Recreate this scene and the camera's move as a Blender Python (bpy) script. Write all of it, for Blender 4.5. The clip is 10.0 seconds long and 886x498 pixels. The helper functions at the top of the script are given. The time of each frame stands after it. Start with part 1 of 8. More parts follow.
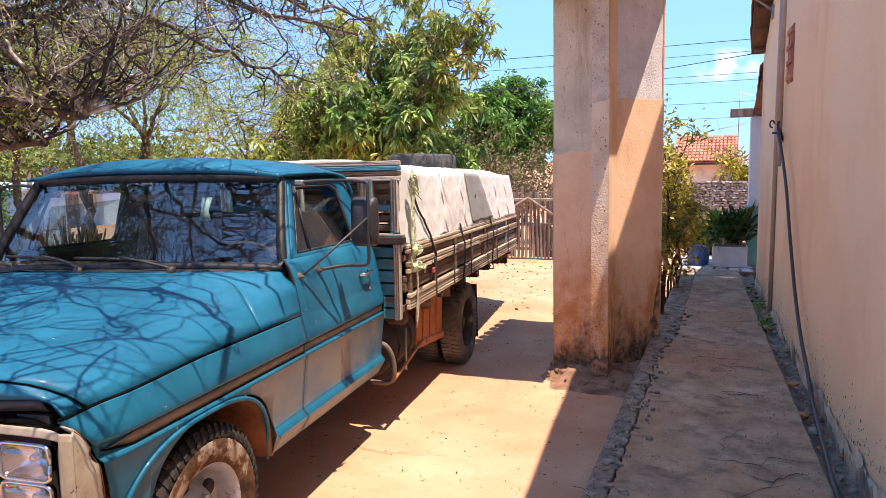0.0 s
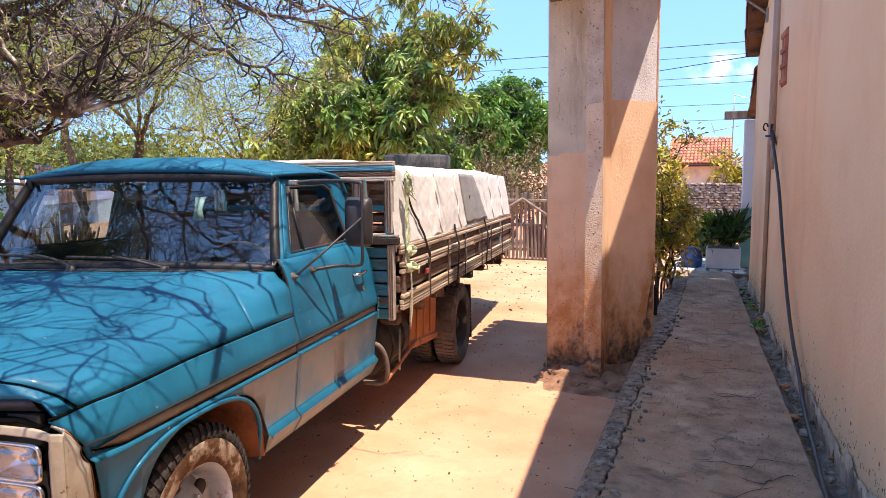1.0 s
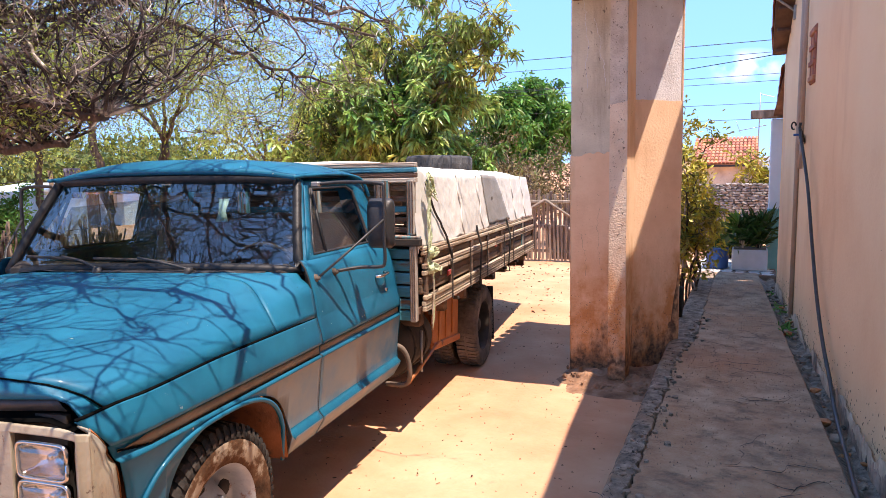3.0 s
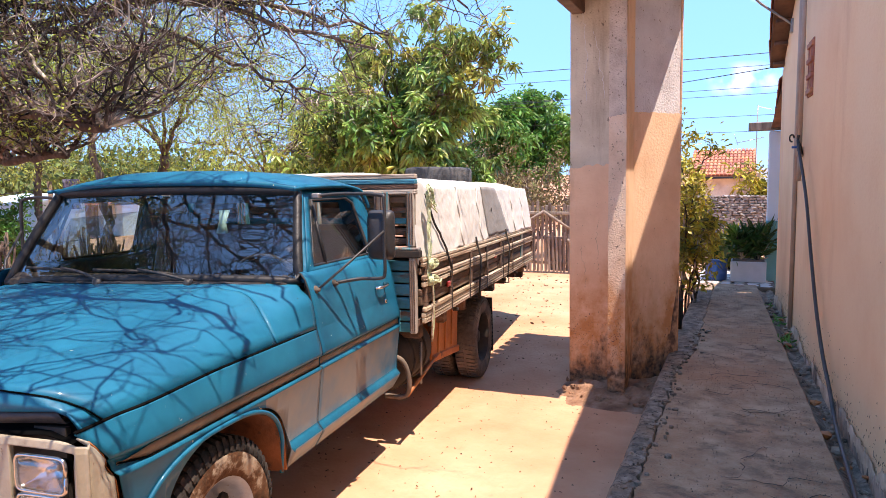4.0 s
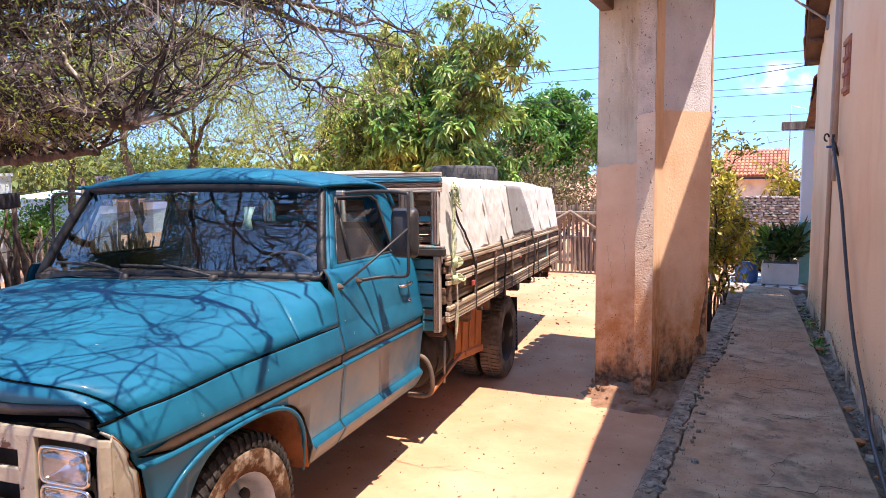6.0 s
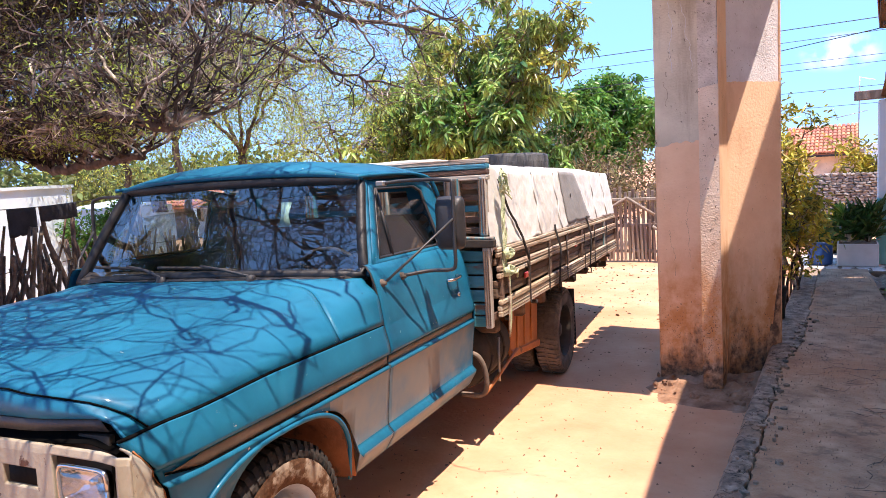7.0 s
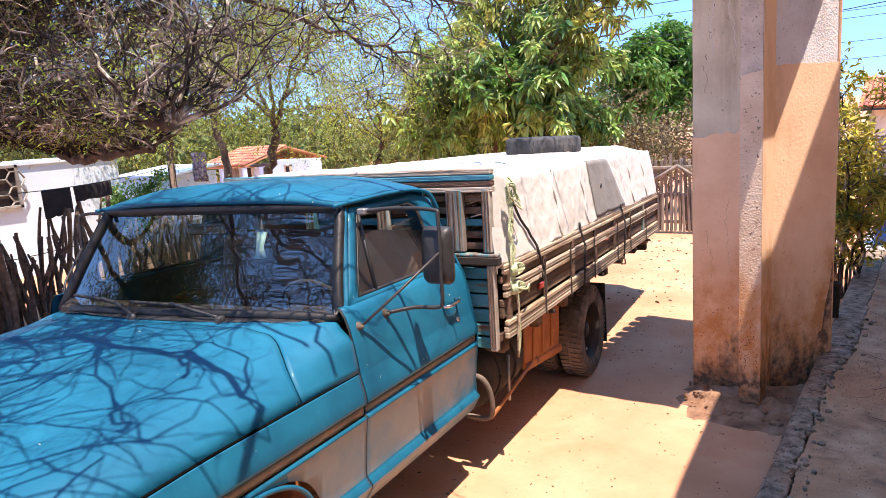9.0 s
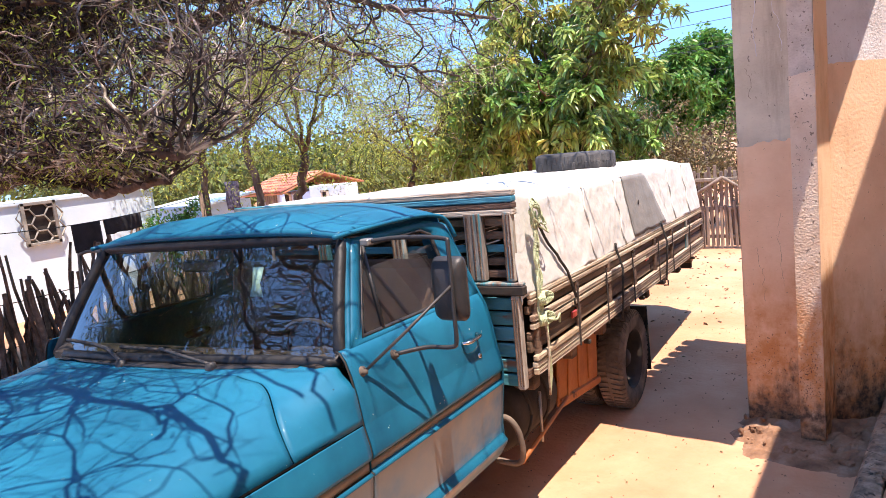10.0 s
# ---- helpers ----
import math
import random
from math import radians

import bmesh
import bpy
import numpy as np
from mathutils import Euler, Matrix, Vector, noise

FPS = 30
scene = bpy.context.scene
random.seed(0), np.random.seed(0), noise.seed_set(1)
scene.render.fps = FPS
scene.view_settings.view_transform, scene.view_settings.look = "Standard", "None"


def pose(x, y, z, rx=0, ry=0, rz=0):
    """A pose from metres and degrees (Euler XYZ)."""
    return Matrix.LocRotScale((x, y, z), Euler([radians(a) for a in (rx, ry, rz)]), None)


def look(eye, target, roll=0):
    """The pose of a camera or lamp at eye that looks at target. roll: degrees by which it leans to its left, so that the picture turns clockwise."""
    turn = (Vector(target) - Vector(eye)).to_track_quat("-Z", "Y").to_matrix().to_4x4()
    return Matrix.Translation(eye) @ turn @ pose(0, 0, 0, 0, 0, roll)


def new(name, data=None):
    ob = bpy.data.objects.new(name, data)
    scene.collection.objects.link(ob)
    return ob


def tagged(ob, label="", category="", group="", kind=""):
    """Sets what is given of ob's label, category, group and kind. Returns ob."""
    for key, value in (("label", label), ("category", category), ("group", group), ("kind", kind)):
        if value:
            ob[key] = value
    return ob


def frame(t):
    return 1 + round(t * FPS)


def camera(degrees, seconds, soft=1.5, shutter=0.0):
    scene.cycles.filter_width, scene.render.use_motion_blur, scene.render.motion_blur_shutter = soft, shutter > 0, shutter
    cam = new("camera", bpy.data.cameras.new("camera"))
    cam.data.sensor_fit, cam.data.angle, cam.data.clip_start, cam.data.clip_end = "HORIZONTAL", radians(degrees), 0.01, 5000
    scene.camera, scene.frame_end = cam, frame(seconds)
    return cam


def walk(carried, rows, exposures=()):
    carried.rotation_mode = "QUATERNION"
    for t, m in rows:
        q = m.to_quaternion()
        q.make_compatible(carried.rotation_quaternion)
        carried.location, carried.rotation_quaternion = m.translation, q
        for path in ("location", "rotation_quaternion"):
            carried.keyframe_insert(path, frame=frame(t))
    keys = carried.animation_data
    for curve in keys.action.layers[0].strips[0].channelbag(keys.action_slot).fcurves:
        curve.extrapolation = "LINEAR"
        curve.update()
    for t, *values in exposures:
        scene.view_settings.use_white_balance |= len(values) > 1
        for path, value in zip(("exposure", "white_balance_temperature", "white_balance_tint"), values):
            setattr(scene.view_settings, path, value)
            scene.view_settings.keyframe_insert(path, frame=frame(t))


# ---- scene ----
cam = camera(66.3, 10.0, soft=0.5)
PATH = [
    (0, (-0.039, 0.26, 2.044), (-0.813, 2.086, 1.786), -1.4),
    (0.5, (-0.032, 0.259, 2.047), (-0.777, 2.099, 1.803), -0.7),
    (1, (-0.031, 0.259, 2.051), (-0.791, 2.091, 1.792), -1.0),
    (1.5, (-0.037, 0.263, 2.048), (-0.815, 2.089, 1.804), -0.3),
    (2, (-0.059, 0.268, 2.048), (-0.886, 2.074, 1.82), -0.9),
    (2.5, (-0.048, 0.272, 2.051), (-0.896, 2.067, 1.808), -1.5),
    (2.7, (-0.043, 0.276, 2.046), (-0.866, 2.081, 1.788), -1.2),
    (4, (-0.053, 0.271, 2.049), (-0.868, 2.084, 1.829), -1.2),
    (4.5, (-0.052, 0.276, 2.053), (-0.91, 2.068, 1.829), -1.4),
    (5, (-0.046, 0.281, 2.048), (-0.882, 2.083, 1.818), -1.5),
    (6.5, (-0.074, 0.344, 2.031), (-1.01, 2.098, 1.817), -1.5),
    (7, (-0.147, 0.542, 1.986), (-1.17, 2.246, 1.758), -3.6),
    (7.5, (-0.141, 0.679, 2.054), (-1.209, 2.342, 1.745), -4.0),
    (8, (-0.159, 0.788, 2.225), (-1.132, 2.485, 1.808), -3.5),
    (8.5, (-0.111, 0.919, 2.313), (-1.233, 2.527, 1.918), -3.4),
    (9, (-0.037, 1.082, 2.344), (-1.198, 2.668, 1.977), -4.3),
    (9.5, (-0.074, 1.233, 2.338), (-1.261, 2.816, 2.044), -4.1),
    (10, (-0.137, 1.447, 2.322), (-1.399, 2.97, 2.024), -6.5),
]
walk(cam, [(t, look(eye, target, roll)) for t, eye, target, roll in PATH],
     exposures=((0, 3.22, 8150, 20), (2.5, 3.25, 8050, 20), (4.5, 3.34, 7900, 20), (6.5, 3.40, 7750, 20), (10, 3.39, 7750, 20)))

SUN = Vector((0.27, -0.10, 1.0)).normalized()

world = bpy.data.worlds.new("world")
scene.world = world
world.use_nodes = True
wn, wl = world.node_tree.nodes, world.node_tree.links
wn.clear()
w_out, w_bg, w_sky = wn.new("ShaderNodeOutputWorld"), wn.new("ShaderNodeBackground"), wn.new("ShaderNodeTexSky")
w_sky.sky_type, w_sky.sun_disc = "NISHITA", False
w_sky.sun_elevation = math.asin(SUN.z)
w_sky.sun_rotation = math.atan2(SUN.x, SUN.y)
w_sky.air_density, w_sky.dust_density, w_sky.ozone_density = 0.65, 0.0, 4.0
w_bg.inputs["Strength"].default_value = 0.162
# a few small fair-weather clouds
CLOUD = (-0.010, 0.993, 0.115)
w_tc, w_map, w_noise, w_ramp, w_mix = (wn.new("ShaderNodeTexCoord"), wn.new("ShaderNodeMapping"), wn.new("ShaderNodeTexNoise"),
                                       wn.new("ShaderNodeValToRGB"), wn.new("ShaderNodeMix"))
w_map.inputs["Scale"].default_value = (3.2, 3.2, 9.0)
w_map.inputs["Location"].default_value = (0.35, 0.0, 0.3)
w_noise.inputs["Scale"].default_value, w_noise.inputs["Detail"].default_value = 1.5, 7
w_ramp.color_ramp.elements[0].position, w_ramp.color_ramp.elements[1].position = 0.66, 0.80
w_mix.data_type = "RGBA"
w_mix.inputs[7].default_value = (1.15, 1.25, 1.5, 1)
wl.new(w_tc.outputs["Generated"], w_map.inputs["Vector"])
wl.new(w_map.outputs["Vector"], w_noise.inputs["Vector"])
wl.new(w_noise.outputs["Fac"], w_ramp.inputs["Fac"])
w_off, w_scl, w_len, w_rng, w_mul, w_n2 = (wn.new("ShaderNodeVectorMath"), wn.new("ShaderNodeVectorMath"), wn.new("ShaderNodeVectorMath"),
                                            wn.new("ShaderNodeMapRange"), wn.new("ShaderNodeMath"), wn.new("ShaderNodeTexNoise"))
w_off.operation, w_scl.operation, w_len.operation, w_mul.operation = "SUBTRACT", "MULTIPLY", "LENGTH", "MULTIPLY_ADD"
w_off.inputs[1].default_value, w_scl.inputs[1].default_value = CLOUD, (1.0, 1.0, 2.2)
w_n2.inputs["Scale"].default_value, w_n2.inputs["Detail"].default_value = 26.0, 6
w_rng.inputs["From Min"].default_value, w_rng.inputs["From Max"].default_value = 0.055, 0.0
w_rng.inputs["To Max"].default_value = 1.5
wl.new(w_tc.outputs["Generated"], w_off.inputs[0])
wl.new(w_off.outputs[0], w_scl.inputs[0])
wl.new(w_scl.outputs[0], w_len.inputs[0])
wl.new(w_len.outputs["Value"], w_rng.inputs["Value"])
wl.new(w_tc.outputs["Generated"], w_n2.inputs["Vector"])
w_edge = wn.new("ShaderNodeMapRange")
w_edge.inputs["From Min"].default_value, w_edge.inputs["From Max"].default_value, w_edge.inputs["To Max"].default_value = 0.42, 0.66, 0.75
wl.new(w_n2.outputs["Fac"], w_edge.inputs["Value"])
wl.new(w_rng.outputs["Result"], w_mul.inputs[0])
wl.new(w_edge.outputs["Result"], w_mul.inputs[1])
wl.new(w_ramp.outputs["Color"], w_mul.inputs[2])
w_mul.use_clamp = True
wl.new(w_mul.outputs[0], w_mix.inputs[0])
w_tint = wn.new("ShaderNodeMix")
w_tint.data_type, w_tint.blend_type = "RGBA", "MULTIPLY"
w_tint.inputs[0].default_value, w_tint.inputs[7].default_value = 1.0, (0.56, 0.80, 1.02, 1)
wl.new(w_sky.outputs["Color"], w_tint.inputs[6])
# a clear tropical sky is nearly even in colour down to the horizon
w_even = wn.new("ShaderNodeMix")
w_even.data_type = "RGBA"
w_even.inputs[0].default_value, w_even.inputs[7].default_value = 0.95, (0.180, 0.505, 1.24, 1)
wl.new(w_tint.outputs[2], w_even.inputs[6])
wl.new(w_even.outputs[2], w_mix.inputs[6])
wl.new(w_mix.outputs[2], w_bg.inputs["Color"])
wl.new(w_bg.outputs["Background"], w_out.inputs["Surface"])

sun_data = bpy.data.lights.new("sun", "SUN")
sun_data.energy, sun_data.angle, sun_data.color = 0.95, radians(0.35), (1.0, 0.965, 0.93)
sun = new("sun", sun_data)
sun.matrix_world = look((20 * SUN.x, 20 * SUN.y, 20 * SUN.z), (0, 0, 0))

# ---- materials ----
def mk(name, stops, scale=3.0, detail=6.0, rough=0.8, rough2=None, bump=0.15, bscale=40.0, spots=None, metal=0.0, coat=0.0,
       spec=0.5, stretch=(1, 1, 1), island=0.0, objrand=0.0, translucent=0.0, second=None, wave=None, feet=()):
    """A procedural surface: colour stops over a noise, spots of another colour, fine relief, variation by piece."""
    m = bpy.data.materials.new(name)
    m.use_nodes = True
    n, l = m.node_tree.nodes, m.node_tree.links
    b = n["Principled BSDF"]
    tc, mp = n.new("ShaderNodeTexCoord"), n.new("ShaderNodeMapping")
    mp.inputs["Scale"].default_value = stretch
    l.new(tc.outputs["Object"], mp.inputs["Vector"])
    vec = mp.outputs["Vector"]
    info = n.new("ShaderNodeObjectInfo")
    if objrand:
        add = n.new("ShaderNodeVectorMath")
        add.operation = "ADD"
        mul = n.new("ShaderNodeMath")
        mul.operation, mul.inputs[1].default_value = "MULTIPLY", 37.0
        l.new(info.outputs["Random"], mul.inputs[0])
        l.new(mp.outputs["Vector"], add.inputs[0])
        l.new(mul.outputs[0], add.inputs[1])
        vec = add.outputs[0]
    nz = n.new("ShaderNodeTexNoise")
    nz.inputs["Scale"].default_value, nz.inputs["Detail"].default_value, nz.inputs["Roughness"].default_value = scale, detail, 0.62
    l.new(vec, nz.inputs["Vector"])
    rp = n.new("ShaderNodeValToRGB")
    els = rp.color_ramp.elements
    while len(els) < len(stops):
        els.new(0.5)
    for e, (p, c) in zip(els, stops):
        e.position, e.color = p, (*c, 1)
    l.new(nz.outputs["Fac"], rp.inputs["Fac"])
    col = rp.outputs["Color"]

    def over(fac, rgb, colour):
        mx = n.new("ShaderNodeMix")
        mx.data_type = "RGBA"
        l.new(fac, mx.inputs[0])
        l.new(colour, mx.inputs[6])
        mx.inputs[7].default_value = (*rgb, 1)
        return mx.outputs[2]

    def patches(sc, lo, hi, det=5.0, strv=(1, 1, 1)):
        mq = n.new("ShaderNodeMapping")
        mq.inputs["Scale"].default_value = strv
        l.new(vec, mq.inputs["Vector"])
        q = n.new("ShaderNodeTexNoise")
        q.inputs["Scale"].default_value, q.inputs["Detail"].default_value, q.inputs["Roughness"].default_value = sc, det, 0.68
        l.new(mq.outputs["Vector"], q.inputs["Vector"])
        r = n.new("ShaderNodeMapRange")
        r.inputs["From Min"].default_value, r.inputs["From Max"].default_value = lo, hi
        l.new(q.outputs["Fac"], r.inputs["Value"])
        return r.outputs["Result"]

    for s in (spots, second):
        if s:
            col = over(patches(*s[1:]), s[0], col)
    # stains creeping up from the ground: colour, height, how much it wavers, size, softness
    for rgb, high, amp, sc, softness in feet:
        sep = n.new("ShaderNodeSeparateXYZ")
        l.new(tc.outputs["Object"], sep.inputs[0])
        q1, q2 = patches(sc, 0.25, 0.75, 7.0, (1, 1, 0.45)), patches(sc * 3.5, 0.22, 0.60, 9.0)
        a1, s1, d1, m1 = (n.new("ShaderNodeMath") for _ in range(4))
        a1.operation, s1.operation, d1.operation, m1.operation = "MULTIPLY_ADD", "SUBTRACT", "DIVIDE", "MULTIPLY"
        d1.use_clamp = True
        a1.inputs[1].default_value, a1.inputs[2].default_value, d1.inputs[1].default_value = 2 * amp, high - amp, softness
        l.new(q1, a1.inputs[0])
        l.new(a1.outputs[0], s1.inputs[0])
        l.new(sep.outputs["Z"], s1.inputs[1])
        l.new(s1.outputs[0], d1.inputs[0])
        l.new(d1.outputs[0], m1.inputs[0])
        l.new(q2, m1.inputs[1])
        col = over(m1.outputs[0], rgb, col)
    if island or objrand:
        geo = n.new("ShaderNodeNewGeometry")
        hsv = n.new("ShaderNodeHueSaturation")
        src = geo.outputs["Random Per Island"] if island else info.outputs["Random"]
        for sock, amp in (("Value", island or objrand), ("Hue", (island or objrand) * 0.06)):
            r = n.new("ShaderNodeMapRange")
            mid = 1.0 if sock == "Value" else 0.5
            r.inputs["To Min"].default_value, r.inputs["To Max"].default_value = mid - amp, mid + amp
            l.new(src, r.inputs["Value"])
            l.new(r.outputs["Result"], hsv.inputs[sock])
        l.new(col, hsv.inputs["Color"])
        col = hsv.outputs["Color"]
    l.new(col, b.inputs["Base Color"])
    b.inputs["Metallic"].default_value = metal
    b.inputs["Coat Weight"].default_value = coat
    b.inputs["Coat Roughness"].default_value = 0.08
    b.inputs["Specular IOR Level"].default_value = spec
    if rough2 is None:
        b.inputs["Roughness"].default_value = rough
    else:
        r = n.new("ShaderNodeMapRange")
        r.inputs["To Min"].default_value, r.inputs["To Max"].default_value = rough, rough2
        l.new(nz.outputs["Fac"], r.inputs["Value"])
        l.new(r.outputs["Result"], b.inputs["Roughness"])
    if bump:
        f = n.new("ShaderNodeTexNoise")
        f.inputs["Scale"].default_value, f.inputs["Detail"].default_value = bscale, 4
        l.new(vec, f.inputs["Vector"])
        bp = n.new("ShaderNodeBump")
        bp.inputs["Strength"].default_value, bp.inputs["Distance"].default_value = min(1.0, bump * 2), 0.01
        height = f.outputs["Fac"]
        if wave:
            wv = n.new("ShaderNodeTexWave")
            wv.bands_direction = wave[0]
            wv.inputs["Scale"].default_value, wv.inputs["Distortion"].default_value = wave[1], wave[2]
            l.new(vec, wv.inputs["Vector"])
            sm = n.new("ShaderNodeMath")
            sm.operation = "ADD"
            l.new(height, sm.inputs[0])
            l.new(wv.outputs["Fac"], sm.inputs[1])
            height = sm.outputs[0]
        l.new(height, bp.inputs["Height"])
        l.new(bp.outputs["Normal"], b.inputs["Normal"])
    if translucent:
        tr, ms = n.new("ShaderNodeBsdfTranslucent"), n.new("ShaderNodeMixShader")
        l.new(col, tr.inputs["Color"])
        ms.inputs["Fac"].default_value = translucent
        l.new(b.outputs["BSDF"], ms.inputs[1])
        l.new(tr.outputs["BSDF"], ms.inputs[2])
        l.new(ms.outputs["Shader"], n["Material Output"].inputs["Surface"])
    return m


def glass(name, tint, rough=0.0, opacity=0.0):
    m = bpy.data.materials.new(name)
    m.use_nodes = True
    n, l = m.node_tree.nodes, m.node_tree.links
    n.remove(n["Principled BSDF"])
    tr, gl, mx, lw = n.new("ShaderNodeBsdfTransparent"), n.new("ShaderNodeBsdfGlossy"), n.new("ShaderNodeMixShader"), n.new("ShaderNodeLayerWeight")
    tr.inputs["Color"].default_value = (*tint, 1)
    gl.inputs["Roughness"].default_value = rough
    lw.inputs["Blend"].default_value = 0.5
    # gloss rises towards grazing angles, alike on both sides of the sheet
    pw, ma = n.new("ShaderNodeMath"), n.new("ShaderNodeMath")
    pw.operation, ma.operation = "POWER", "MULTIPLY_ADD"
    pw.inputs[1].default_value, ma.inputs[1].default_value, ma.inputs[2].default_value = 4.5, 0.76, 0.195
    l.new(lw.outputs["Facing"], pw.inputs[0])
    l.new(pw.outputs[0], ma.inputs[0])
    l.new(ma.outputs[0], mx.inputs["Fac"])
    l.new(tr.outputs["BSDF"], mx.inputs[1])
    l.new(gl.outputs["BSDF"], mx.inputs[2])
    l.new(mx.outputs["Shader"], n["Material Output"].inputs["Surface"])
    return m


M_SAND = mk("sandy soil", [(0.3, (0.445, 0.214, 0.120)), (0.5, (0.54, 0.290, 0.174)), (0.7, (0.615, 0.368, 0.238))], 0.9, 11, 0.95, bump=0.4, bscale=26,
            spots=((0.47, 0.19, 0.095), 0.35, 0.50, 0.70, 8), second=((0.36, 0.19, 0.11), 9.0, 0.64, 0.74, 8), spec=0.2)
M_CONC = mk("worn concrete", [(0.32, (0.20, 0.122, 0.078)), (0.5, (0.37, 0.242, 0.15)), (0.68, (0.485, 0.34, 0.222))], 5.0, 14, 0.9, bump=0.5, bscale=70,
            spots=((0.40, 0.205, 0.105), 0.75, 0.44, 0.66, 7), second=((0.13, 0.088, 0.06), 6.0, 0.55, 0.72, 14.0, (0.8, 1.1, 1)))
M_KERB = mk("broken grey concrete", [(0.32, (0.085, 0.064, 0.048)), (0.5, (0.22, 0.165, 0.122)), (0.72, (0.42, 0.335, 0.255))], 11, 12, 0.92, bump=0.5, bscale=70,
            second=((0.045, 0.034, 0.026), 16, 0.55, 0.64, 9), spots=((0.31, 0.19, 0.115), 2.0, 0.5, 0.66))
M_PEACH = mk("peach lime plaster", [(0.3, (0.83, 0.53, 0.30)), (0.55, (0.91, 0.635, 0.38)), (0.8, (0.92, 0.685, 0.44))], 0.8, 9, 0.85, bump=0.22, bscale=38,
             spots=((0.63, 0.36, 0.20), 0.8, 0.54, 0.80, 8.0, (1, 1, 0.22)), second=((0.28, 0.19, 0.13), 22, 0.735, 0.765))
M_ORANGE = mk("faded orange plaster", [(0.3, (0.76, 0.458, 0.28)), (0.55, (0.87, 0.57, 0.368)), (0.8, (0.89, 0.645, 0.45))], 2.2, 12, 0.88, bump=0.18, bscale=44,
              spots=((0.64, 0.375, 0.215), 2.5, 0.54, 0.74, 8, (1, 1, 0.3)), second=((0.30, 0.19, 0.13), 34, 0.66, 0.69),
              feet=(((0.60, 0.25, 0.085), 1.15, 0.55, 2.2, 0.60), ((0.085, 0.05, 0.032), 0.46, 0.40, 4.5, 0.22)))
M_GREYPL = mk("bare grey render", [(0.3, (0.50, 0.415, 0.31)), (0.55, (0.66, 0.565, 0.43)), (0.8, (0.75, 0.665, 0.525))], 2.4, 11, 0.9, bump=0.32, bscale=58,
              spots=((0.40, 0.315, 0.23), 3.0, 0.50, 0.68, 8, (1.2, 1.2, 0.18)), second=((0.19, 0.15, 0.12), 26, 0.635, 0.67, 5, (1, 1, 0.5)))
M_ROUGHCAST = mk("rough grey roughcast", [(0.3, (0.47, 0.38, 0.305)), (0.55, (0.66, 0.56, 0.47)), (0.8, (0.76, 0.67, 0.58))], 6, 10, 0.92, bump=0.5, bscale=75,
                 second=((0.17, 0.13, 0.10), 42, 0.61, 0.66))
M_WASH = mk("white limewash", [(0.3, (0.52, 0.485, 0.49)), (0.55, (0.70, 0.67, 0.68)), (0.8, (0.80, 0.78, 0.79))], 2.6, 10, 0.88, bump=0.30, bscale=62,
            spots=((0.46, 0.40, 0.38), 2.4, 0.50, 0.74, 8, (1.2, 1.2, 0.2)), second=((0.28, 0.23, 0.20), 26, 0.63, 0.67))
M_MOULD = mk("black mould and wet earth stain", [(0.3, (0.03, 0.022, 0.017)), (0.5, (0.085, 0.05, 0.033)), (0.75, (0.30, 0.15, 0.08))], 9, 8, 0.95, bump=0.4, bscale=40)
M_BLUE = mk("aged blue car paint", [(0.3, (0.0003, 0.080, 0.150)), (0.5, (0.0003, 0.115, 0.202)), (0.75, (0.0005, 0.155, 0.262))], 2.2, 9, 0.40, 0.6, bump=0.012, bscale=7,
            spots=((0.003, 0.15, 0.255), 1.6, 0.58, 0.98), second=((0.60, 0.52, 0.42), 26, 0.700, 0.712), coat=0.16, spec=0.18)
# dust tones that also paint the sand mirrored in the lower panels
M_SANDBLUE = mk("dusty blue car paint", [(0.3, (0.085, 0.135, 0.165)), (0.5, (0.155, 0.16, 0.16)), (0.7, (0.23, 0.19, 0.155))], 1.4, 7, 0.35, 0.55, bump=0.01, bscale=8,
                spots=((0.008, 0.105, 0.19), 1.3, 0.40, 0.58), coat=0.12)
# tan paints the sandy ground mirrored in the body's side groove
M_TAN = mk("mud-stained trim band", [(0.3, (0.19, 0.125, 0.075)), (0.6, (0.33, 0.235, 0.155)), (0.8, (0.42, 0.32, 0.23))], 4, 6, 0.5, bump=0.1, bscale=30)
# near-black for joints, and for shade painted over grille and under trim
M_GAP = mk("dark shut line", [(0.3, (0.003, 0.003, 0.003)), (0.7, (0.007, 0.007, 0.007))], 6, 3, 0.95, bump=0, spec=0.0)
M_CREAM = mk("chipped cream bezel paint", [(0.3, (0.24, 0.19, 0.13)), (0.5, (0.33, 0.28, 0.205)), (0.8, (0.40, 0.35, 0.265))], 5, 10, 0.6, bump=0.12, bscale=40,
             second=((0.085, 0.032, 0.018), 11, 0.57, 0.61, 9))
M_CHARCOAL = mk("faded charcoal plastic", [(0.3, (0.014, 0.014, 0.016)), (0.7, (0.04, 0.038, 0.038))], 6, 6, 0.5, bump=0.1, bscale=60)
M_RUBBER = mk("dusty black rubber", [(0.3, (0.018, 0.017, 0.016)), (0.55, (0.04, 0.034, 0.03)), (0.75, (0.11, 0.08, 0.06))], 7, 7, 0.85, bump=0.15, bscale=60, spec=0.25)
M_MUDTYRE = mk("mud-caked tyre wall", [(0.40, (0.035, 0.02, 0.013)), (0.52, (0.12, 0.062, 0.034)), (0.56, (0.34, 0.27, 0.20))], 3.2, 10, 0.95, bump=0.3, bscale=40, spec=0.15)
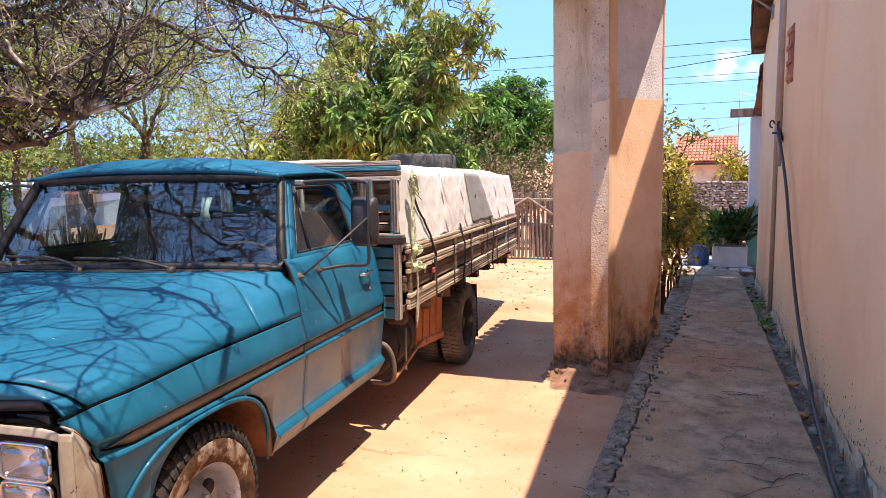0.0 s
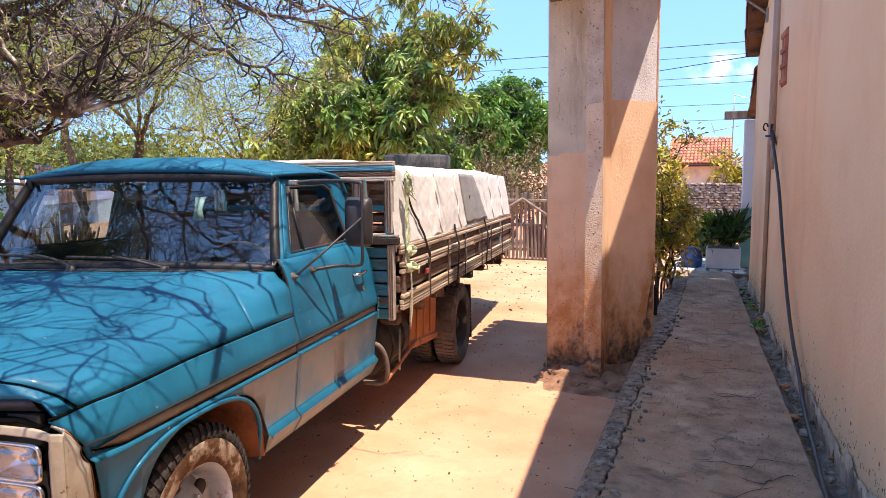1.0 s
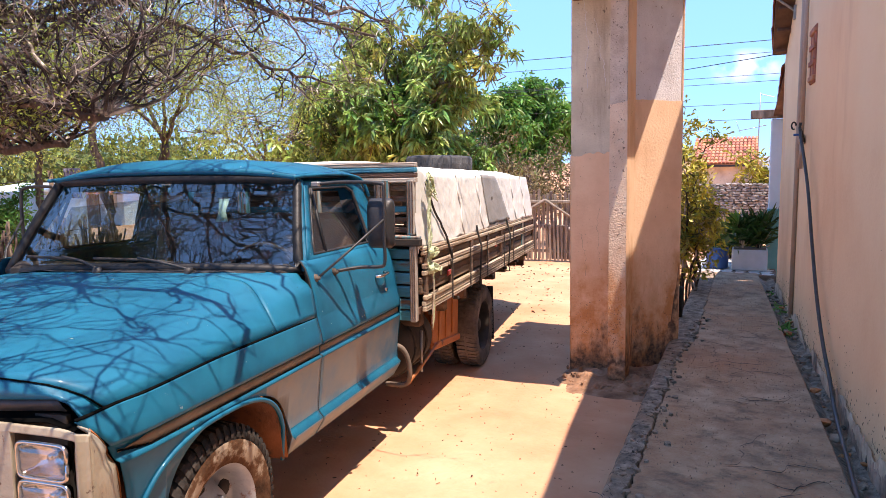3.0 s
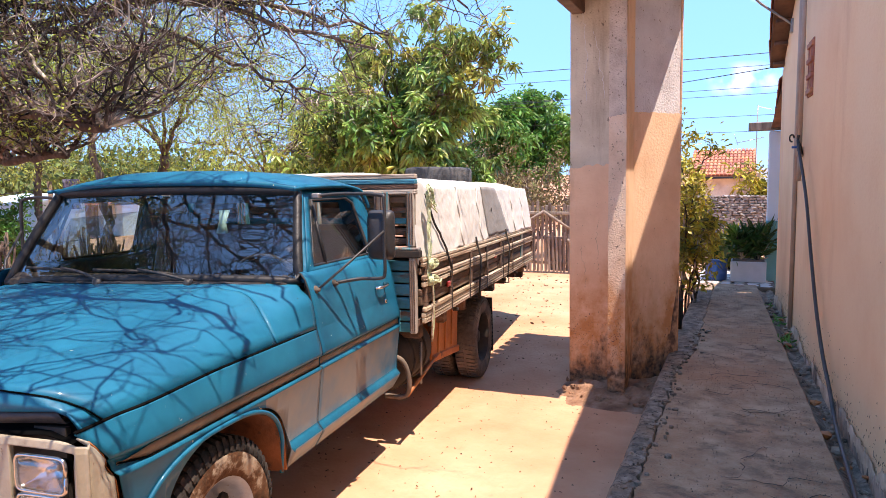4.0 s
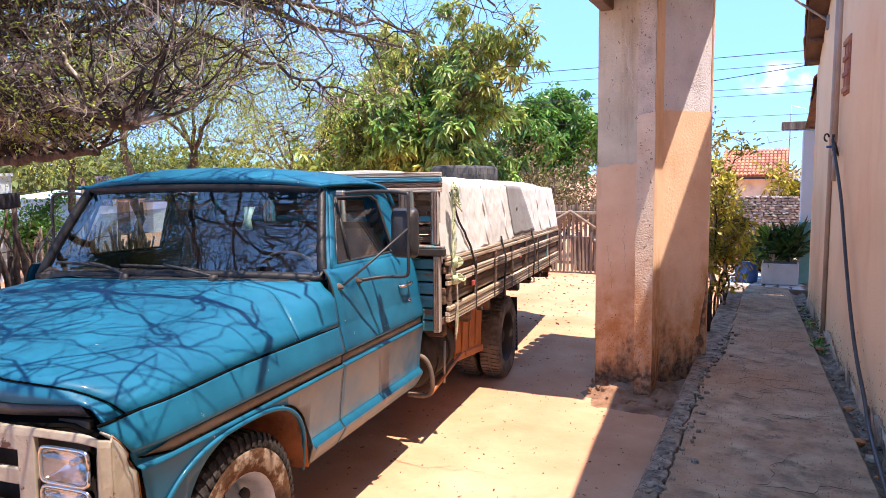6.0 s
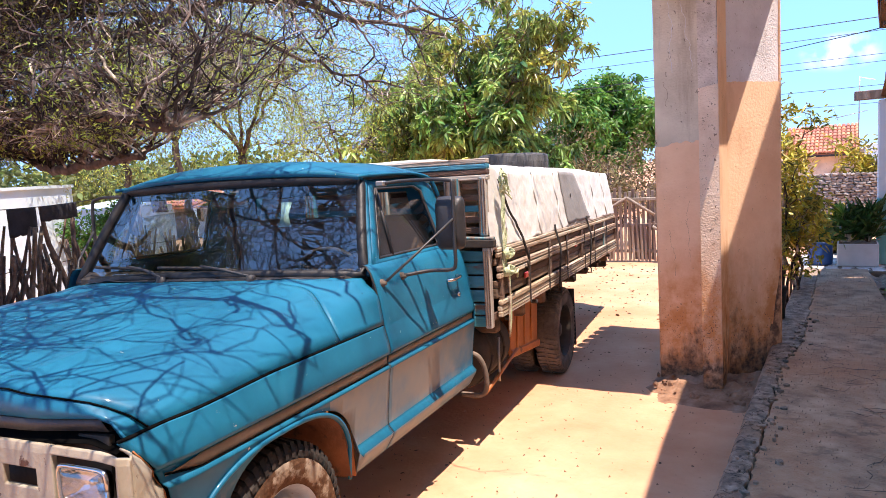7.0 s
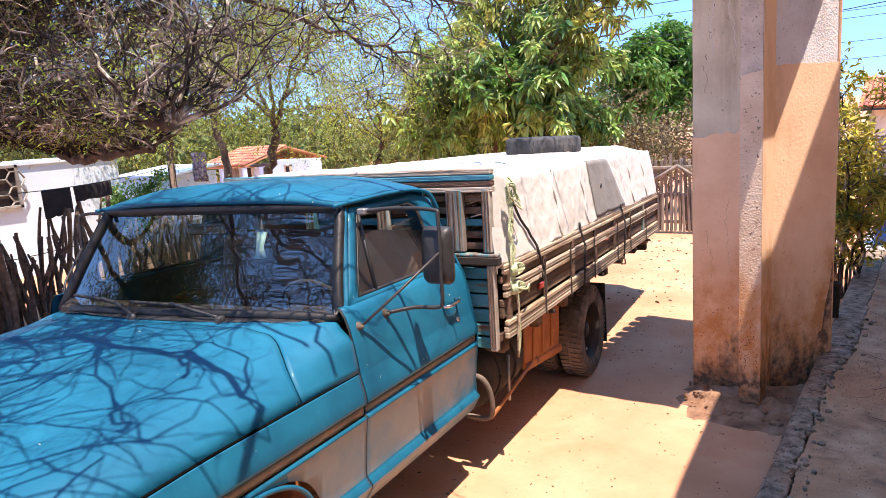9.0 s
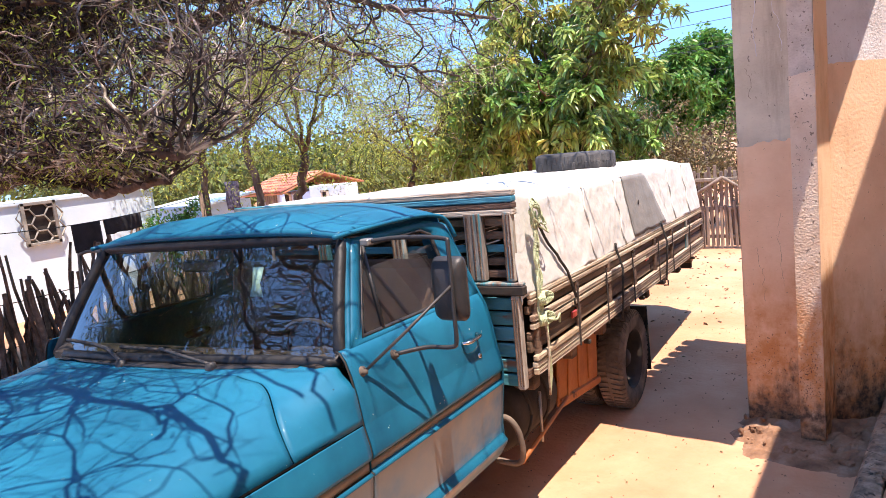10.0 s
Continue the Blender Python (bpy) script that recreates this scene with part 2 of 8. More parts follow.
M_RAILX = mk("weathered rail paint", [(0.28, (0.08, 0.05, 0.035)), (0.42, (0.26, 0.19, 0.14)), (0.55, (0.46, 0.40, 0.33)), (0.75, (0.60, 0.54, 0.46))], 4.5, 9, 0.85,
             bump=0.4, bscale=30, stretch=(0.25, 1, 3.5), second=((0.04, 0.24, 0.31), 2.6, 0.56, 0.64, 4, (0.5, 1, 2)), objrand=0.2)
M_DUSTTYRE = mk("dust-greyed tyre rubber", [(0.3, (0.065, 0.052, 0.043)), (0.55, (0.16, 0.125, 0.10)), (0.75, (0.29, 0.22, 0.17))], 6, 7, 0.9, bump=0.15, bscale=60, spec=0.2)
M_STEEL = mk("dull painted steel", [(0.3, (0.20, 0.20, 0.20)), (0.7, (0.42, 0.40, 0.37))], 6, 6, 0.45, bump=0.08, bscale=40, metal=0.6,
             second=((0.22, 0.10, 0.05), 9, 0.58, 0.68))
M_RIM = mk("worn silver rim paint", [(0.3, (0.24, 0.27, 0.31)), (0.55, (0.36, 0.40, 0.44)), (0.8, (0.44, 0.48, 0.51))], 6, 6, 0.4, bump=0.08, bscale=40, metal=0.15,
           second=((0.22, 0.10, 0.05), 9, 0.58, 0.66))
M_CHROME = mk("tarnished chrome", [(0.3, (0.45, 0.44, 0.42)), (0.7, (0.65, 0.64, 0.62))], 8, 5, 0.18, bump=0.03, bscale=40, metal=1.0)
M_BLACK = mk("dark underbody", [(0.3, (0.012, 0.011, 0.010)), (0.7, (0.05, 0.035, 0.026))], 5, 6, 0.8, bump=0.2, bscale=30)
M_RUST = mk("rust-orange painted metal", [(0.3, (0.26, 0.075, 0.02)), (0.55, (0.42, 0.145, 0.04)), (0.8, (0.52, 0.24, 0.09))], 4, 7, 0.6, bump=0.15, bscale=35,
            second=((0.12, 0.05, 0.025), 8, 0.60, 0.70))
# darker copy of the rust, with the arch's shade put into the colour
M_ARCH = mk("dark rust-stained arch metal", [(0.3, (0.07, 0.022, 0.009)), (0.55, (0.17, 0.055, 0.018)), (0.8, (0.30, 0.11, 0.04))], 4, 7, 0.75, bump=0.2, bscale=35,
            second=((0.03, 0.015, 0.010), 7, 0.52, 0.64))
M_PLANK = mk("weathered white-painted plank", [(0.28, (0.10, 0.065, 0.045)), (0.42, (0.28, 0.195, 0.13)), (0.56, (0.47, 0.385, 0.29)), (0.75, (0.60, 0.52, 0.42))], 4.5, 9, 0.85,
             bump=0.4, bscale=30, stretch=(1, 0.22, 3.0), spots=((0.16, 0.085, 0.05), 2.2, 0.56, 0.68, 6, (1, 0.5, 2)), objrand=0.18)
M_DARKPLANK = mk("bare dark brown plank", [(0.3, (0.045, 0.028, 0.02)), (0.5, (0.13, 0.075, 0.05)), (0.75, (0.26, 0.17, 0.12))], 4.5, 9, 0.88,
                 bump=0.4, bscale=30, stretch=(1, 0.22, 3.0), objrand=0.2)
M_TURQ = mk("flaking turquoise-painted wood", [(0.3, (0.03, 0.13, 0.16)), (0.5, (0.03, 0.23, 0.30)), (0.72, (0.08, 0.33, 0.40))], 3.5, 8, 0.7, bump=0.3, bscale=30,
            stretch=(0.4, 1, 2), second=((0.16, 0.10, 0.07), 5, 0.57, 0.66), objrand=0.2)
M_POST = mk("peeling white and brown post paint", [(0.3, (0.10, 0.06, 0.04)), (0.45, (0.22, 0.17, 0.135)), (0.6, (0.40, 0.365, 0.32)), (0.8, (0.52, 0.49, 0.44))], 6, 9, 0.8, bump=0.35,
            bscale=30, stretch=(2.5, 1, 0.35), second=((0.06, 0.26, 0.32), 4, 0.50, 0.60, 5, (2, 1, 0.4)), objrand=0.25)
M_TARP = mk("white woven tarpaulin", [(0.3, (0.585, 0.57, 0.525)), (0.55, (0.65, 0.635, 0.595)), (0.8, (0.69, 0.68, 0.64))], 2.0, 8, 0.75, bump=0.28, bscale=17)
M_PATCH = mk("grey tarpaulin patch", [(0.3, (0.20, 0.19, 0.18)), (0.7, (0.28, 0.268, 0.25))], 3, 7, 0.8, bump=0.2, bscale=20)
M_ROPEG = mk("pale green nylon rope", [(0.3, (0.42, 0.50, 0.26)), (0.7, (0.66, 0.70, 0.48))], 30, 4, 0.8, bump=0.5, bscale=180)
M_SEAL = mk("sun-dulled black rubber seal", [(0.3, (0.008, 0.008, 0.009)), (0.6, (0.016, 0.016, 0.017)), (0.8, (0.045, 0.04, 0.036))], 9, 6, 0.5, bump=0.1, bscale=70, spec=0.4)
M_ROPEK = mk("black rubber strap", [(0.3, (0.015, 0.014, 0.013)), (0.7, (0.05, 0.045, 0.04))], 20, 4, 0.8, bump=0.3, bscale=120)
M_SEAT = mk("brown vinyl seat", [(0.3, (0.11, 0.062, 0.04)), (0.7, (0.24, 0.145, 0.10))], 5, 6, 0.55, bump=0.15, bscale=30)
M_LENS = mk("ribbed lamp reflector", [(0.3, (0.50, 0.50, 0.50)), (0.7, (0.75, 0.75, 0.75))], 10, 4, 0.12, bump=0.1, bscale=60, metal=1.0)
M_RED = mk("red reflector plastic", [(0.3, (0.40, 0.03, 0.02)), (0.7, (0.55, 0.06, 0.04))], 20, 3, 0.3, bump=0)
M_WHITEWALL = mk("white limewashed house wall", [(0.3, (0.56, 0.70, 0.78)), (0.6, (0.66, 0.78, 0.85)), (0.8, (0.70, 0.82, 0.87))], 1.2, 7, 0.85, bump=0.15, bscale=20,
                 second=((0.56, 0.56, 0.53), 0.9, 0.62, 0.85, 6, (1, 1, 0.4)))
M_TEAL = mk("teal painted dado", [(0.3, (0.10, 0.36, 0.36)), (0.7, (0.17, 0.46, 0.45))], 3, 6, 0.8, bump=0.15, bscale=20)
M_TILE = mk("terracotta roof tile", [(0.3, (0.30, 0.10, 0.055)), (0.5, (0.46, 0.17, 0.095)), (0.75, (0.56, 0.26, 0.16))], 3, 8, 0.85, bump=0.2, bscale=30,
            second=((0.10, 0.06, 0.05), 4, 0.60, 0.72), island=0.22)
M_TILEP = mk("weathered terracotta tile", [(0.3, (0.26, 0.09, 0.05)), (0.5, (0.40, 0.15, 0.09)), (0.75, (0.50, 0.24, 0.15))], 3, 8, 0.85, bump=0.2, bscale=30, objrand=0.2)
M_WOOD = mk("grey weathered timber", [(0.3, (0.12, 0.085, 0.065)), (0.5, (0.25, 0.195, 0.155)), (0.75, (0.40, 0.34, 0.285))], 6, 8, 0.88, bump=0.4, bscale=30,
            stretch=(2, 2, 0.3), objrand=0.25)
M_RAFTER = mk("brown roof timber", [(0.3, (0.09, 0.04, 0.025)), (0.7, (0.22, 0.11, 0.065))], 5, 8, 0.85, bump=0.3, bscale=30)
M_STAKE = mk("dry grey-brown stake bark", [(0.3, (0.07, 0.048, 0.036)), (0.55, (0.18, 0.125, 0.095)), (0.8, (0.34, 0.26, 0.205))], 9, 7, 0.95, bump=0.6, bscale=50, objrand=0.3)
M_BARK = mk("grey-brown cracked bark", [(0.3, (0.04, 0.026, 0.02)), (0.5, (0.10, 0.068, 0.053)), (0.75, (0.25, 0.19, 0.155))], 7, 8, 0.95, bump=0.8, bscale=28, stretch=(1.5, 1.5, 0.5))
# near-black to pale tones paint shaded and sunlit twigs
M_TWIG = mk("thin grey twigs", [(0.40, (0.012, 0.008, 0.007)), (0.50, (0.06, 0.038, 0.031)), (0.62, (0.46, 0.37, 0.32))], 3.0, 6, 0.95, bump=0, island=0.75)
M_MBARK = mk("reddish brown bark", [(0.3, (0.11, 0.045, 0.028)), (0.7, (0.25, 0.125, 0.08))], 6, 6, 0.95, bump=0.5, bscale=28)
M_LEAFM = mk("long green leaf", [(0.33, (0.03, 0.085, 0.018)), (0.46, (0.18, 0.31, 0.07)), (0.57, (0.42, 0.52, 0.15)), (0.72, (0.66, 0.56, 0.16))], 0.9, 6, 0.3, bump=0, island=0.6, translucent=0.3, spec=0.6)
M_LEAFMY = mk("young yellowing leaf", [(0.35, (0.14, 0.23, 0.045)), (0.52, (0.34, 0.37, 0.09)), (0.70, (0.60, 0.46, 0.10))], 1.2, 6, 0.32, bump=0, island=0.5, translucent=0.4, spec=0.5)
M_LEAFY = mk("small feathery yellow-green leaf", [(0.3, (0.20, 0.29, 0.045)), (0.55, (0.42, 0.47, 0.09)), (0.75, (0.62, 0.54, 0.13))], 0.5, 5, 0.6, bump=0, island=0.4, translucent=0.45)
M_LEAFD = mk("deep green glossy leaf", [(0.3, (0.055, 0.15, 0.026)), (0.55, (0.125, 0.28, 0.05)), (0.8, (0.24, 0.40, 0.08))], 0.7, 5, 0.42, bump=0, island=0.45, translucent=0.4)
M_SCRUB = mk("dull olive scrub leaf", [(0.3, (0.06, 0.095, 0.022)), (0.55, (0.14, 0.165, 0.04)), (0.8, (0.25, 0.23, 0.07))], 0.2, 5, 0.7, bump=0, island=0.45, translucent=0.3)
M_LEAFR = mk("dry reddish leaf", [(0.3, (0.15, 0.10, 0.05)), (0.55, (0.23, 0.185, 0.09)), (0.8, (0.19, 0.25, 0.07))], 0.8, 5, 0.7, bump=0, island=0.35, translucent=0.25)
M_CROTON = mk("yellow variegated leaf", [(0.36, (0.05, 0.075, 0.014)), (0.5, (0.34, 0.29, 0.035)), (0.68, (0.66, 0.50, 0.07))], 3.0, 5, 0.45, bump=0, island=0.35, translucent=0.3)
M_POTLEAF = mk("dark strap leaf", [(0.3, (0.015, 0.055, 0.010)), (0.55, (0.035, 0.10, 0.018)), (0.8, (0.16, 0.20, 0.03))], 3, 5, 0.4, bump=0, island=0.35, translucent=0.2)
M_DRYLEAF = mk("dry fallen leaf", [(0.3, (0.07, 0.04, 0.022)), (0.7, (0.22, 0.13, 0.07))], 2, 4, 0.85, bump=0, island=0.5)
M_STONE = mk("grey field stone", [(0.3, (0.15, 0.135, 0.115)), (0.55, (0.29, 0.265, 0.23)), (0.8, (0.44, 0.41, 0.37))], 4, 8, 0.9, bump=0.4, bscale=20, objrand=0.25)
M_OLDTYRE = mk("greyed old tyre rubber", [(0.3, (0.035, 0.036, 0.038)), (0.55, (0.07, 0.07, 0.072)), (0.75, (0.14, 0.135, 0.13))], 5, 8, 0.8, bump=0.15, bscale=60, spec=0.3)
M_MORTAR = mk("earth mortar", [(0.3, (0.12, 0.09, 0.07)), (0.7, (0.20, 0.155, 0.12))], 6, 6, 0.95, bump=0.3, bscale=30)
M_PALETILE = mk("pale crazy-paving tile", [(0.3, (0.48, 0.48, 0.47)), (0.7, (0.66, 0.66, 0.64))], 3, 6, 0.4, bump=0.05, bscale=20, objrand=0.15)
M_DRUM = mk("blue plastic drum", [(0.3, (0.015, 0.07, 0.24)), (0.7, (0.03, 0.11, 0.32))], 4, 6, 0.4, bump=0.05, bscale=20)
M_BOXW = mk("grey-white enamel", [(0.3, (0.46, 0.48, 0.48)), (0.7, (0.60, 0.615, 0.61))], 4, 6, 0.45, bump=0.05, bscale=20)
M_PVC = mk("peach-painted conduit", [(0.3, (0.42, 0.28, 0.20)), (0.7, (0.52, 0.37, 0.28))], 5, 6, 0.6, bump=0.1, bscale=40)
M_HOSE = mk("dark garden hose", [(0.3, (0.022, 0.02, 0.022)), (0.7, (0.055, 0.05, 0.055))], 12, 4, 0.45, bump=0.05, bscale=60)
M_CLOTH = mk("black cloth", [(0.3, (0.010, 0.010, 0.014)), (0.7, (0.03, 0.03, 0.038))], 6, 5, 0.9, bump=0.2, bscale=40)
M_CLOTHG = mk("grey patterned cloth", [(0.35, (0.03, 0.03, 0.05)), (0.5, (0.15, 0.12, 0.16)), (0.65, (0.30, 0.27, 0.30))], 14, 5, 0.9, bump=0.2, bscale=40)
M_WIRE = mk("black cable", [(0.3, (0.01, 0.01, 0.01)), (0.7, (0.03, 0.03, 0.03))], 6, 3, 0.6, bump=0)
M_PAPER = mk("pale green paper tag", [(0.3, (0.30, 0.52, 0.46)), (0.7, (0.42, 0.62, 0.55))], 6, 4, 0.7, bump=0.05, bscale=30)
M_GLASS = glass("window glass", (0.62, 0.70, 0.69))
M_LAMPGLASS = glass("lamp glass", (0.92, 0.93, 0.93))

# ---- builders ----
RNG = random.Random(7)


def mesh_ob(name, verts, faces, material, smooth=False):
    me = bpy.data.meshes.new(name)
    me.from_pydata([tuple(v) for v in verts], [], faces)
    me.materials.append(material)
    if smooth:
        me.polygons.foreach_set("use_smooth", [True] * len(me.polygons))
    me.update()
    return new(name, me)


def under(ob, parent, label=""):
    if parent is not None:
        ob.parent = parent
    return tagged(ob, label) if label else ob


def part(name, bm, material, parent, label="", smooth=False):
    me = bpy.data.meshes.new(name)
    bm.to_mesh(me)
    bm.free()
    me.materials.append(material)
    if smooth:
        me.polygons.foreach_set("use_smooth", [True] * len(me.polygons))
    return under(new(name, me), parent, label)


def thing(name, m, label, category, group="", kind=""):
    ob = new(name)
    ob.matrix_world = m
    return tagged(ob, label, category, group, kind)


def box(name, material, parent, c, s, rot=(0, 0, 0), bevel=0.004, label=""):
    bm = bmesh.new()
    bmesh.ops.create_cube(bm, size=1)
    bmesh.ops.scale(bm, vec=s, verts=bm.verts)
    if bevel:
        bmesh.ops.bevel(bm, geom=bm.edges[:], offset=min(bevel, min(s) * 0.4), segments=1, affect="EDGES", clamp_overlap=True)
    bmesh.ops.transform(bm, matrix=pose(*c, *rot), verts=bm.verts)
    return part(name, bm, material, parent, label)


def tube_data(pts, radii, sides=6, cap=True):
    """Vertices and faces of a tube along pts."""
    pts = [Vector(p) for p in pts]
    if not isinstance(radii, (list, tuple)):
        radii = [radii] * len(pts)
    vs, fs, up = [], [], Vector((0.13, 0.21, 1)).normalized()
    for i, p in enumerate(pts):
        d = (pts[min(i + 1, len(pts) - 1)] - pts[max(i - 1, 0)])
        d = d.normalized() if d.length > 1e-9 else Vector((0, 0, 1))
        a = d.cross(up)
        a = a.normalized() if a.length > 0.05 else d.cross(Vector((1, 0, 0))).normalized()
        b = d.cross(a)
        for k in range(sides):
            q = 2 * math.pi * k / sides
            vs.append(p + (a * math.cos(q) + b * math.sin(q)) * radii[i])
        if i:
            o = (i - 1) * sides
            for k in range(sides):
                fs.append((o + k, o + (k + 1) % sides, o + sides + (k + 1) % sides, o + sides + k))
    if cap:
        fs.append(tuple(range(sides))[::-1])
        fs.append(tuple(range((len(pts) - 1) * sides, len(pts) * sides)))
    return vs, fs


def tube(name, material, parent, pts, radii, sides=8, label="", smooth=True):
    vs, fs = tube_data(pts, radii, sides)
    return under(mesh_ob(name, vs, fs, material, smooth), parent, label)


def curve_pts(pts, n=8):
    """Points along a smooth line through pts (Catmull-Rom)."""
    pts = [Vector(p) for p in pts]
    ext = [2 * pts[0] - pts[1]] + pts + [2 * pts[-1] - pts[-2]]
    out = []
    for i in range(1, len(ext) - 2):
        p0, p1, p2, p3 = ext[i - 1:i + 3]
        for k in range(n):
            t = k / n
            out.append(0.5 * ((2 * p1) + (p2 - p0) * t + (2 * p0 - 5 * p1 + 4 * p2 - p3) * t * t + (3 * p1 - p0 - 3 * p2 + p3) * t ** 3))
    out.append(pts[-1])
    return out


def grid(name, material, parent, rows, label="", smooth=True, solid=0.0, closed=False):
    """A sheet through rows of points, each row with as many points."""
    w = len(rows[0])
    vs = [p for r in rows for p in r]
    fs = []
    for i in range(len(rows) - 1):
        for k in range(w if closed else w - 1):
            j = (k + 1) % w
            q = (i * w + k, i * w + j, (i + 1) * w + j, (i + 1) * w + k)
            fs.append(q)
    bm = bmesh.new()
    bv = [bm.verts.new(p) for p in vs]
    for q in fs:
        try:
            bm.faces.new([bv[x] for x in q])
        except ValueError:
            pass
    bmesh.ops.remove_doubles(bm, verts=bm.verts, dist=1e-5)
    bmesh.ops.recalc_face_normals(bm, faces=bm.faces)
    ob = part(name, bm, material, parent, label, smooth)
    if solid:
        md = ob.modifiers.new("thickness", "SOLIDIFY")
        md.thickness, md.offset = solid, -1
    return ob


def lathe(name, material, parent, profile, c, axis="x", seg=36, label="", smooth=True):
    """A turned body: profile of (along, radius) round an axis through c."""
    rows = []
    for a, r in profile:
        row = []
        for k in range(seg):
            q = 2 * math.pi * k / seg
            p = (a, r * math.cos(q), r * math.sin(q)) if axis == "x" else (r * math.cos(q), r * math.sin(q), a) if axis == "z" else (r * math.cos(q), a, r * math.sin(q))
            row.append((p[0] + c[0], p[1] + c[1], p[2] + c[2]))
        rows.append(row)
    return grid(name, material, parent, rows, label, smooth, closed=True)


def lerp_table(tab, x):
    if x <= tab[0][0]:
        return tab[0][1]
    for (a, b), (c, d) in zip(tab, tab[1:]):
        if x <= c:
            return b + (d - b) * (x - a) / (c - a)
    return tab[-1][1]


def sstep(x, a, b):
    t = max(0.0, min(1.0, (x - a) / (b - a)))
    return t * t * (3 - 2 * t)


def fbm(x, y, z=0.0, octv=4):
    s, a = 0.0, 0.5
    for _ in range(octv):
        s += a * noise.noise((x, y, z))
        x, y, z, a = x * 2.03, y * 2.03, z * 2.03, a * 0.5
    return s


def leaves(name, material, parent, centres, ways, lens, widths, rng, droop=0.3, label=""):
    """Many small folded leaves in one mesh, from arrays of places and directions."""
    n = len(centres)
    c, d = np.asarray(centres, float), np.asarray(ways, float)
    d /= np.linalg.norm(d, axis=1)[:, None] + 1e-9
    r = rng.normal(size=(n, 3))
    side = np.cross(d, r)
    side /= np.linalg.norm(side, axis=1)[:, None] + 1e-9
    nor = np.cross(side, d)
    L, W = np.asarray(lens)[:, None], np.asarray(widths)[:, None]
    # base, two points on each edge, tip; two faces folded along the midrib
    at = lambda k, sag: c + d * L * k - np.array([0, 0, 1.0]) * (sag * droop * L)
    e1, e2, rise = side * W * 0.42, side * W * 0.40, nor * W * 0.16
    v = np.stack([c, at(0.33, 0.12) + e1 + rise, at(0.70, 0.5) + e2 + rise, at(1.0, 1.0), at(0.70, 0.5) - e2 + rise, at(0.33, 0.12) - e1 + rise], 1).reshape(-1, 3)
    me = bpy.data.meshes.new(name)
    me.vertices.add(6 * n)
    me.vertices.foreach_set("co", v.ravel())
    idx = np.arange(n)[:, None] * 6 + np.array([0, 1, 2, 3, 0, 3, 4, 5])[None, :]
    me.loops.add(8 * n)
    me.loops.foreach_set("vertex_index", idx.ravel().astype(np.int32))
    me.polygons.add(2 * n)
    me.polygons.foreach_set("loop_start", np.arange(0, 8 * n, 4, dtype=np.int32))
    me.update(calc_edges=True)
    me.materials.append(material)
    return under(new(name, me), parent, label)


class Wood:
    """Collects tapering stems and twigs, and the places where leaves grow."""

    def __init__(self, seed):
        self.r = random.Random(seed)
        self.floor, self.bare = (lambda p: -9.0), True
        self.limbs, self.thin, self.tips = [], ([], []), []

    def add(self, store, pts, radii, sides):
        vs, fs = tube_data(pts, radii, sides, cap=False)
        o = len(store[0])
        store[0].extend(vs)
        store[1].extend([tuple(i + o for i in f) for f in fs])

    def limb(self, pts, r0, r1, n=6, wobble=0.04):
        line = curve_pts(pts, n)
        line = [p + Vector((self.r.gauss(0, 1), self.r.gauss(0, 1), self.r.gauss(0, 1))) * wobble * (0 < i < len(line) - 1) for i, p in enumerate(line)]
        rr = [r0 + (r1 - r0) * (i / (len(line) - 1)) ** 0.8 for i in range(len(line))]
        self.limbs.append(tube_data(line, rr, 8 if r0 > 0.05 else 6))
        return line, rr

    def shoot(self, p, d, length, rad, depth, sag=0.0, crook=0.35, kids=4, every=0.25):
        """A crooked twig with side shoots."""
        r, n = self.r, max(3, int(length / 0.105))
        pts, step, d = [Vector(p)], length / n, Vector(d).normalized()
        for _ in range(n):
            d = (d + Vector((r.gauss(0, crook), r.gauss(0, crook), r.gauss(0, crook) - sag)) * 0.5).normalized()
            if pts[-1].z + d.z * step < self.floor(pts[-1]):
                d = Vector((d.x, d.y, abs(d.z) + 0.15)).normalized()
            pts.append(pts[-1] + d * step)
        radii = [rad * (1 - 0.75 * i / n) for i in range(n + 1)]
        self.add(self.thin, pts, radii, 3 if rad < 0.012 else 5)
        if depth <= 0:
            for q in pts[1:]:
                if not (self.bare and q.x > -4.4 and q.y < 5.2 and q.z > 2.0) or r.random() < 0.06:
                    self.tips.append((q, (q - pts[0]).normalized()))
            return
        for _ in range(kids):
            i = r.randint(max(1, int(n * every)), n)
            dd = (pts[i] - pts[i - 1]).normalized()
            side = Vector((r.gauss(0, 1), r.gauss(0, 1), r.gauss(0, 0.8))).normalized()
            self.shoot(pts[i], dd * 0.6 + side * 0.9, length * r.uniform(0.4, 0.68), radii[i] * 0.62, depth - 1, sag, crook, kids, every)

# ---- large structure ----
def gz(x, y):
    """Height of the yard."""
    rise = 0.17 * (1 - sstep(y, 1.5, 6.4))
    far = 0.0 if y < 16 else -0.05
    return rise + far + 0.035 * fbm(x * 0.6, y * 0.6, 3.1) + 0.012 * fbm(x * 3.1, y * 3.1, 8.7)


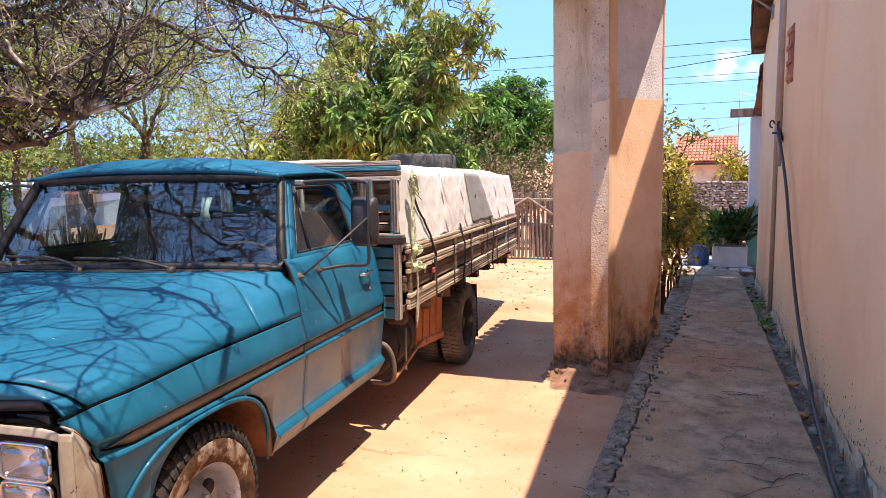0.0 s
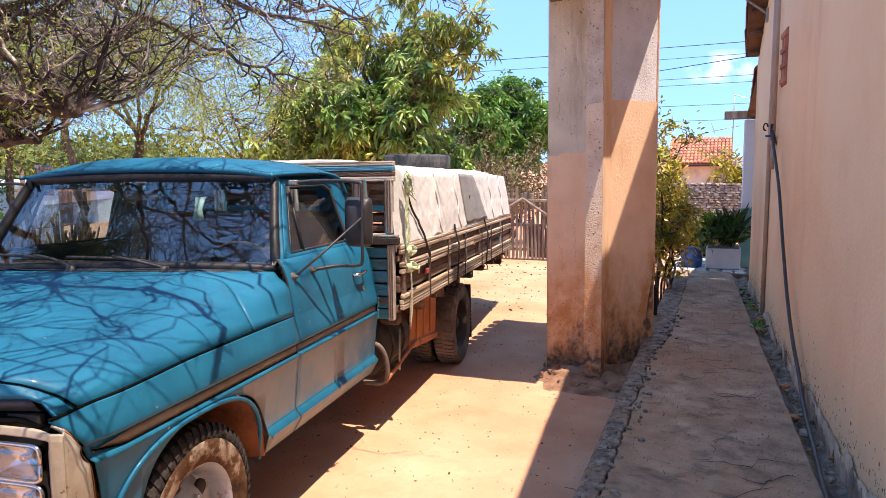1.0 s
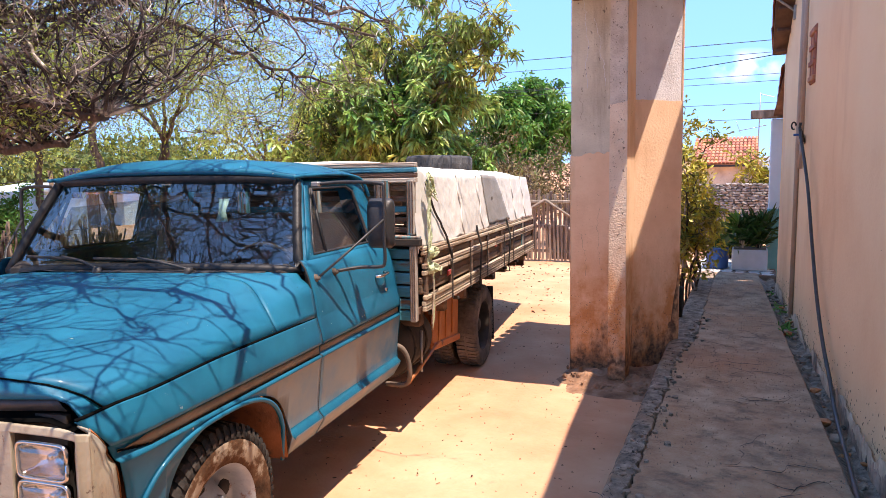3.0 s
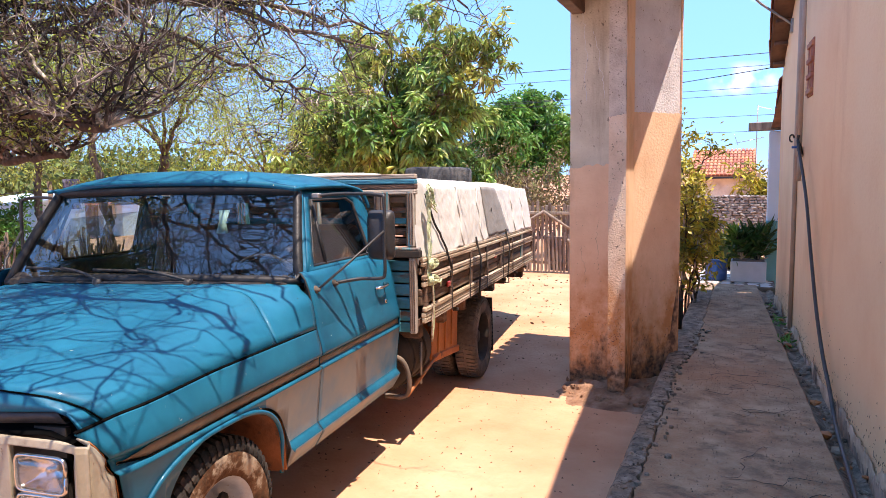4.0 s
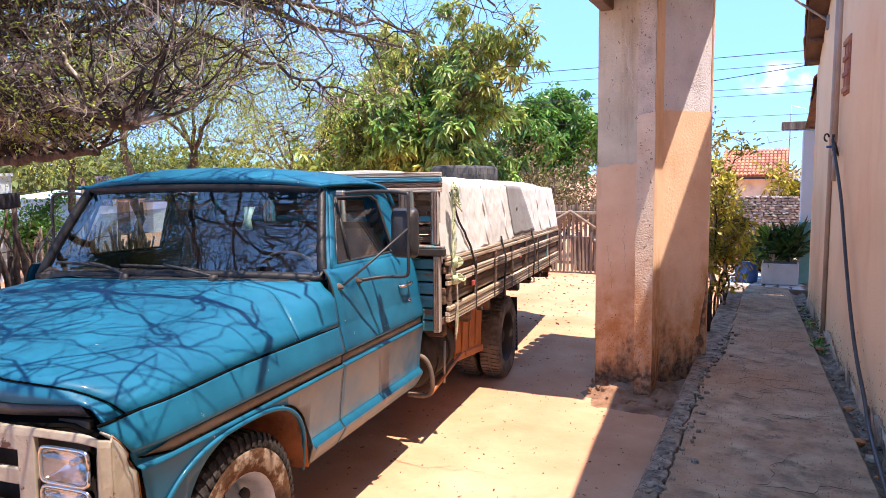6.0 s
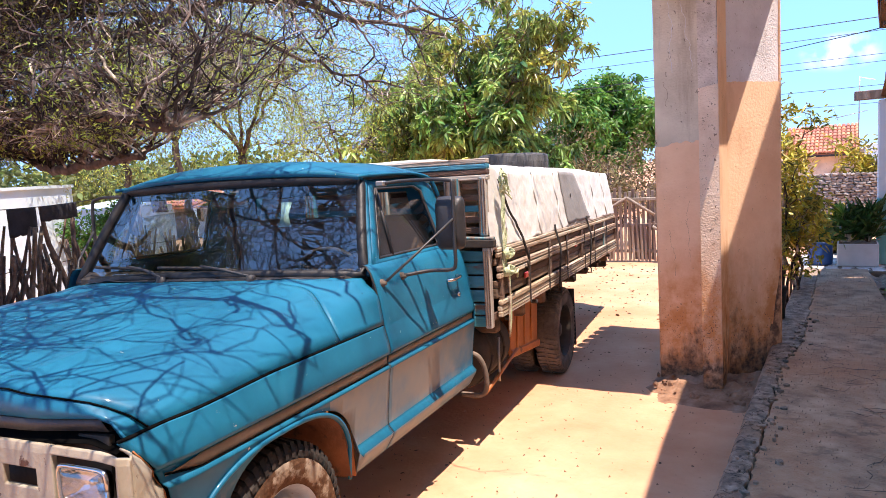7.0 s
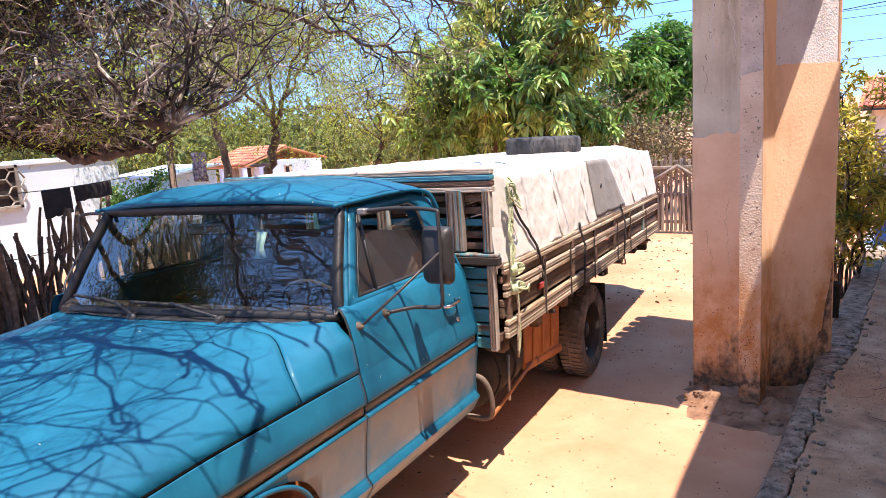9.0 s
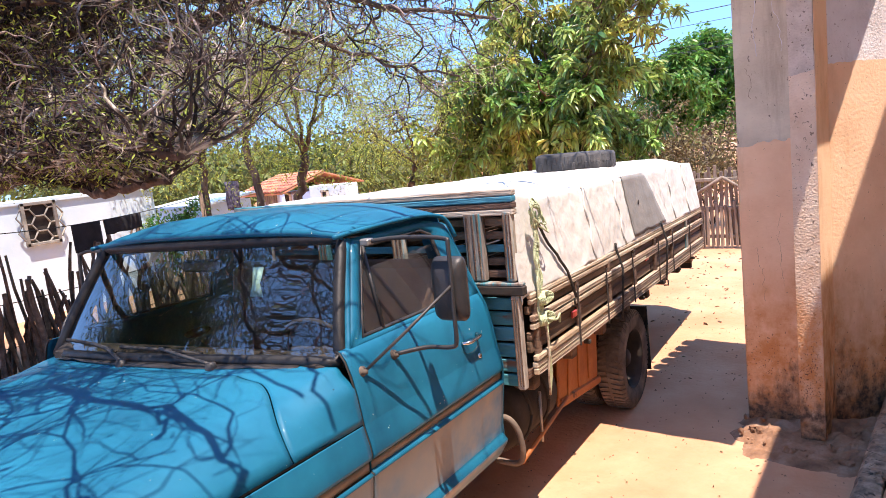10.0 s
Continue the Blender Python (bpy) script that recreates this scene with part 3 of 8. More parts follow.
def ground_sheet():
    xs = sorted(set([-400, -200, -120, -80, -60, -45, -35, -28, -23, -19, -16, -14] + [-12.5 + 0.35 * i for i in range(24)] + [-4.2 + 0.11 * i for i in range(42)]
                    + [1.2, 2.5, 5, 9, 15, 25, 40, 70, 120, 200, 400]))
    ys = sorted(set([-400, -200, -100, -50, -25, -12, -6, -3] + [-1.5 + 0.3 * i for i in range(10)] + [1.6 + 0.11 * i for i in range(76)]
                    + [10.2 + 0.3 * i for i in range(24)] + [18, 20, 23, 27, 32, 40, 50, 70, 100, 160, 250, 400]))
    grid("ground", M_SAND, None, [[(x, y, gz(x, y)) for x in xs] for y in ys])
    return tagged(bpy.data.objects["ground"], "reddish-brown sandy earth yard, trodden and strewn with dry leaves", "ground", kind="structure")


ground_sheet()


def wall_x(y):
    return 0.31 + 0.055 * (11 - y)


def specks(name, mat, parent, at, u0, u1, base, fall, n, seed, su, sz):
    """Countless small ragged spots on an upright face, thinning out upwards, in one mesh."""
    rr = random.Random(seed)
    vs, fs = [], []
    for k in range(n):
        u = rr.uniform(u0, u1)
        # gather in clusters
        if fbm(u * 1.7, seed, 3.0) < rr.uniform(-0.35, 0.25):
            continue
        z = base(u) * rr.uniform(0.55, 1.0) + rr.expovariate(fall)
        a, b = rr.uniform(*su) * rr.uniform(0.4, 1.0), rr.uniform(*sz) * rr.uniform(0.4, 1.0)
        o, m = len(vs), 9
        for q in range(m):
            an = 2 * math.pi * q / m
            f_ = rr.uniform(0.45, 1.15)
            vs.append(at(u + a * f_ * math.cos(an), z + b * f_ * math.sin(an), 0.0012 * (k % 3)))
        vs.append(at(u, z, 0.003 + 0.0012 * (k % 3)))
        fs += [(o + q, o + (q + 1) % m, o + m) for q in range(m)]
    return tagged(under(mesh_ob(name, vs, fs, mat), parent), kind="stuff")


def house_wall():
    # long side wall of the house, with a vent opening through it
    y0, y1, z1, vy0, vy1, vz0, vz1 = -5.0, 10.55, 6.3, 7.68, 8.02, 2.72, 3.26
    th = 0.22
    ys = [y for y in (y0 + (y1 - y0) * i / 40 for i in range(41)) if not vy0 < y < vy1] + [vy0, vy1]
    zs = [-0.15, 0.1, 0.3, 0.6, 1.0, 1.5, 2.0, vz0, vz1, z1]
    ys.sort()
    # unseen upper wall, raised to carry the added eave
    rake = lambda y: lerp_table([(8.2, 6.3), (8.95, 4.25), (11.0, 3.02)], y)
    bm = bmesh.new()
    grid_v = {}
    for s in (0, 1):
        for i, y in enumerate(ys):
            for k, z in enumerate(zs):
                grid_v[s, i, k] = bm.verts.new((wall_x(y) + s * th + (0.008 * fbm(y * 1.3, z * 1.3, 2.0) if not s else 0), y, min(z, rake(y))))
    hole = lambda i, k: ys[i] >= vy0 - 1e-6 and ys[i + 1] <= vy1 + 1e-6 and abs(zs[k] - vz0) < 1e-6
    for i in range(len(ys) - 1):
        for k in range(len(zs) - 1):
            if hole(i, k):
                for a, b in (((i, k), (i + 1, k)), ((i + 1, k), (i + 1, k + 1)), ((i + 1, k + 1), (i, k + 1)), ((i, k + 1), (i, k))):
                    bm.faces.new([grid_v[0, a[0], a[1]], grid_v[0, b[0], b[1]], grid_v[1, b[0], b[1]], grid_v[1, a[0], a[1]]])
                continue
            for s in (0, 1):
                bm.faces.new([grid_v[s, i, k], grid_v[s, i + 1, k], grid_v[s, i + 1, k + 1], grid_v[s, i, k + 1]])
    n, m = len(ys) - 1, len(zs) - 1
    for k in range(m):
        for i in (0, n):
            bm.faces.new([grid_v[0, i, k], grid_v[0, i, k + 1], grid_v[1, i, k + 1], grid_v[1, i, k]])
    for i in range(n):
        for k in (0, m):
            bm.faces.new([grid_v[0, i, k], grid_v[0, i + 1, k], grid_v[1, i + 1, k], grid_v[1, i, k]])
    bmesh.ops.recalc_face_normals(bm, faces=bm.faces)
    w = part("wall_east", bm, M_PEACH, None)
    tagged(w, "peach lime-plastered house wall, stained and peeling near its foot", "wall", kind="structure")
    # damp stained band at the foot, of uneven height, with specks of mould above it
    def foot(name, mat, lo, amp, sd, off, n, label):
        rows = []
        for i in range(n):
            y = y0 + 3 + (y1 - y0 - 3.05) * i / (n - 1)
            h = max(0.07, lo + 0.16 * max(0.0, 1 - abs(y - 4.2) / 2.6) + amp * fbm(y * 2.3, sd, 1.0, 6) + 0.35 * amp * fbm(y * 19, sd + 2, 2.0, 3))
            rows.append([(wall_x(y) - off, y, 0.02), (wall_x(y) - off, y, 0.5 * h), (wall_x(y) - off + 0.002, y, h)])
        grid(name, mat, w, rows, label, solid=0.003)
    foot("damp_band", M_FLAKE, 0.26, 0.24, 0.5, 0.015, 560, "flaking damp plaster at the foot of the wall")
    foot("black_mould", M_STAINWALL, 0.15, 0.40, 7.5, 0.019, 640, "blackened mould at the foot of the wall")
    on_wall = lambda a, b, o: (wall_x(a) - 0.0095 - o, a, b)
    specks("mould_specks", M_STAINWALL, w, on_wall, 2.2, 10.4, lambda a: 0.26 + 0.14 * max(0.0, 1 - abs(a - 4.2) / 2.6), 11.0, 2600, 14, (0.0015, 0.010), (0.003, 0.020))
    specks("flaked_specks", M_FLAKE, w, on_wall, 2.2, 10.4, lambda a: 0.30, 8.0, 160, 16, (0.003, 0.013), (0.004, 0.020))
    specks("pits", M_STAINWALL, w, on_wall, 2.2, 10.4, lambda a: 0.6, 0.7, 34, 17, (0.0015, 0.004), (0.0015, 0.006))
    # pierced clay vent
    vent = thing("vent_1", Matrix.Identity(4), "reddish clay lattice vent block set in the wall", "vent", kind="structure")
    x = wall_x(7.85)
    for k in range(4):
        z = vz0 + 0.05 + k * (vz1 - vz0 - 0.1) / 3
        box("slat", M_TILEP, vent, (x + 0.03, (vy0 + vy1) / 2, z), (0.12, vy1 - vy0, 0.05), (0, 0, 3), 0.006)
    for k in range(4):
        y = vy0 + 0.03 + k * (vy1 - vy0 - 0.06) / 3
        box("slat", M_TILEP, vent, (wall_x(y) + 0.035, y, (vz0 + vz1) / 2), (0.10, 0.05, vz1 - vz0), (0, 0, 3), 0.006)
    # near-black board stands in for the darkness inside the vent
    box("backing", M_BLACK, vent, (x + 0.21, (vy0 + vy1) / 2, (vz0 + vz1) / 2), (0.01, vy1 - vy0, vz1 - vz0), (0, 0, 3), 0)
    # the rest of the house behind the wall
    hx = thing("house_body", Matrix.Identity(4), "plain plastered rear walls closing the house", "wall", kind="structure")
    box("wall", M_PEACH, hx, (5.2, -4.9, 1.7), (8.0, 0.2, 3.6), bevel=0)
    box("wall", M_PEACH, hx, (4.4, 10.8, 1.7), (7.9, 0.2, 3.6), bevel=0)
    box("wall", M_PEACH, hx, (9.1, 3, 1.7), (0.2, 16, 3.6), bevel=0)


M_FLAKE = mk("flaked plaster", [(0.3, (0.36, 0.22, 0.14)), (0.5, (0.54, 0.355, 0.235)), (0.7, (0.70, 0.48, 0.33))], 6, 8, 0.95, bump=0.3, bscale=50)
M_STAINWALL = mk("damp blackened plaster", [(0.3, (0.05, 0.036, 0.028)), (0.46, (0.20, 0.125, 0.085)), (0.6, (0.44, 0.265, 0.18)), (0.8, (0.58, 0.37, 0.265))], 5, 10, 0.95, bump=0.4, bscale=40)
house_wall()


def barrel_tile_mesh(length=0.46, r=0.085):
    rows = []
    for s, rr in ((0, r), (1, r * 0.86)):
        rows.append([(rr * math.cos(math.pi * k / 6), length * s, rr * math.sin(math.pi * k / 6)) for k in range(7)])
    vs = [p for q in rows for p in q]
    vs += [(p[0] * 0.82, p[1], p[2] * 0.82 - 0.004) for p in vs]
    fs = [(k, k + 1, 8 + k, 7 + k) for k in range(6)] + [(14 + k + 1, 14 + k, 21 + k, 22 + k) for k in range(6)]
    fs += [(k + 1, k, 14 + k, 15 + k) for k in range(6)] + [(7 + k, 8 + k, 22 + k, 21 + k) for k in range(6)] + [(0, 7, 21, 14), (13, 6, 20, 27)]
    me = bpy.data.meshes.new("tile")
    me.from_pydata(vs, [], fs)
    me.materials.append(M_TILEP)
    me.polygons.foreach_set("use_smooth", [True] * len(me.polygons))
    return me


TILE_ME = barrel_tile_mesh()


def tile(parent, m):
    ob = new("tile", TILE_ME)
    ob.parent = parent
    ob.matrix_basis = m
    return ob


def house_roof():
    rf = thing("roof_1", Matrix.Identity(4), "terracotta barrel-tile roof with timber eaves over the house wall", "roof", kind="structure")
    # deep timber eave along the walkway, rising east; unseen, added for its shadow
    def slab(name, ya, yb, xa, xb, za, zb, mat, th=0.05, label=""):
        rows = []
        n = 12
        for i in range(n + 1):
            y = ya + (yb - ya) * i / n
            e0, e1 = xa(y), xb(y)
            rows.append([(e0, y, za), (e1, y, zb)])
        return grid(name, mat, rf, rows, label, smooth=False, solid=th)
    edge = lambda y: lerp_table([(-5.4, 0.854), (1.8, 0.674), (3.4, 0.544), (5.4, 0.334), (6.2, 0.336), (7.8, 0.34)], y)
    slab("eave_deck", -5.4, 7.8, edge, lambda y: 5.0, 6.2, 7.6, M_RAFTER)
    slab("eave_deck", 8.0, 8.95, lambda y: 0.22, lambda y: 5.0, 4.30, 5.5, M_RAFTER)
    slab("rear_slope", -5.2, 9.0, lambda y: 5.0, lambda y: 10.0, 7.6, 5.9, M_TILE)
    # verge falling along the wall, tiles over thin rafters
    rows = []
    for i in range(9):
        y = 8.9 + 1.62 * i / 8
        rows.append([(0.20, y, 4.36 - 0.6 * (y - 8.9)), (5.0, y, 4.36 - 0.6 * (y - 8.9))])
    grid("verge_deck", M_RAFTER, rf, rows, smooth=False, solid=0.04)
    for i in range(5):
        y = 8.75 + 0.36 * i
        for k in range(3):
            tile(rf, pose(0.23 + 0.18 * k, y, 4.43 - 0.6 * (y - 8.9), -28, RNG.uniform(-3, 3), RNG.uniform(-2, 2)))
    for i in range(5):
        y = 9.0 + 0.34 * i
        box("rafter", M_RAFTER, rf, (0.34, y, 4.26 - 0.6 * (y - 8.9)), (0.26, 0.05, 0.05), (-31, 0, 0), 0.004)
    box("fascia", M_RAFTER, rf, (0.19, 9.72, 3.86), (0.025, 1.85, 0.06), (-31, 0, 0), 0.004)
    # lower roof behind, falling away along the wall
    r2 = thing("roof_2", Matrix.Identity(4), "lower terracotta roof edge falling behind the house wall", "roof", kind="structure")
    grid("deck", M_RAFTER, r2, [[(0.34, 10.6, 3.14), (4.5, 10.6, 3.14)], [(0.26, 12.3, 2.66), (4.5, 12.3, 2.66)]], smooth=False, solid=0.02)
    for i in range(6):
        y = 10.55 + 0.32 * i
        for k in range(3):
            tile(r2, pose(0.37 + 0.17 * k, y, 3.17 - 0.28 * (y - 10.6), -14, 0, 0))
    # timber prop and painted column past the end of the wall
    c2 = thing("column_1", Matrix.Identity(4), "white and teal painted porch column beyond the house wall", "column", kind="structure")
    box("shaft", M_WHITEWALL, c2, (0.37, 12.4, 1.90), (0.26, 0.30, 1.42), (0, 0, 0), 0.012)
    box("dado", M_TEAL, c2, (0.37, 12.4, 0.60), (0.275, 0.315, 1.20), (0, 0, 0), 0.012, "teal painted lower part")
    bm_ = thing("beam_1", Matrix.Identity(4), "grey weathered timber beam end on the porch column", "beam", kind="structure")
    box("beam", M_WOOD, bm_, (0.25, 12.3, 2.69), (0.62, 0.14, 0.13), (0, 0, 4), 0.008)
    box("beam", M_WOOD, bm_, (1.6, 12.35, 2.69), (2.0, 0.12, 0.12), (0, 0, 4), 0.008)
    wl2 = thing("wall_porch", Matrix.Identity(4), "white porch wall beyond the column", "wall", kind="structure")
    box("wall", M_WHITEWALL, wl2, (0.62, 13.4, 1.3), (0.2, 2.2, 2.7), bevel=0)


house_roof()


def walkway():
    y0, y1, top = -4.0, 11.55, 0.26
    # worn concrete slab, its edge wavering, with a cracked paler kerb strip
    ed = lambda y: -0.73 + 0.012 * fbm(y * 2.5, 1.0) + 0.01 * fbm(y * 9, 6)
    ck = lambda y: -0.585 + 0.035 * fbm(y * 3.0, 9.0) + 0.034 * fbm(y * 9, 4) + 0.018 * fbm(y * 34, 6) + 0.10 * sstep(y, 6.4, 7.4)
    gap = lambda y: max(0.001, 0.009 + 0.032 * fbm(y * 5, 21) + 0.012 * fbm(y * 27, 22)) * (1 - 0.8 * sstep(y, 6.0, 7.0))
    rt = lambda y: wall_x(y) - 0.17 + 0.015 * fbm(y * 3, 12)
    n = 760
    rows, k_rows = [], []
    for i in range(n + 1):
        y = y0 + (y1 - y0) * i / n
        z = top + 0.008 * fbm(y * 1.2, 3.0)
        a, c, r = ed(y), ck(y), rt(y)
        row = [(c + 0.002, y, -0.1), (c + 0.002 + 0.004 * fbm(y * 23, 5), y, z - 0.006), (c + 0.007 + 0.005 * fbm(y * 31, 8), y, z)]
        for q in range(1, 9):
            row.append((c + (r - c) * q / 9, y, z + 0.006 * fbm(y * 2.3, q * 0.7)))
        row += [(r - 0.01, y, z), (r, y, z - 0.012), (r, y, -0.1)]
        rows.append(row)
        k_rows.append([(a - 0.004, y, -0.1), (a, y, z - 0.03), (a + 0.02 + 0.006 * fbm(y * 30, 2), y, z - 0.004), (0.7 * a + 0.3 * c, y, z + 0.004 + 0.012 * fbm(y * 17, 3)), (0.35 * a + 0.65 * c, y, z + 0.005 + 0.014 * fbm(y * 21, 13)),
                       (c - gap(y) - 0.006 + 0.004 * fbm(y * 40, 7), y, z), (c - gap(y), y, z - 0.012), (c - gap(y), y, -0.1)])
    w = thing("walkway", Matrix.Identity(4), "cracked grey-brown concrete walkway raised beside the house", "walkway", kind="structure")
    grid("slab", M_CONC, w, rows, smooth=False)
    grid("kerb", M_KERB, w, k_rows, "paler crumbling kerb strip split off by a long crack", smooth=False)
    # fine cracks as thin dark fissures lying in the slab
    rr = random.Random(5)
    for _ in range(34):
        x, y = rr.uniform(-0.5, 0.45), rr.uniform(3.3, 10.5)
        a = rr.uniform(-0.5, 0.5)
        pts = []
        for s in range(rr.randint(6, 16)):
            pts.append((x, y))
            x, y = x + 0.05 * math.cos(a), y + 0.06 * math.sin(a)
            a += rr.gauss(0, 0.55)
        pts = [p for p in pts if -0.5 < p[0] < wall_x(p[1]) - 0.22]
        if len(pts) < 3:
            continue
        wd = [0.0045 * rr.uniform(0.5, 1.4) * (1 - abs(2 * i / (len(pts) - 1) - 1) ** 3) + 0.0008 for i in range(len(pts))]
        grid("crack", M_BLACK, w, [[(p[0], p[1] - q, top + 0.0085), (p[0], p[1] + q, top + 0.0085)] for p, q in zip(pts, wd)], smooth=False)
    for _ in range(34):
        y = rr.uniform(3.4, 8.5)
        x, a = ed(y) + rr.uniform(0.01, 0.05), rr.uniform(-0.9, 0.9)
        pts = []
        for s in range(rr.randint(4, 8)):
            pts.append((x, y))
            x, y = x + 0.022 * math.cos(a), y + 0.022 * math.sin(a)
            a += rr.gauss(0, 0.6)
        wd = [0.003 * rr.uniform(0.4, 1.5) for _ in pts]
        grid("crack", M_BLACK, w, [[(p_[0], p_[1] - q, top + 0.0125), (p_[0], p_[1] + q, top + 0.0125)] for p_, q in zip(pts, wd)], smooth=False)
    # loosened fragments lying along the crack
    for _ in range(120):
        y = 3.0 + 5.2 * rr.random() ** 1.3
        x, s_ = ck(y) + rr.gauss(-0.02, 0.045), rr.uniform(0.008, 0.034)
        m = rr.randint(5, 7)
        ring = [(x + s_ * rr.uniform(0.6, 1.1) * math.cos(2 * math.pi * q / m), y + s_ * rr.uniform(0.6, 1.2) * math.sin(2 * math.pi * q / m)) for q in range(m)]
        zt = top + rr.uniform(0.010, 0.019)
        vs = [(u, v, top - 0.01) for u, v in ring] + [(x + 0.9 * (u - x), y + 0.9 * (v - y), zt + rr.uniform(-0.002, 0.003)) for u, v in ring] + [(x, y, zt + 0.002)]
        under(mesh_ob("fragment", vs, [(q, (q + 1) % m, m + (q + 1) % m, m + q) for q in range(m)] + [(m + q, m + (q + 1) % m, 2 * m) for q in range(m)], M_KERB), w)
    # grime scabs and grit worn out of the slab
    vs, fs = [], []
    for _ in range(2600):
        y = 2.6 + 8.6 * rr.random()
        x, s_ = rr.uniform(-0.70, wall_x(y) - 0.2), rr.uniform(0.0015, 0.006)
        o = len(vs)
        vs += [(x + s_ * rr.uniform(0.5, 1.2) * math.cos(2.1 * q), y + s_ * rr.uniform(0.5, 1.3) * math.sin(2.1 * q), top + 0.003) for q in range(3)] + [(x, y, top + 0.009 + s_ * 0.7)]
        fs += [(o, o + 1, o + 3), (o + 1, o + 2, o + 3), (o + 2, o, o + 3)]
    tagged(under(mesh_ob("grit", vs, fs, M_KERB), w), kind="stuff")
    # broken gutter between slab and wall
    g = thing("gutter", Matrix.Identity(4), "broken mortar gutter full of rubble along the wall foot", "gutter", kind="structure")
    rows = []
    for i in range(150):
        y = y0 + (y1 - y0 - 0.1) * i / 149
        a, b = rt(y) - 0.002, wall_x(y) + 0.02
        rows.append([(a + (b - a) * q / 5, y, 0.225 - 0.05 * math.sin(math.pi * q / 5) + 0.045 * fbm(y * 5, q * 0.9, 5)) for q in range(6)])
    grid("bed", M_KERB, g, rows, smooth=False)
    for i in range(70):
        y = rr.uniform(2.8, 10.5)
        s = rr.uniform(0.015, 0.05)
        bm = bmesh.new()
        bmesh.ops.create_icosphere(bm, subdivisions=1, radius=s)
        for v in bm.verts:
            v.co *= rr.uniform(0.65, 1.2)
            v.co.z *= 0.6
        bmesh.ops.translate(bm, vec=(rt(y) + rr.uniform(0.02, 0.14), y, 0.225 + s * 0.3), verts=bm.verts)
        part("stone", bm, M_KERB if rr.random() < 0.75 else M_RUST, g)
    # pale paving at the far end
    pv = thing("paving", Matrix.Identity(4), "pale crazy-paving tile apron at the end of the walkway", "paving", kind="structure")
    box("base", M_MORTAR, pv, (-0.2, 12.5, 0.11), (1.15, 1.86, 0.24), bevel=0.01)
    for i in range(6):
        for k in range(9):
            cx, cy = -0.70 + 0.19 * i + rr.uniform(-0.02, 0.02), 11.68 + 0.20 * k + rr.uniform(-0.03, 0.03)
            nn = rr.randint(5, 6)
            ps = []
            for q in range(nn):
                a = 2 * math.pi * (q + rr.uniform(-0.25, 0.25)) / nn
                ps.append((cx + 0.10 * math.cos(a) * rr.uniform(0.85, 1.0), cy + 0.105 * math.sin(a) * rr.uniform(0.85, 1.0)))
            vs = [(x, y, 0.225) for x, y in ps] + [(x, y, 0.236) for x, y in ps]
            fs = [tuple(range(nn, 2 * nn))] + [(q, (q + 1) % nn, nn + (q + 1) % nn, nn + q) for q in range(nn)]
            under(mesh_ob("tile", vs, fs, M_PALETILE), pv)


walkway()


def block(name, mat, parent, x0, x1, y0, y1, z0, z1, label="", rough=0.006, step=0.12):
    """An upright plastered block with slightly uneven faces."""
    bm = bmesh.new()
    bmesh.ops.create_cube(bm, size=1)
    bmesh.ops.scale(bm, vec=(x1 - x0, y1 - y0, z1 - z0), verts=bm.verts)
    bmesh.ops.translate(bm, vec=((x0 + x1) / 2, (y0 + y1) / 2, (z0 + z1) / 2), verts=bm.verts)
    for ax, d in ((0, x1 - x0), (1, y1 - y0), (2, z1 - z0)):
        n = int(d / step)
        for i in range(1, n):
            o = [(x0, y0, z0)[a] + (d * i / n if a == ax else 0) for a in range(3)]
            nrm = [1 if a == ax else 0 for a in range(3)]
            bmesh.ops.bisect_plane(bm, geom=bm.verts[:] + bm.edges[:] + bm.faces[:], plane_co=o, plane_no=nrm)
    for v in bm.verts:
        v.co.x += rough * fbm(v.co.y * 2 + 3, v.co.z * 2, v.co.x)
        v.co.y += rough * fbm(v.co.x * 2 + 9, v.co.z * 2, 4)
    return part(name, bm, mat, parent, label)


def ragged(name, mat, parent, x0, x1, y, z0, ztop, seed, amp=0.12, label="", n=60, face="y", proud=0.004):
    """A thin coat on an upright face, with an uneven upper edge."""
    rows = []
    for i in range(n + 1):
        a = x0 + (x1 - x0) * i / n
        h = ztop(i / n) + amp * fbm(a * 4, seed) + 0.5 * amp * fbm(a * 17, seed + 3)
        h = max(z0 + 0.01, h)
        pts = [(a, z0), (a, (z0 + h) / 2), (a, h)]
        if isinstance(face, tuple):
            (ax, ay), (bx, by) = face
            ln = math.hypot(bx - ax, by - ay)
            nx, ny = (by - ay) / ln, -(bx - ax) / ln
            rows.append([(ax + (bx - ax) * p + nx * proud, ay + (by - ay) * p + ny * proud, z) for p, z in pts])
        else:
            rows.append([(p, y - proud, z) if face == "y" else (y + proud, p, z) for p, z in pts])
    return grid(name, mat, parent, rows, label, smooth=False, solid=0.003)


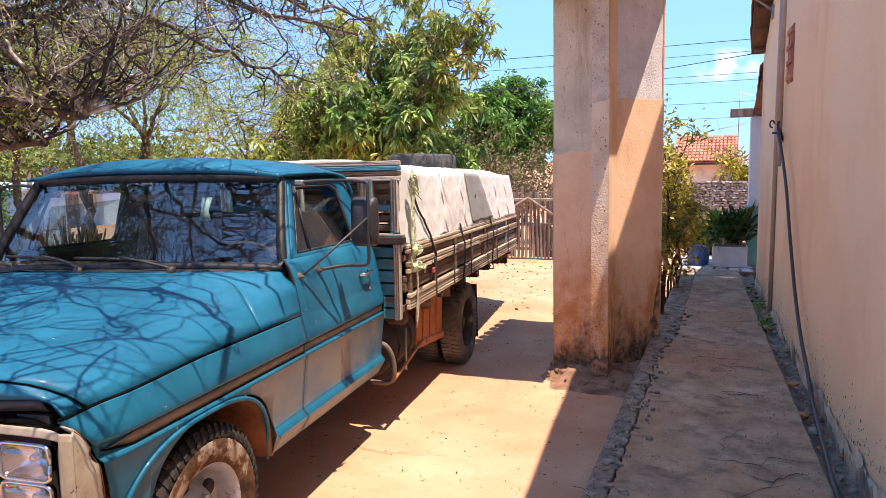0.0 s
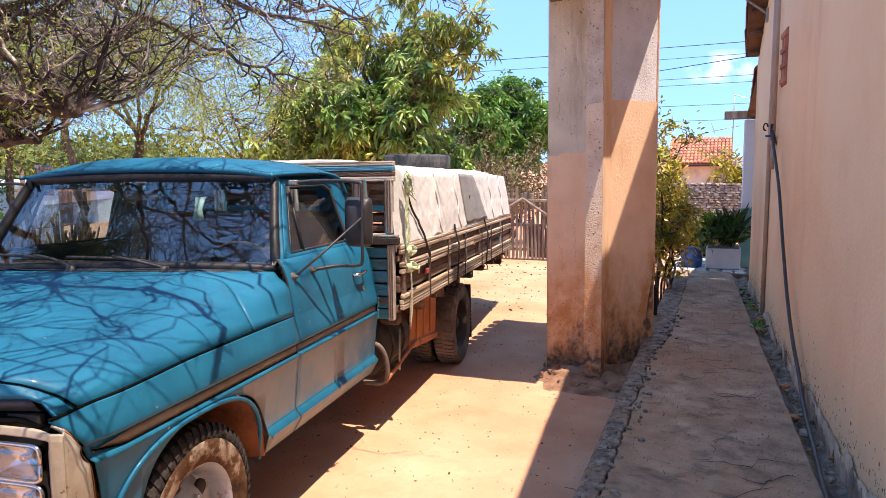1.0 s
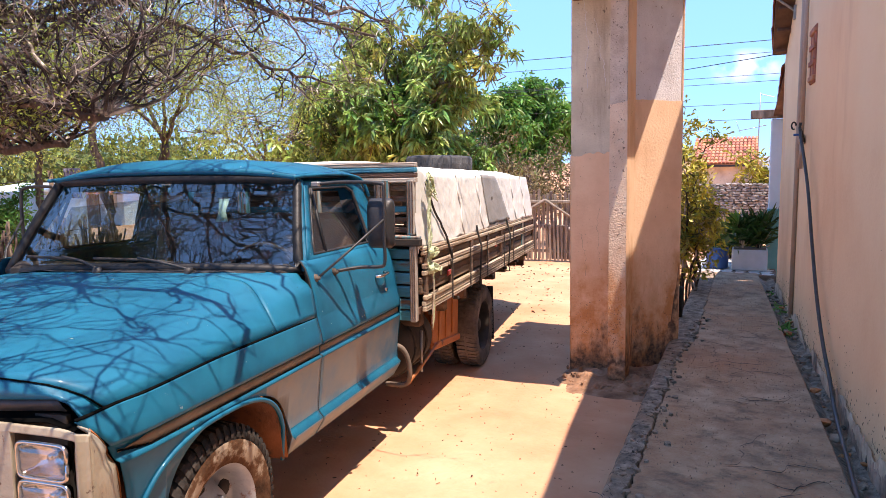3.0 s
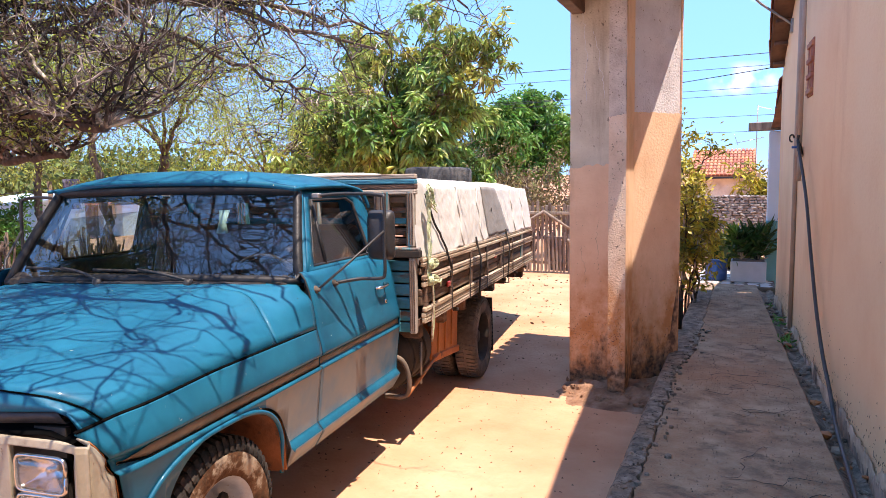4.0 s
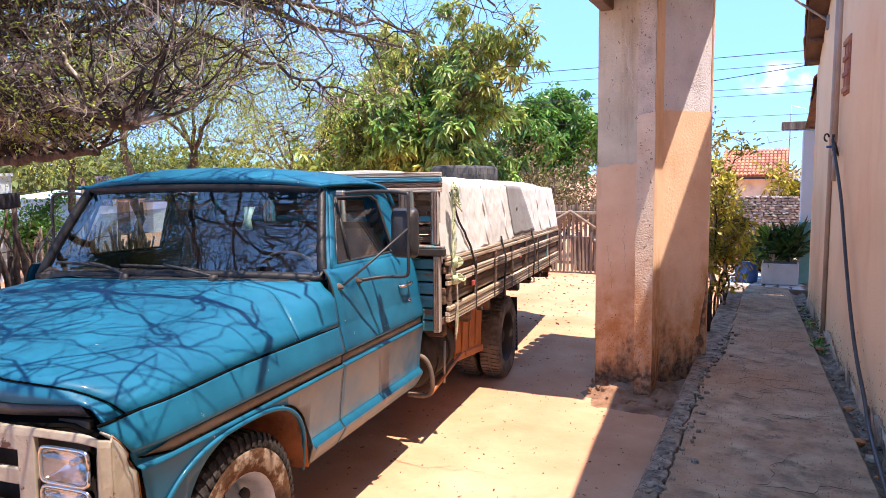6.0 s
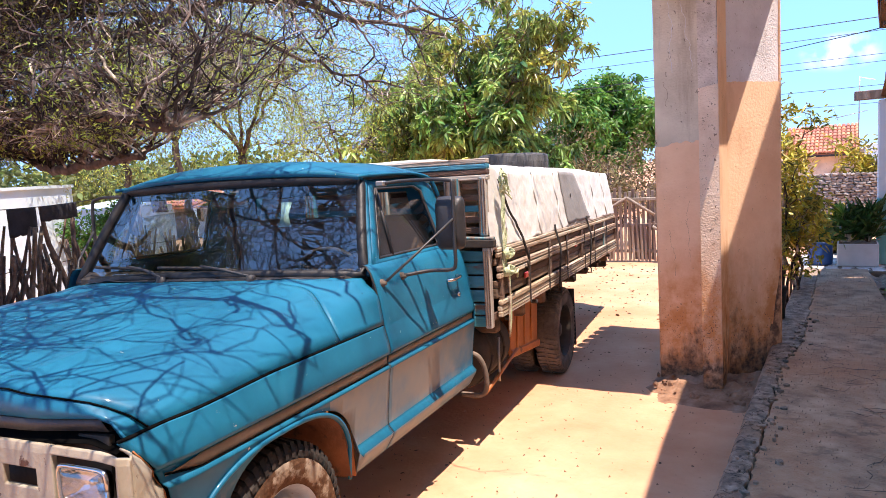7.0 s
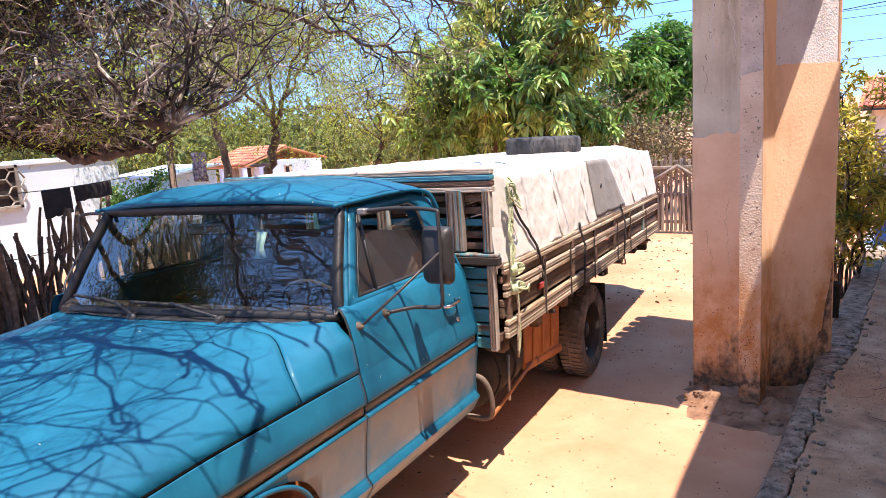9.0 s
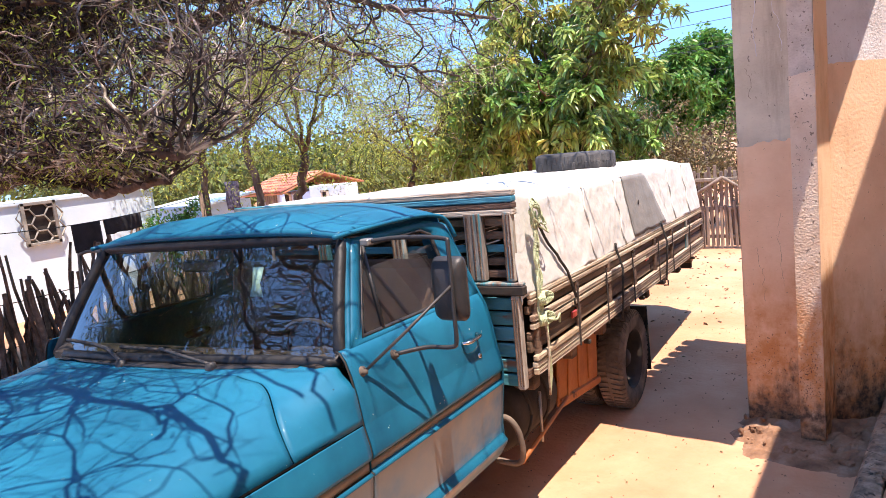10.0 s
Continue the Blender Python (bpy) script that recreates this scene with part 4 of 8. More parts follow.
def pillar():
    p = thing("pillar", Matrix.Identity(4), "orange plastered gate pillar with grey bare top and mould-blackened foot", "pillar", kind="structure")
    block("block", M_GREYPL, p, -1.573, -1.17, 6.60, 7.60, -0.05, 3.64, "block with bare grey render above orange paint")
    block("pilaster", M_ROUGHCAST, p, -1.172, -1.026, 6.35, 6.90, -0.05, 3.62, "rough roughcast pilaster", 0.003)
    A, B = (-1.035, 6.75), (-0.66, 7.19)
    ln = math.hypot(B[0] - A[0], B[1] - A[1])
    dx, dy = (B[0] - A[0]) / ln, (B[1] - A[1]) / ln
    rows = []
    for i in range(15):
        s = ln * i / 14
        rows.append([(A[0] + dx * s - dy * o, A[1] + dy * s + dx * o, z) for o, z in [(0.16, -0.05)] + [(0.006 * fbm(s * 3, z * 3, 6), z) for z in [-0.05 + 3.85 * k / 30 for k in range(31)]] + [(0.16, 3.8)]])
    grid("panel", M_WASH, p, rows, "return wall with worn white limewash above orange paint", smooth=False, closed=True)
    box("panel_end", M_ORANGE, p, (B[0] - dy * 0.08 + 0.006, B[1] + dx * 0.08, 1.87), (0.02, 0.18, 3.84), (0, 0, math.degrees(math.atan2(dx, dy)) + 12), 0.006)
    # orange coat over the lower part, edges ragged
    ragged("orange_coat", M_ORANGE, p, -1.573, -1.172, 6.596, 0.0, lambda t: 2.075 + 0.04 * t, 3, 0.06, n=120)
    ragged("orange_coat", M_ORANGE, p, 6.60, 7.60, -1.577, 0.0, lambda t: 2.075, 5, 0.06, face="x", proud=-0.004)
    ragged("orange_coat", M_ORANGE, p, 0.0, 1.0, 0, 0.0, lambda t: 2.575, 7, 0.03, face=(A, B), proud=0.008)
    ragged("orange_coat", M_ORANGE, p, 6.344, 6.78, -1.026, 0.0, lambda t: 3.58, 9, 0.02, face="x", proud=0.005, n=24)
    ragged("orange_coat", M_PALEORANGE, p, -1.172, -1.022, 6.345, 0.0, lambda t: 2.53, 10, 0.05, n=90, proud=0.0)
    f_block = lambda a, b, o: (a, 6.590 - o, b)
    f_pil = lambda a, b, o: (a, 6.338 - o, b)
    nx, ny = dy, -dx
    f_panel = lambda a, b, o: (A[0] + dx * ln * a + nx * (0.0125 + o), A[1] + dy * ln * a + ny * (0.0125 + o), b)
    for at, u0, u1, n, su, k in ((f_block, -1.57, -1.175, 420, (0.001, 0.007), 1), (f_pil, -1.168, -1.04, 200, (0.001, 0.006), 2), (f_panel, 0.02, 0.99, 260, (0.002, 0.012), 3)):
        base = (lambda a: 0.52) if k < 3 else (lambda a: 0.36 + 0.8 * max(0, a - 0.75))
        specks("mould_specks", M_MOULD, p, at, u0, u1, base, 9.0, n, 20 + k, su, (0.0015, 0.009))
        specks("earth_splashes", M_MOULDF, p, at, u0, u1, base, 6.0, n // 2, 30 + k, su, (0.002, 0.009))
        specks("pits", M_PIT, p, at, u0, u1, lambda a: 1.2, 0.75, n // 9, 40 + k, (0.001, 0.005), (0.0015, 0.006))
    # black damp climbing the outer edge of the return wall
    ragged("mould", M_MOULDF, p, 0.72, 1.0, 0, 0.0, lambda t: 0.30 + 0.72 * t ** 2, 13, 0.20, face=(A, B), proud=0.013, n=120)
    # fine plaster cracks and old paint drips on the block
    rc = random.Random(77)
    for x, z, dz, wd_ in ((-1.46, 3.5, -0.04, 0.0035), (-1.36, 3.3, -0.035, 0.003), (-1.50, 2.62, -0.02, 0.002), (-1.30, 1.6, -0.03, 0.0012), (-1.47, 1.35, -0.03, 0.0012)):
        pts = []
        for s_ in range(rc.randint(14, 26)):
            pts.append((x, z))
            x, z = max(-1.565, min(-1.19, x + rc.gauss(0.002, 0.009))), z + dz * rc.uniform(0.4, 1.2)
        grid("crack", M_PIT if wd_ < 0.0025 else M_WASH, p, [[(u - wd_ * rc.uniform(0.2, 1), 6.5885, v), (u + wd_ * rc.uniform(0.2, 1), 6.5885, v)] for u, v in pts], smooth=False)
    # crumbled plaster foot
    rr = random.Random(9)
    ft = thing("rubble_heap", Matrix.Identity(4), "low heap of crumbled plaster and earth round the pillar foot", "rubble", kind="structure")
    rows = []
    for i in range(30):
        x = -1.78 + 1.06 * i / 29
        rows.append([(x, 5.75 + 0.95 * k / 24, gz(x, 5.75 + 0.95 * k / 24) - 0.03 + 0.15 * sstep(k / 24, 0.0, 0.8) * sstep(x, -1.78, -1.35) * (0.75 + 0.9 * fbm(x * 5, k * 0.3, 2))) for k in range(25)])
    grid("heap", M_RUBBLE, ft, rows, smooth=False)
    for i in range(46):
        x, y, s = rr.uniform(-1.58, -0.8), rr.uniform(6.12, 6.5), rr.uniform(0.008, 0.032)
        bm = bmesh.new()
        bmesh.ops.create_icosphere(bm, subdivisions=1, radius=s)
        for v in bm.verts:
            v.co *= rr.uniform(0.6, 1.2)
        bmesh.ops.translate(bm, vec=(x, y, gz(x, y) + 0.005 + 0.08 * sstep(y, 5.9, 6.5)), verts=bm.verts)
        part("lump", bm, M_RUBBLE, ft)
    # little tiled roof over the gate pillar
    gr = thing("gate_roof", Matrix.Identity(4), "small timber and tile canopy resting on the pillar", "canopy", kind="structure")
    box("beam", M_RAFTER, gr, (-1.50, 6.75, 3.54), (0.12, 1.6, 0.14), (0, 0, 0), 0.01)
    box("beam", M_RAFTER, gr, (-0.86, 7.3, 3.80), (0.12, 1.0, 0.12), (0, 0, 0), 0.01)
    grid("deck", M_RAFTER, gr, [[(-1.60, y, 3.695), (-0.522, y, 3.96)] for y in (5.75, 6.5, 7.25, 8.05)], smooth=False, solid=0.04)
    for i in range(12):
        for k in range(3):
            tile(gr, pose(-1.65 + 0.25 * k, 5.81 + 0.19 * i, 3.69 + 0.088 * k, 0, 0, -90) @ pose(0, 0, 0, 15, 0, RNG.uniform(-2, 2)))


M_MOULDF = mk("mould-blackened orange plaster", [(0.34, (0.05, 0.032, 0.023)), (0.46, (0.20, 0.10, 0.055)), (0.55, (0.48, 0.25, 0.13)), (0.70, (0.68, 0.37, 0.21))], 8, 12, 0.95, bump=0.5, bscale=40)
M_PALEORANGE = mk("pale orange roughcast", [(0.3, (0.66, 0.46, 0.32)), (0.55, (0.80, 0.61, 0.45)), (0.8, (0.86, 0.70, 0.55))], 5, 10, 0.9, bump=0.5, bscale=75,
                  second=((0.22, 0.15, 0.11), 40, 0.60, 0.65), feet=(((0.60, 0.25, 0.085), 1.15, 0.55, 2.2, 0.60), ((0.085, 0.05, 0.032), 0.46, 0.40, 4.5, 0.22)))
M_PIT = mk("dark pitted plaster", [(0.3, (0.12, 0.085, 0.065)), (0.7, (0.26, 0.19, 0.145))], 20, 5, 0.95, bump=0.2, bscale=60)
M_RUBBLE = mk("crumbled earth and mortar", [(0.3, (0.13, 0.065, 0.04)), (0.5, (0.25, 0.135, 0.08)), (0.75, (0.38, 0.26, 0.19))], 6, 9, 0.95, bump=0.6, bscale=40)
pillar()

# ---- the truck ----
def skew_cab(t):
    """The old cab sits a little crooked and wide on its frame."""
    seen = set()
    for ob in t.children_recursive:
        if ob.type != "MESH" or ob.data.name in seen:
            continue
        seen.add(ob.data.name)
        vs = ob.data.vertices
        if max(v.co.y for v in vs) > 2.72 or min(v.co.y for v in vs) > 2.55:
            continue
        for v in vs:
            d = max(0.0, 0.55 - v.co.x)
            f = sstep(v.co.z, 1.0, 1.4) * (1 - sstep(v.co.y, 2.2, 2.6))
            v.co.x -= 0.078 * d
            v.co.y -= 0.118 * d * f
        ob.data.update()


TRUCK_M = pose(-2.88, 1.647, 0.09, 0, 0, 7.5) @ pose(0, 0, 0, -1.8, 0, 0)
SIDE = [(0.56, 0.930), (0.585, 0.945), (0.64, 0.978), (0.66, 0.984), (0.685, 0.962), (0.70, 0.955), (0.75, 0.958), (0.90, 0.974), (0.985, 0.986), (0.995, 0.990),
        (1.003, 0.976), (1.012, 0.969), (1.046, 0.969), (1.054, 0.976), (1.060, 0.990), (1.075, 0.992), (1.12, 0.985), (1.165, 0.972), (1.195, 0.9645), (1.20, 0.9635)]
UPPER = [(1.20, 0.9635), (1.205, 0.963), (1.24, 0.958), (1.32, 0.945), (1.40, 0.926), (1.46, 0.905), (1.495, 0.880), (1.50, 0.862)]


def side_x(z):
    return lerp_table(SIDE if z <= 1.2 else UPPER, z)


def pane_x(z):
    return 0.880 - (z - 1.495) * 0.335


def arch_z(y):
    u = abs(y - 0.55) / (0.50 if y > 0.55 else 0.53)
    return 0.56 if u >= 1 else 0.57 + 0.405 * (1 - u ** 2.6) ** (1 / 2.6)


def wing_y(z):
    """Front edge of the wing, where the cream surround ends."""
    return lerp_table([(0.56, 0.055), (0.70, 0.037), (0.905, 0.003), (0.978, -0.016), (1.044, -0.045), (1.114, -0.094), (1.162, -0.132), (1.20, -0.152)], z)


def shut_z(y):
    """Height of the shut line between bonnet and wing; it dips towards the nose."""
    return 1.2035 - 0.015 * sstep(0.6 - y, 0, 0.5) - 0.013 * sstep(0.05 - y, 0, 0.2)


def side_panel(name, s, y0, y1, zs, parent, arch=False, front=False, mat=None, label=""):
    n = max(2, int((y1 - y0) / 0.03))
    rows = []
    for i in range(n + 1):
        y = y0 + (y1 - y0) * i / n
        row = []
        for z in zs:
            zz = max(z, arch_z(y)) if arch else z
            yf = wing_y(zz) if front else y0
            yy = y1 - (y1 - y) * (y1 - yf) / (y1 - y0)
            dip = (1.2035 - shut_z(yy)) * max(0.0, zz - 1.12) / 0.08 if front else 0.0
            row.append((s * (side_x(zz) - (0.035 * sstep(y0 + 0.28 - yy, 0, 0.3) if front else 0)), yy, zz - dip))
        rows.append(row)
    ob = grid(name, mat or M_BLUE, parent, rows, label, solid=0.006)
    # second material paints the sand's reflection onto the lower panels
    ob.data.materials.append(M_SANDBLUE)
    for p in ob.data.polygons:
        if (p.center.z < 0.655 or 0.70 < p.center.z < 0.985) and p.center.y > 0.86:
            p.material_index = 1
    return ob


ZS = [z for z, _ in SIDE]


def hood_z(x, t):
    """Height of the bonnet: x across, t from its nose (0) to its rear (1)."""
    u = min(1.0, abs(x) / 0.955)
    p = lerp_table([(0, 1.0), (0.35, 0.985), (0.55, 0.955), (0.68, 0.905), (0.78, 0.82), (0.86, 0.68), (0.93, 0.44), (0.975, 0.20), (1.0, 0.0)], u)
    zc = 1.325 + 0.125 * min(t, 1.15) ** 0.85
    rib = 0.010 * math.exp(-((abs(x) - 0.50) / 0.035) ** 2)
    base = shut_z(-0.175 + 1.40 * t) + 0.0015
    return base + (zc - base) * p + rib


def ws_base(x):
    return 1.275 + 0.165 * (x / 0.85) ** 2, 1.468 - 0.036 * (x / 0.85) ** 2 + 0.014 * x / 0.85


def ws_top(x):
    return 1.595 + 0.10 * (x / 0.72) ** 2, 1.945 - 0.012 * (x / 0.72) ** 2


def wheel(parent, c, s, dual=False, muddy=False):
    """A wheel whose outer face looks along s (+1 or -1) across the truck."""
    rub = M_DUSTTYRE if dual else M_RUBBER
    w = thing("wheel", Matrix.Identity(4), "", "")
    w.parent = parent
    tw, r = 0.20, 0.41
    prof = [(-0.085, 0.24), (-0.10, 0.27), (-0.105, 0.33), (-0.10, 0.375), (-0.085, 0.396), (-0.03, 0.403), (0.03, 0.403), (0.085, 0.396), (0.10, 0.375), (0.105, 0.33), (0.10, 0.27), (0.085, 0.24)]
    lathe("tyre", rub, w, [(a, q) for a, q in prof], c, seg=48)
    # tread lugs
    vs, fs = [], []
    n = 54
    for k in range(n):
        for half in (-1, 1):
            a0 = 2 * math.pi * (k + 0.25 * (half > 0)) / n
            for q, (xa, ra) in enumerate(((0.012, 0.414), (0.085, 0.409), (0.108, 0.372))):
                for da in (-0.030, 0.030):
                    sk = a0 + da + 0.035 * q
                    vs.append((c[0] + half * xa, c[1] + ra * math.cos(sk), c[2] + ra * math.sin(sk)))
                    vs.append((c[0] + half * xa, c[1] + (ra - 0.02) * math.cos(sk), c[2] + (ra - 0.02) * math.sin(sk)))
            o = len(vs) - 12
            for q in range(2):
                b = o + q * 4
                fs += [(b, b + 2, b + 6, b + 4), (b, b + 4, b + 5, b + 1), (b + 2, b + 3, b + 7, b + 6)]
            fs += [(o, o + 1, o + 3, o + 2), (o + 8, o + 10, o + 11, o + 9)]
    under(mesh_ob("tread", vs, fs, rub), w)
    if muddy:
        lathe("sidewall_mud", M_MUDTYRE, w, [(s * 0.109, 0.345), (s * 0.1125, 0.33), (s * 0.107, 0.275), (s * 0.095, 0.245)], c, seg=40, label="sidewall caked with pale mud")
    o = s
    rim = [(o * 0.095, 0.245), (o * 0.085, 0.235), (o * 0.05, 0.222), (o * 0.00, 0.215), (o * (-0.03), 0.20), (o * (-0.02), 0.165), (o * 0.03, 0.13), (o * 0.04, 0.10), (o * 0.04, 0.075), (o * 0.10, 0.07), (o * 0.115, 0.045), (o * 0.118, 0.0)]
    if dual:
        rim = [(o * 0.095, 0.245), (o * 0.085, 0.235), (o * 0.02, 0.222), (o * (-0.06), 0.20), (o * (-0.075), 0.15), (o * (-0.07), 0.085), (o * 0.03, 0.075), (o * 0.05, 0.05), (o * 0.05, 0.0)]
    lathe("rim", M_RIM if not dual else M_BLACK, w, rim, c, seg=32, label="dull steel disc rim")
    for k in range(5):
        a = 2 * math.pi * (k + 0.5) / 5
        # black disc paints the dark of a hand hole; the rim is unpierced
        lathe("hand_hole", M_BLACK, w, [(o * (0.004 if not dual else -0.05), 0.038), (o * (0.018 if not dual else -0.055), 0.036), (o * (0.017 if not dual else -0.055), 0.0)],
              (c[0], c[1] + 0.155 * math.cos(a), c[2] + 0.155 * math.sin(a)), seg=10)
    for k in range(6):
        a = 2 * math.pi * k / 6
        lathe("wheel_nut", M_STEEL, w, [(o * (0.03 if not dual else -0.08), 0.013), (o * (0.062 if not dual else -0.045), 0.012), (o * (0.064 if not dual else -0.043), 0.0)],
              (c[0], c[1] + 0.098 * math.cos(a), c[2] + 0.098 * math.sin(a)), seg=6)
    return w


def ring_strip(name, mat, parent, outer, inner, xf, s, label="", n=6, solid=0.03):
    """A window surround between two outlines of (y, z), laid on the cab's leaning side."""
    def walk_line(poly):
        pts = []
        for (a, b), (c, d) in zip(poly, poly[1:] + poly[:1]):
            pts += [(a + (c - a) * k / n, b + (d - b) * k / n) for k in range(n)]
        return pts
    o, i = walk_line(outer), walk_line(inner)
    rows = [[(s * xf(z), y, z) for y, z in o], [(s * xf((zo + zi) / 2), (yo + yi) / 2, (zo + zi) / 2) for (yo, zo), (yi, zi) in zip(o, i)], [(s * (xf(z) - 0.006), y, z) for y, z in i]]
    return grid(name, mat, parent, rows, label, solid=solid, closed=True)


def build_truck():
    t = thing("truck", TRUCK_M, "old blue flatbed truck with wooden cargo bed, dusty and scratched", "truck")
    # ---- front sheet metal ----
    tuck = lambda x, y: x * (1 - 0.030 * sstep(0.125 - y, 0, 0.3) * min(1.0, abs(x) / 0.955) ** 4)
    nose, hb = -0.175, lambda x: 1.185 - 0.17 * sstep(abs(x), 0.62, 0.955)
    # front edge of the bonnet, swept back at its corners
    lip = lambda x: nose + 0.06 * sstep(abs(x), 0.6, 0.955) + 0.085 * max(0.0, (abs(x) - 0.72) / 0.235) ** 2
    rows = []
    for i in range(42):
        u = i / 41
        row = []
        for k in range(61):
            x = -0.955 + 1.91 * k / 60
            y0 = lip(x)
            y = y0 + (hb(x) - y0) * u
            z = hood_z(x, (y - nose) / 1.40)
            if i == 0:
                z -= 0.012
            row.append((tuck(x, y), y, z + 0.0015 * fbm(x * 4, y * 4, 1)))
        rows.append(row)
    grid("hood", M_BLUE, t, rows, "blue bonnet with small paint chips", solid=0.008)
    # nose panel under the bonnet edge: blue lip, then a charcoal valance
    xs = [-0.955 + 1.91 * k / 40 for k in range(41)]
    yn = lambda x: nose + 0.06 * sstep(abs(x), 0.6, 0.955)
    zn = lambda x: hood_z(x, (lip(x) - nose) / 1.40) - 0.012
    zb = lambda x: 1.235 - 0.057 * sstep(abs(x), 0.885, 0.95)
    grid("nose_panel", M_BLUE, t, [[(tuck(x, -0.2), lip(x) + (yn(x) - lip(x)) * h - d, zn(x) + (zb(x) - zn(x)) * h) for x in xs] for d, h in ((-0.004, 0.0), (0.010, 0.12), (0.014, 0.55), (0.016, 1.0), (0.004, 1.0))], solid=0.003)
    vx = lambda x, w: tuck(x * w / 0.955, -0.2)
    grid("valance", M_CHARCOAL, t, [[(vx(x, w), yn(x) - d, z) for x in xs] for d, z, w in ((0.010, 1.234, 0.862), (0.019, 1.230, 0.862), (0.018, 1.195, 0.895), (-0.02, 1.192, 0.895))],
         "faded charcoal strip over the grille", solid=0.003)
    tube("hood_edge", M_GAP, t, [(tuck(x, lip(x)), lip(x) - 0.004, zn(x) + 0.002) for x in xs], 0.0030, 6, "dark gap under the bonnet's front edge")
    # near-black sheet stands in for the shade above the grille surround
    grid("grille_gap", M_GAP, t, [[(x * 0.952, yn(x) - d, z - 0.028 * sstep(abs(x), 0.86, 0.955)) for x in xs] for d, z in ((-0.008, 1.205), (-0.008, 1.172), (0.030, 1.164))], "near-black sheet painting the shade over the grille surround", solid=0.003)
    # cream grille panel with lamp wells and two rows of slots
    hx = [0.0, 0.03, 0.15, 0.29, 0.335, 0.475, 0.525, 0.667, 0.70, 0.74, 0.92, 0.95, 0.988, 0.997, 1.004, 1.012]
    hz = [0.70, 0.76, 0.86, 0.875, 0.92, 0.982, 1.035, 1.095, 1.146, 1.160, 1.173]
    slot = lambda a, b: (a in (0.15, 0.335, 0.525) and b in (0.92, 1.035)) or (a in (0.74, 0.92, 0.95) and 0.86 <= b < 1.146)
    bm = bmesh.new()
    gv = {}
    # the outer upper corners are rounded
    drop = lambda x, z: 0.026 * max(0.0, (x - 0.92) / 0.088) ** 2 * max(0.0, (z - 1.09) / 0.095)
    gy = lambda x, z: -0.222 + 0.035 * sstep(abs(x), 0.975, 1.01) ** 1.5 + 0.008 * max(0.0, z - 1.15) / 0.035
    for s in (-1, 1):
        for x in hx:
            for z in hz:
                key = (round(s * x, 4), z)
                if key not in gv:
                    gv[key] = bm.verts.new((s * x, gy(x, z), z - drop(x, z)))
        for a, b in zip(hx, hx[1:]):
            for c, d in zip(hz, hz[1:]):
                if not slot(a, c):
                    q = [gv[round(s * a, 4), c], gv[round(s * b, 4), c], gv[round(s * b, 4), d], gv[round(s * a, 4), d]]
                    bm.faces.new(q if s > 0 else q[::-1])
    gp = part("grille_panel", bm, M_CREAM, t, "chipped cream-painted grille surround with rust")
    md = gp.modifiers.new("thickness", "SOLIDIFY")
    md.thickness, md.offset = 0.02, -1
    bv = gp.modifiers.new("edges", "BEVEL")
    bv.width, bv.segments = 0.006, 2
    box("radiator", M_BLACK, t, (0, -0.12, 0.95), (1.74, 0.02, 0.46), bevel=0)
    box("front_bumper", M_CREAM, t, (0, -0.30, 0.60), (1.96, 0.10, 0.17), bevel=0.02, label="scuffed cream steel bumper")
    for s in (-1, 1):
        # cream flank of the surround that wraps to the wing
        rows = []
        for i in range(21):
            z = 0.70 + 0.482 * i / 20
            ye, zd = wing_y(z) - 0.004, z - drop(1.008, z)
            dip = (1.2035 - shut_z(ye)) * max(0.0, z - 1.12) / 0.08
            a, c = Vector((1.008, gy(1.012, z) + 0.004, zd)), Vector((side_x(z) - 0.036, ye, z - dip))
            b = Vector((1.006, 0.45 * a.y + 0.55 * c.y, 0.5 * (a.z + c.z)))
            rows.append([tuple((a * (1 - q) ** 2 + b * 2 * q * (1 - q) + c * q * q) * 1.0 if s > 0 else Matrix.Diagonal((-1, 1, 1)) @ (a * (1 - q) ** 2 + b * 2 * q * (1 - q) + c * q * q)) for q in [k / 7 for k in range(8)]])
        grid("bezel_flank", M_CREAM, t, rows, solid=0.006)
        tube("flank_edge", M_RUST, t, [(s * (side_x(z) - 0.0335), wing_y(z) - 0.004, z) for z in [0.70 + 0.44 * k / 16 for k in range(17)]], 0.003, 5, "chipped rusty seam along the wing")
        # two stacked rectangular lamps
        for zc in (1.068, 0.943):
            hl = thing("headlight", Matrix.Identity(4), "", "")
            hl.parent = t
            cx = s * 0.866
            rows = []
            for d, sc in ((0.0, 1.0), (0.035, 0.82), (0.055, 0.45), (0.06, 0.0)):
                row = []
                for k in range(24):
                    a = 2 * math.pi * k / 24
                    ca, sa = math.cos(a), math.sin(a)
                    row.append((cx + sc * 0.092 * math.copysign(abs(ca) ** 0.35, ca), -0.222 + d, zc + sc * 0.054 * math.copysign(abs(sa) ** 0.35, sa)))
                rows.append(row)
            grid("reflector", M_LENS, hl, rows, closed=True)
            rows = []
            for d, sc in ((-0.003, 1.0), (-0.014, 0.97), (-0.022, 0.6), (-0.024, 0.0)):
                row = []
                for k in range(24):
                    a = 2 * math.pi * k / 24
                    ca, sa = math.cos(a), math.sin(a)
                    row.append((cx + sc * 0.092 * math.copysign(abs(ca) ** 0.35, ca), -0.222 + d, zc + sc * 0.054 * math.copysign(abs(sa) ** 0.35, sa)))
                rows.append(row)
            ln = grid("lens", M_LAMPGLASS, hl, rows, closed=True)
            ln.visible_shadow = False
            pts = []
            for k in range(33):
                a = 2 * math.pi * k / 32
                ca, sa = math.cos(a), math.sin(a)
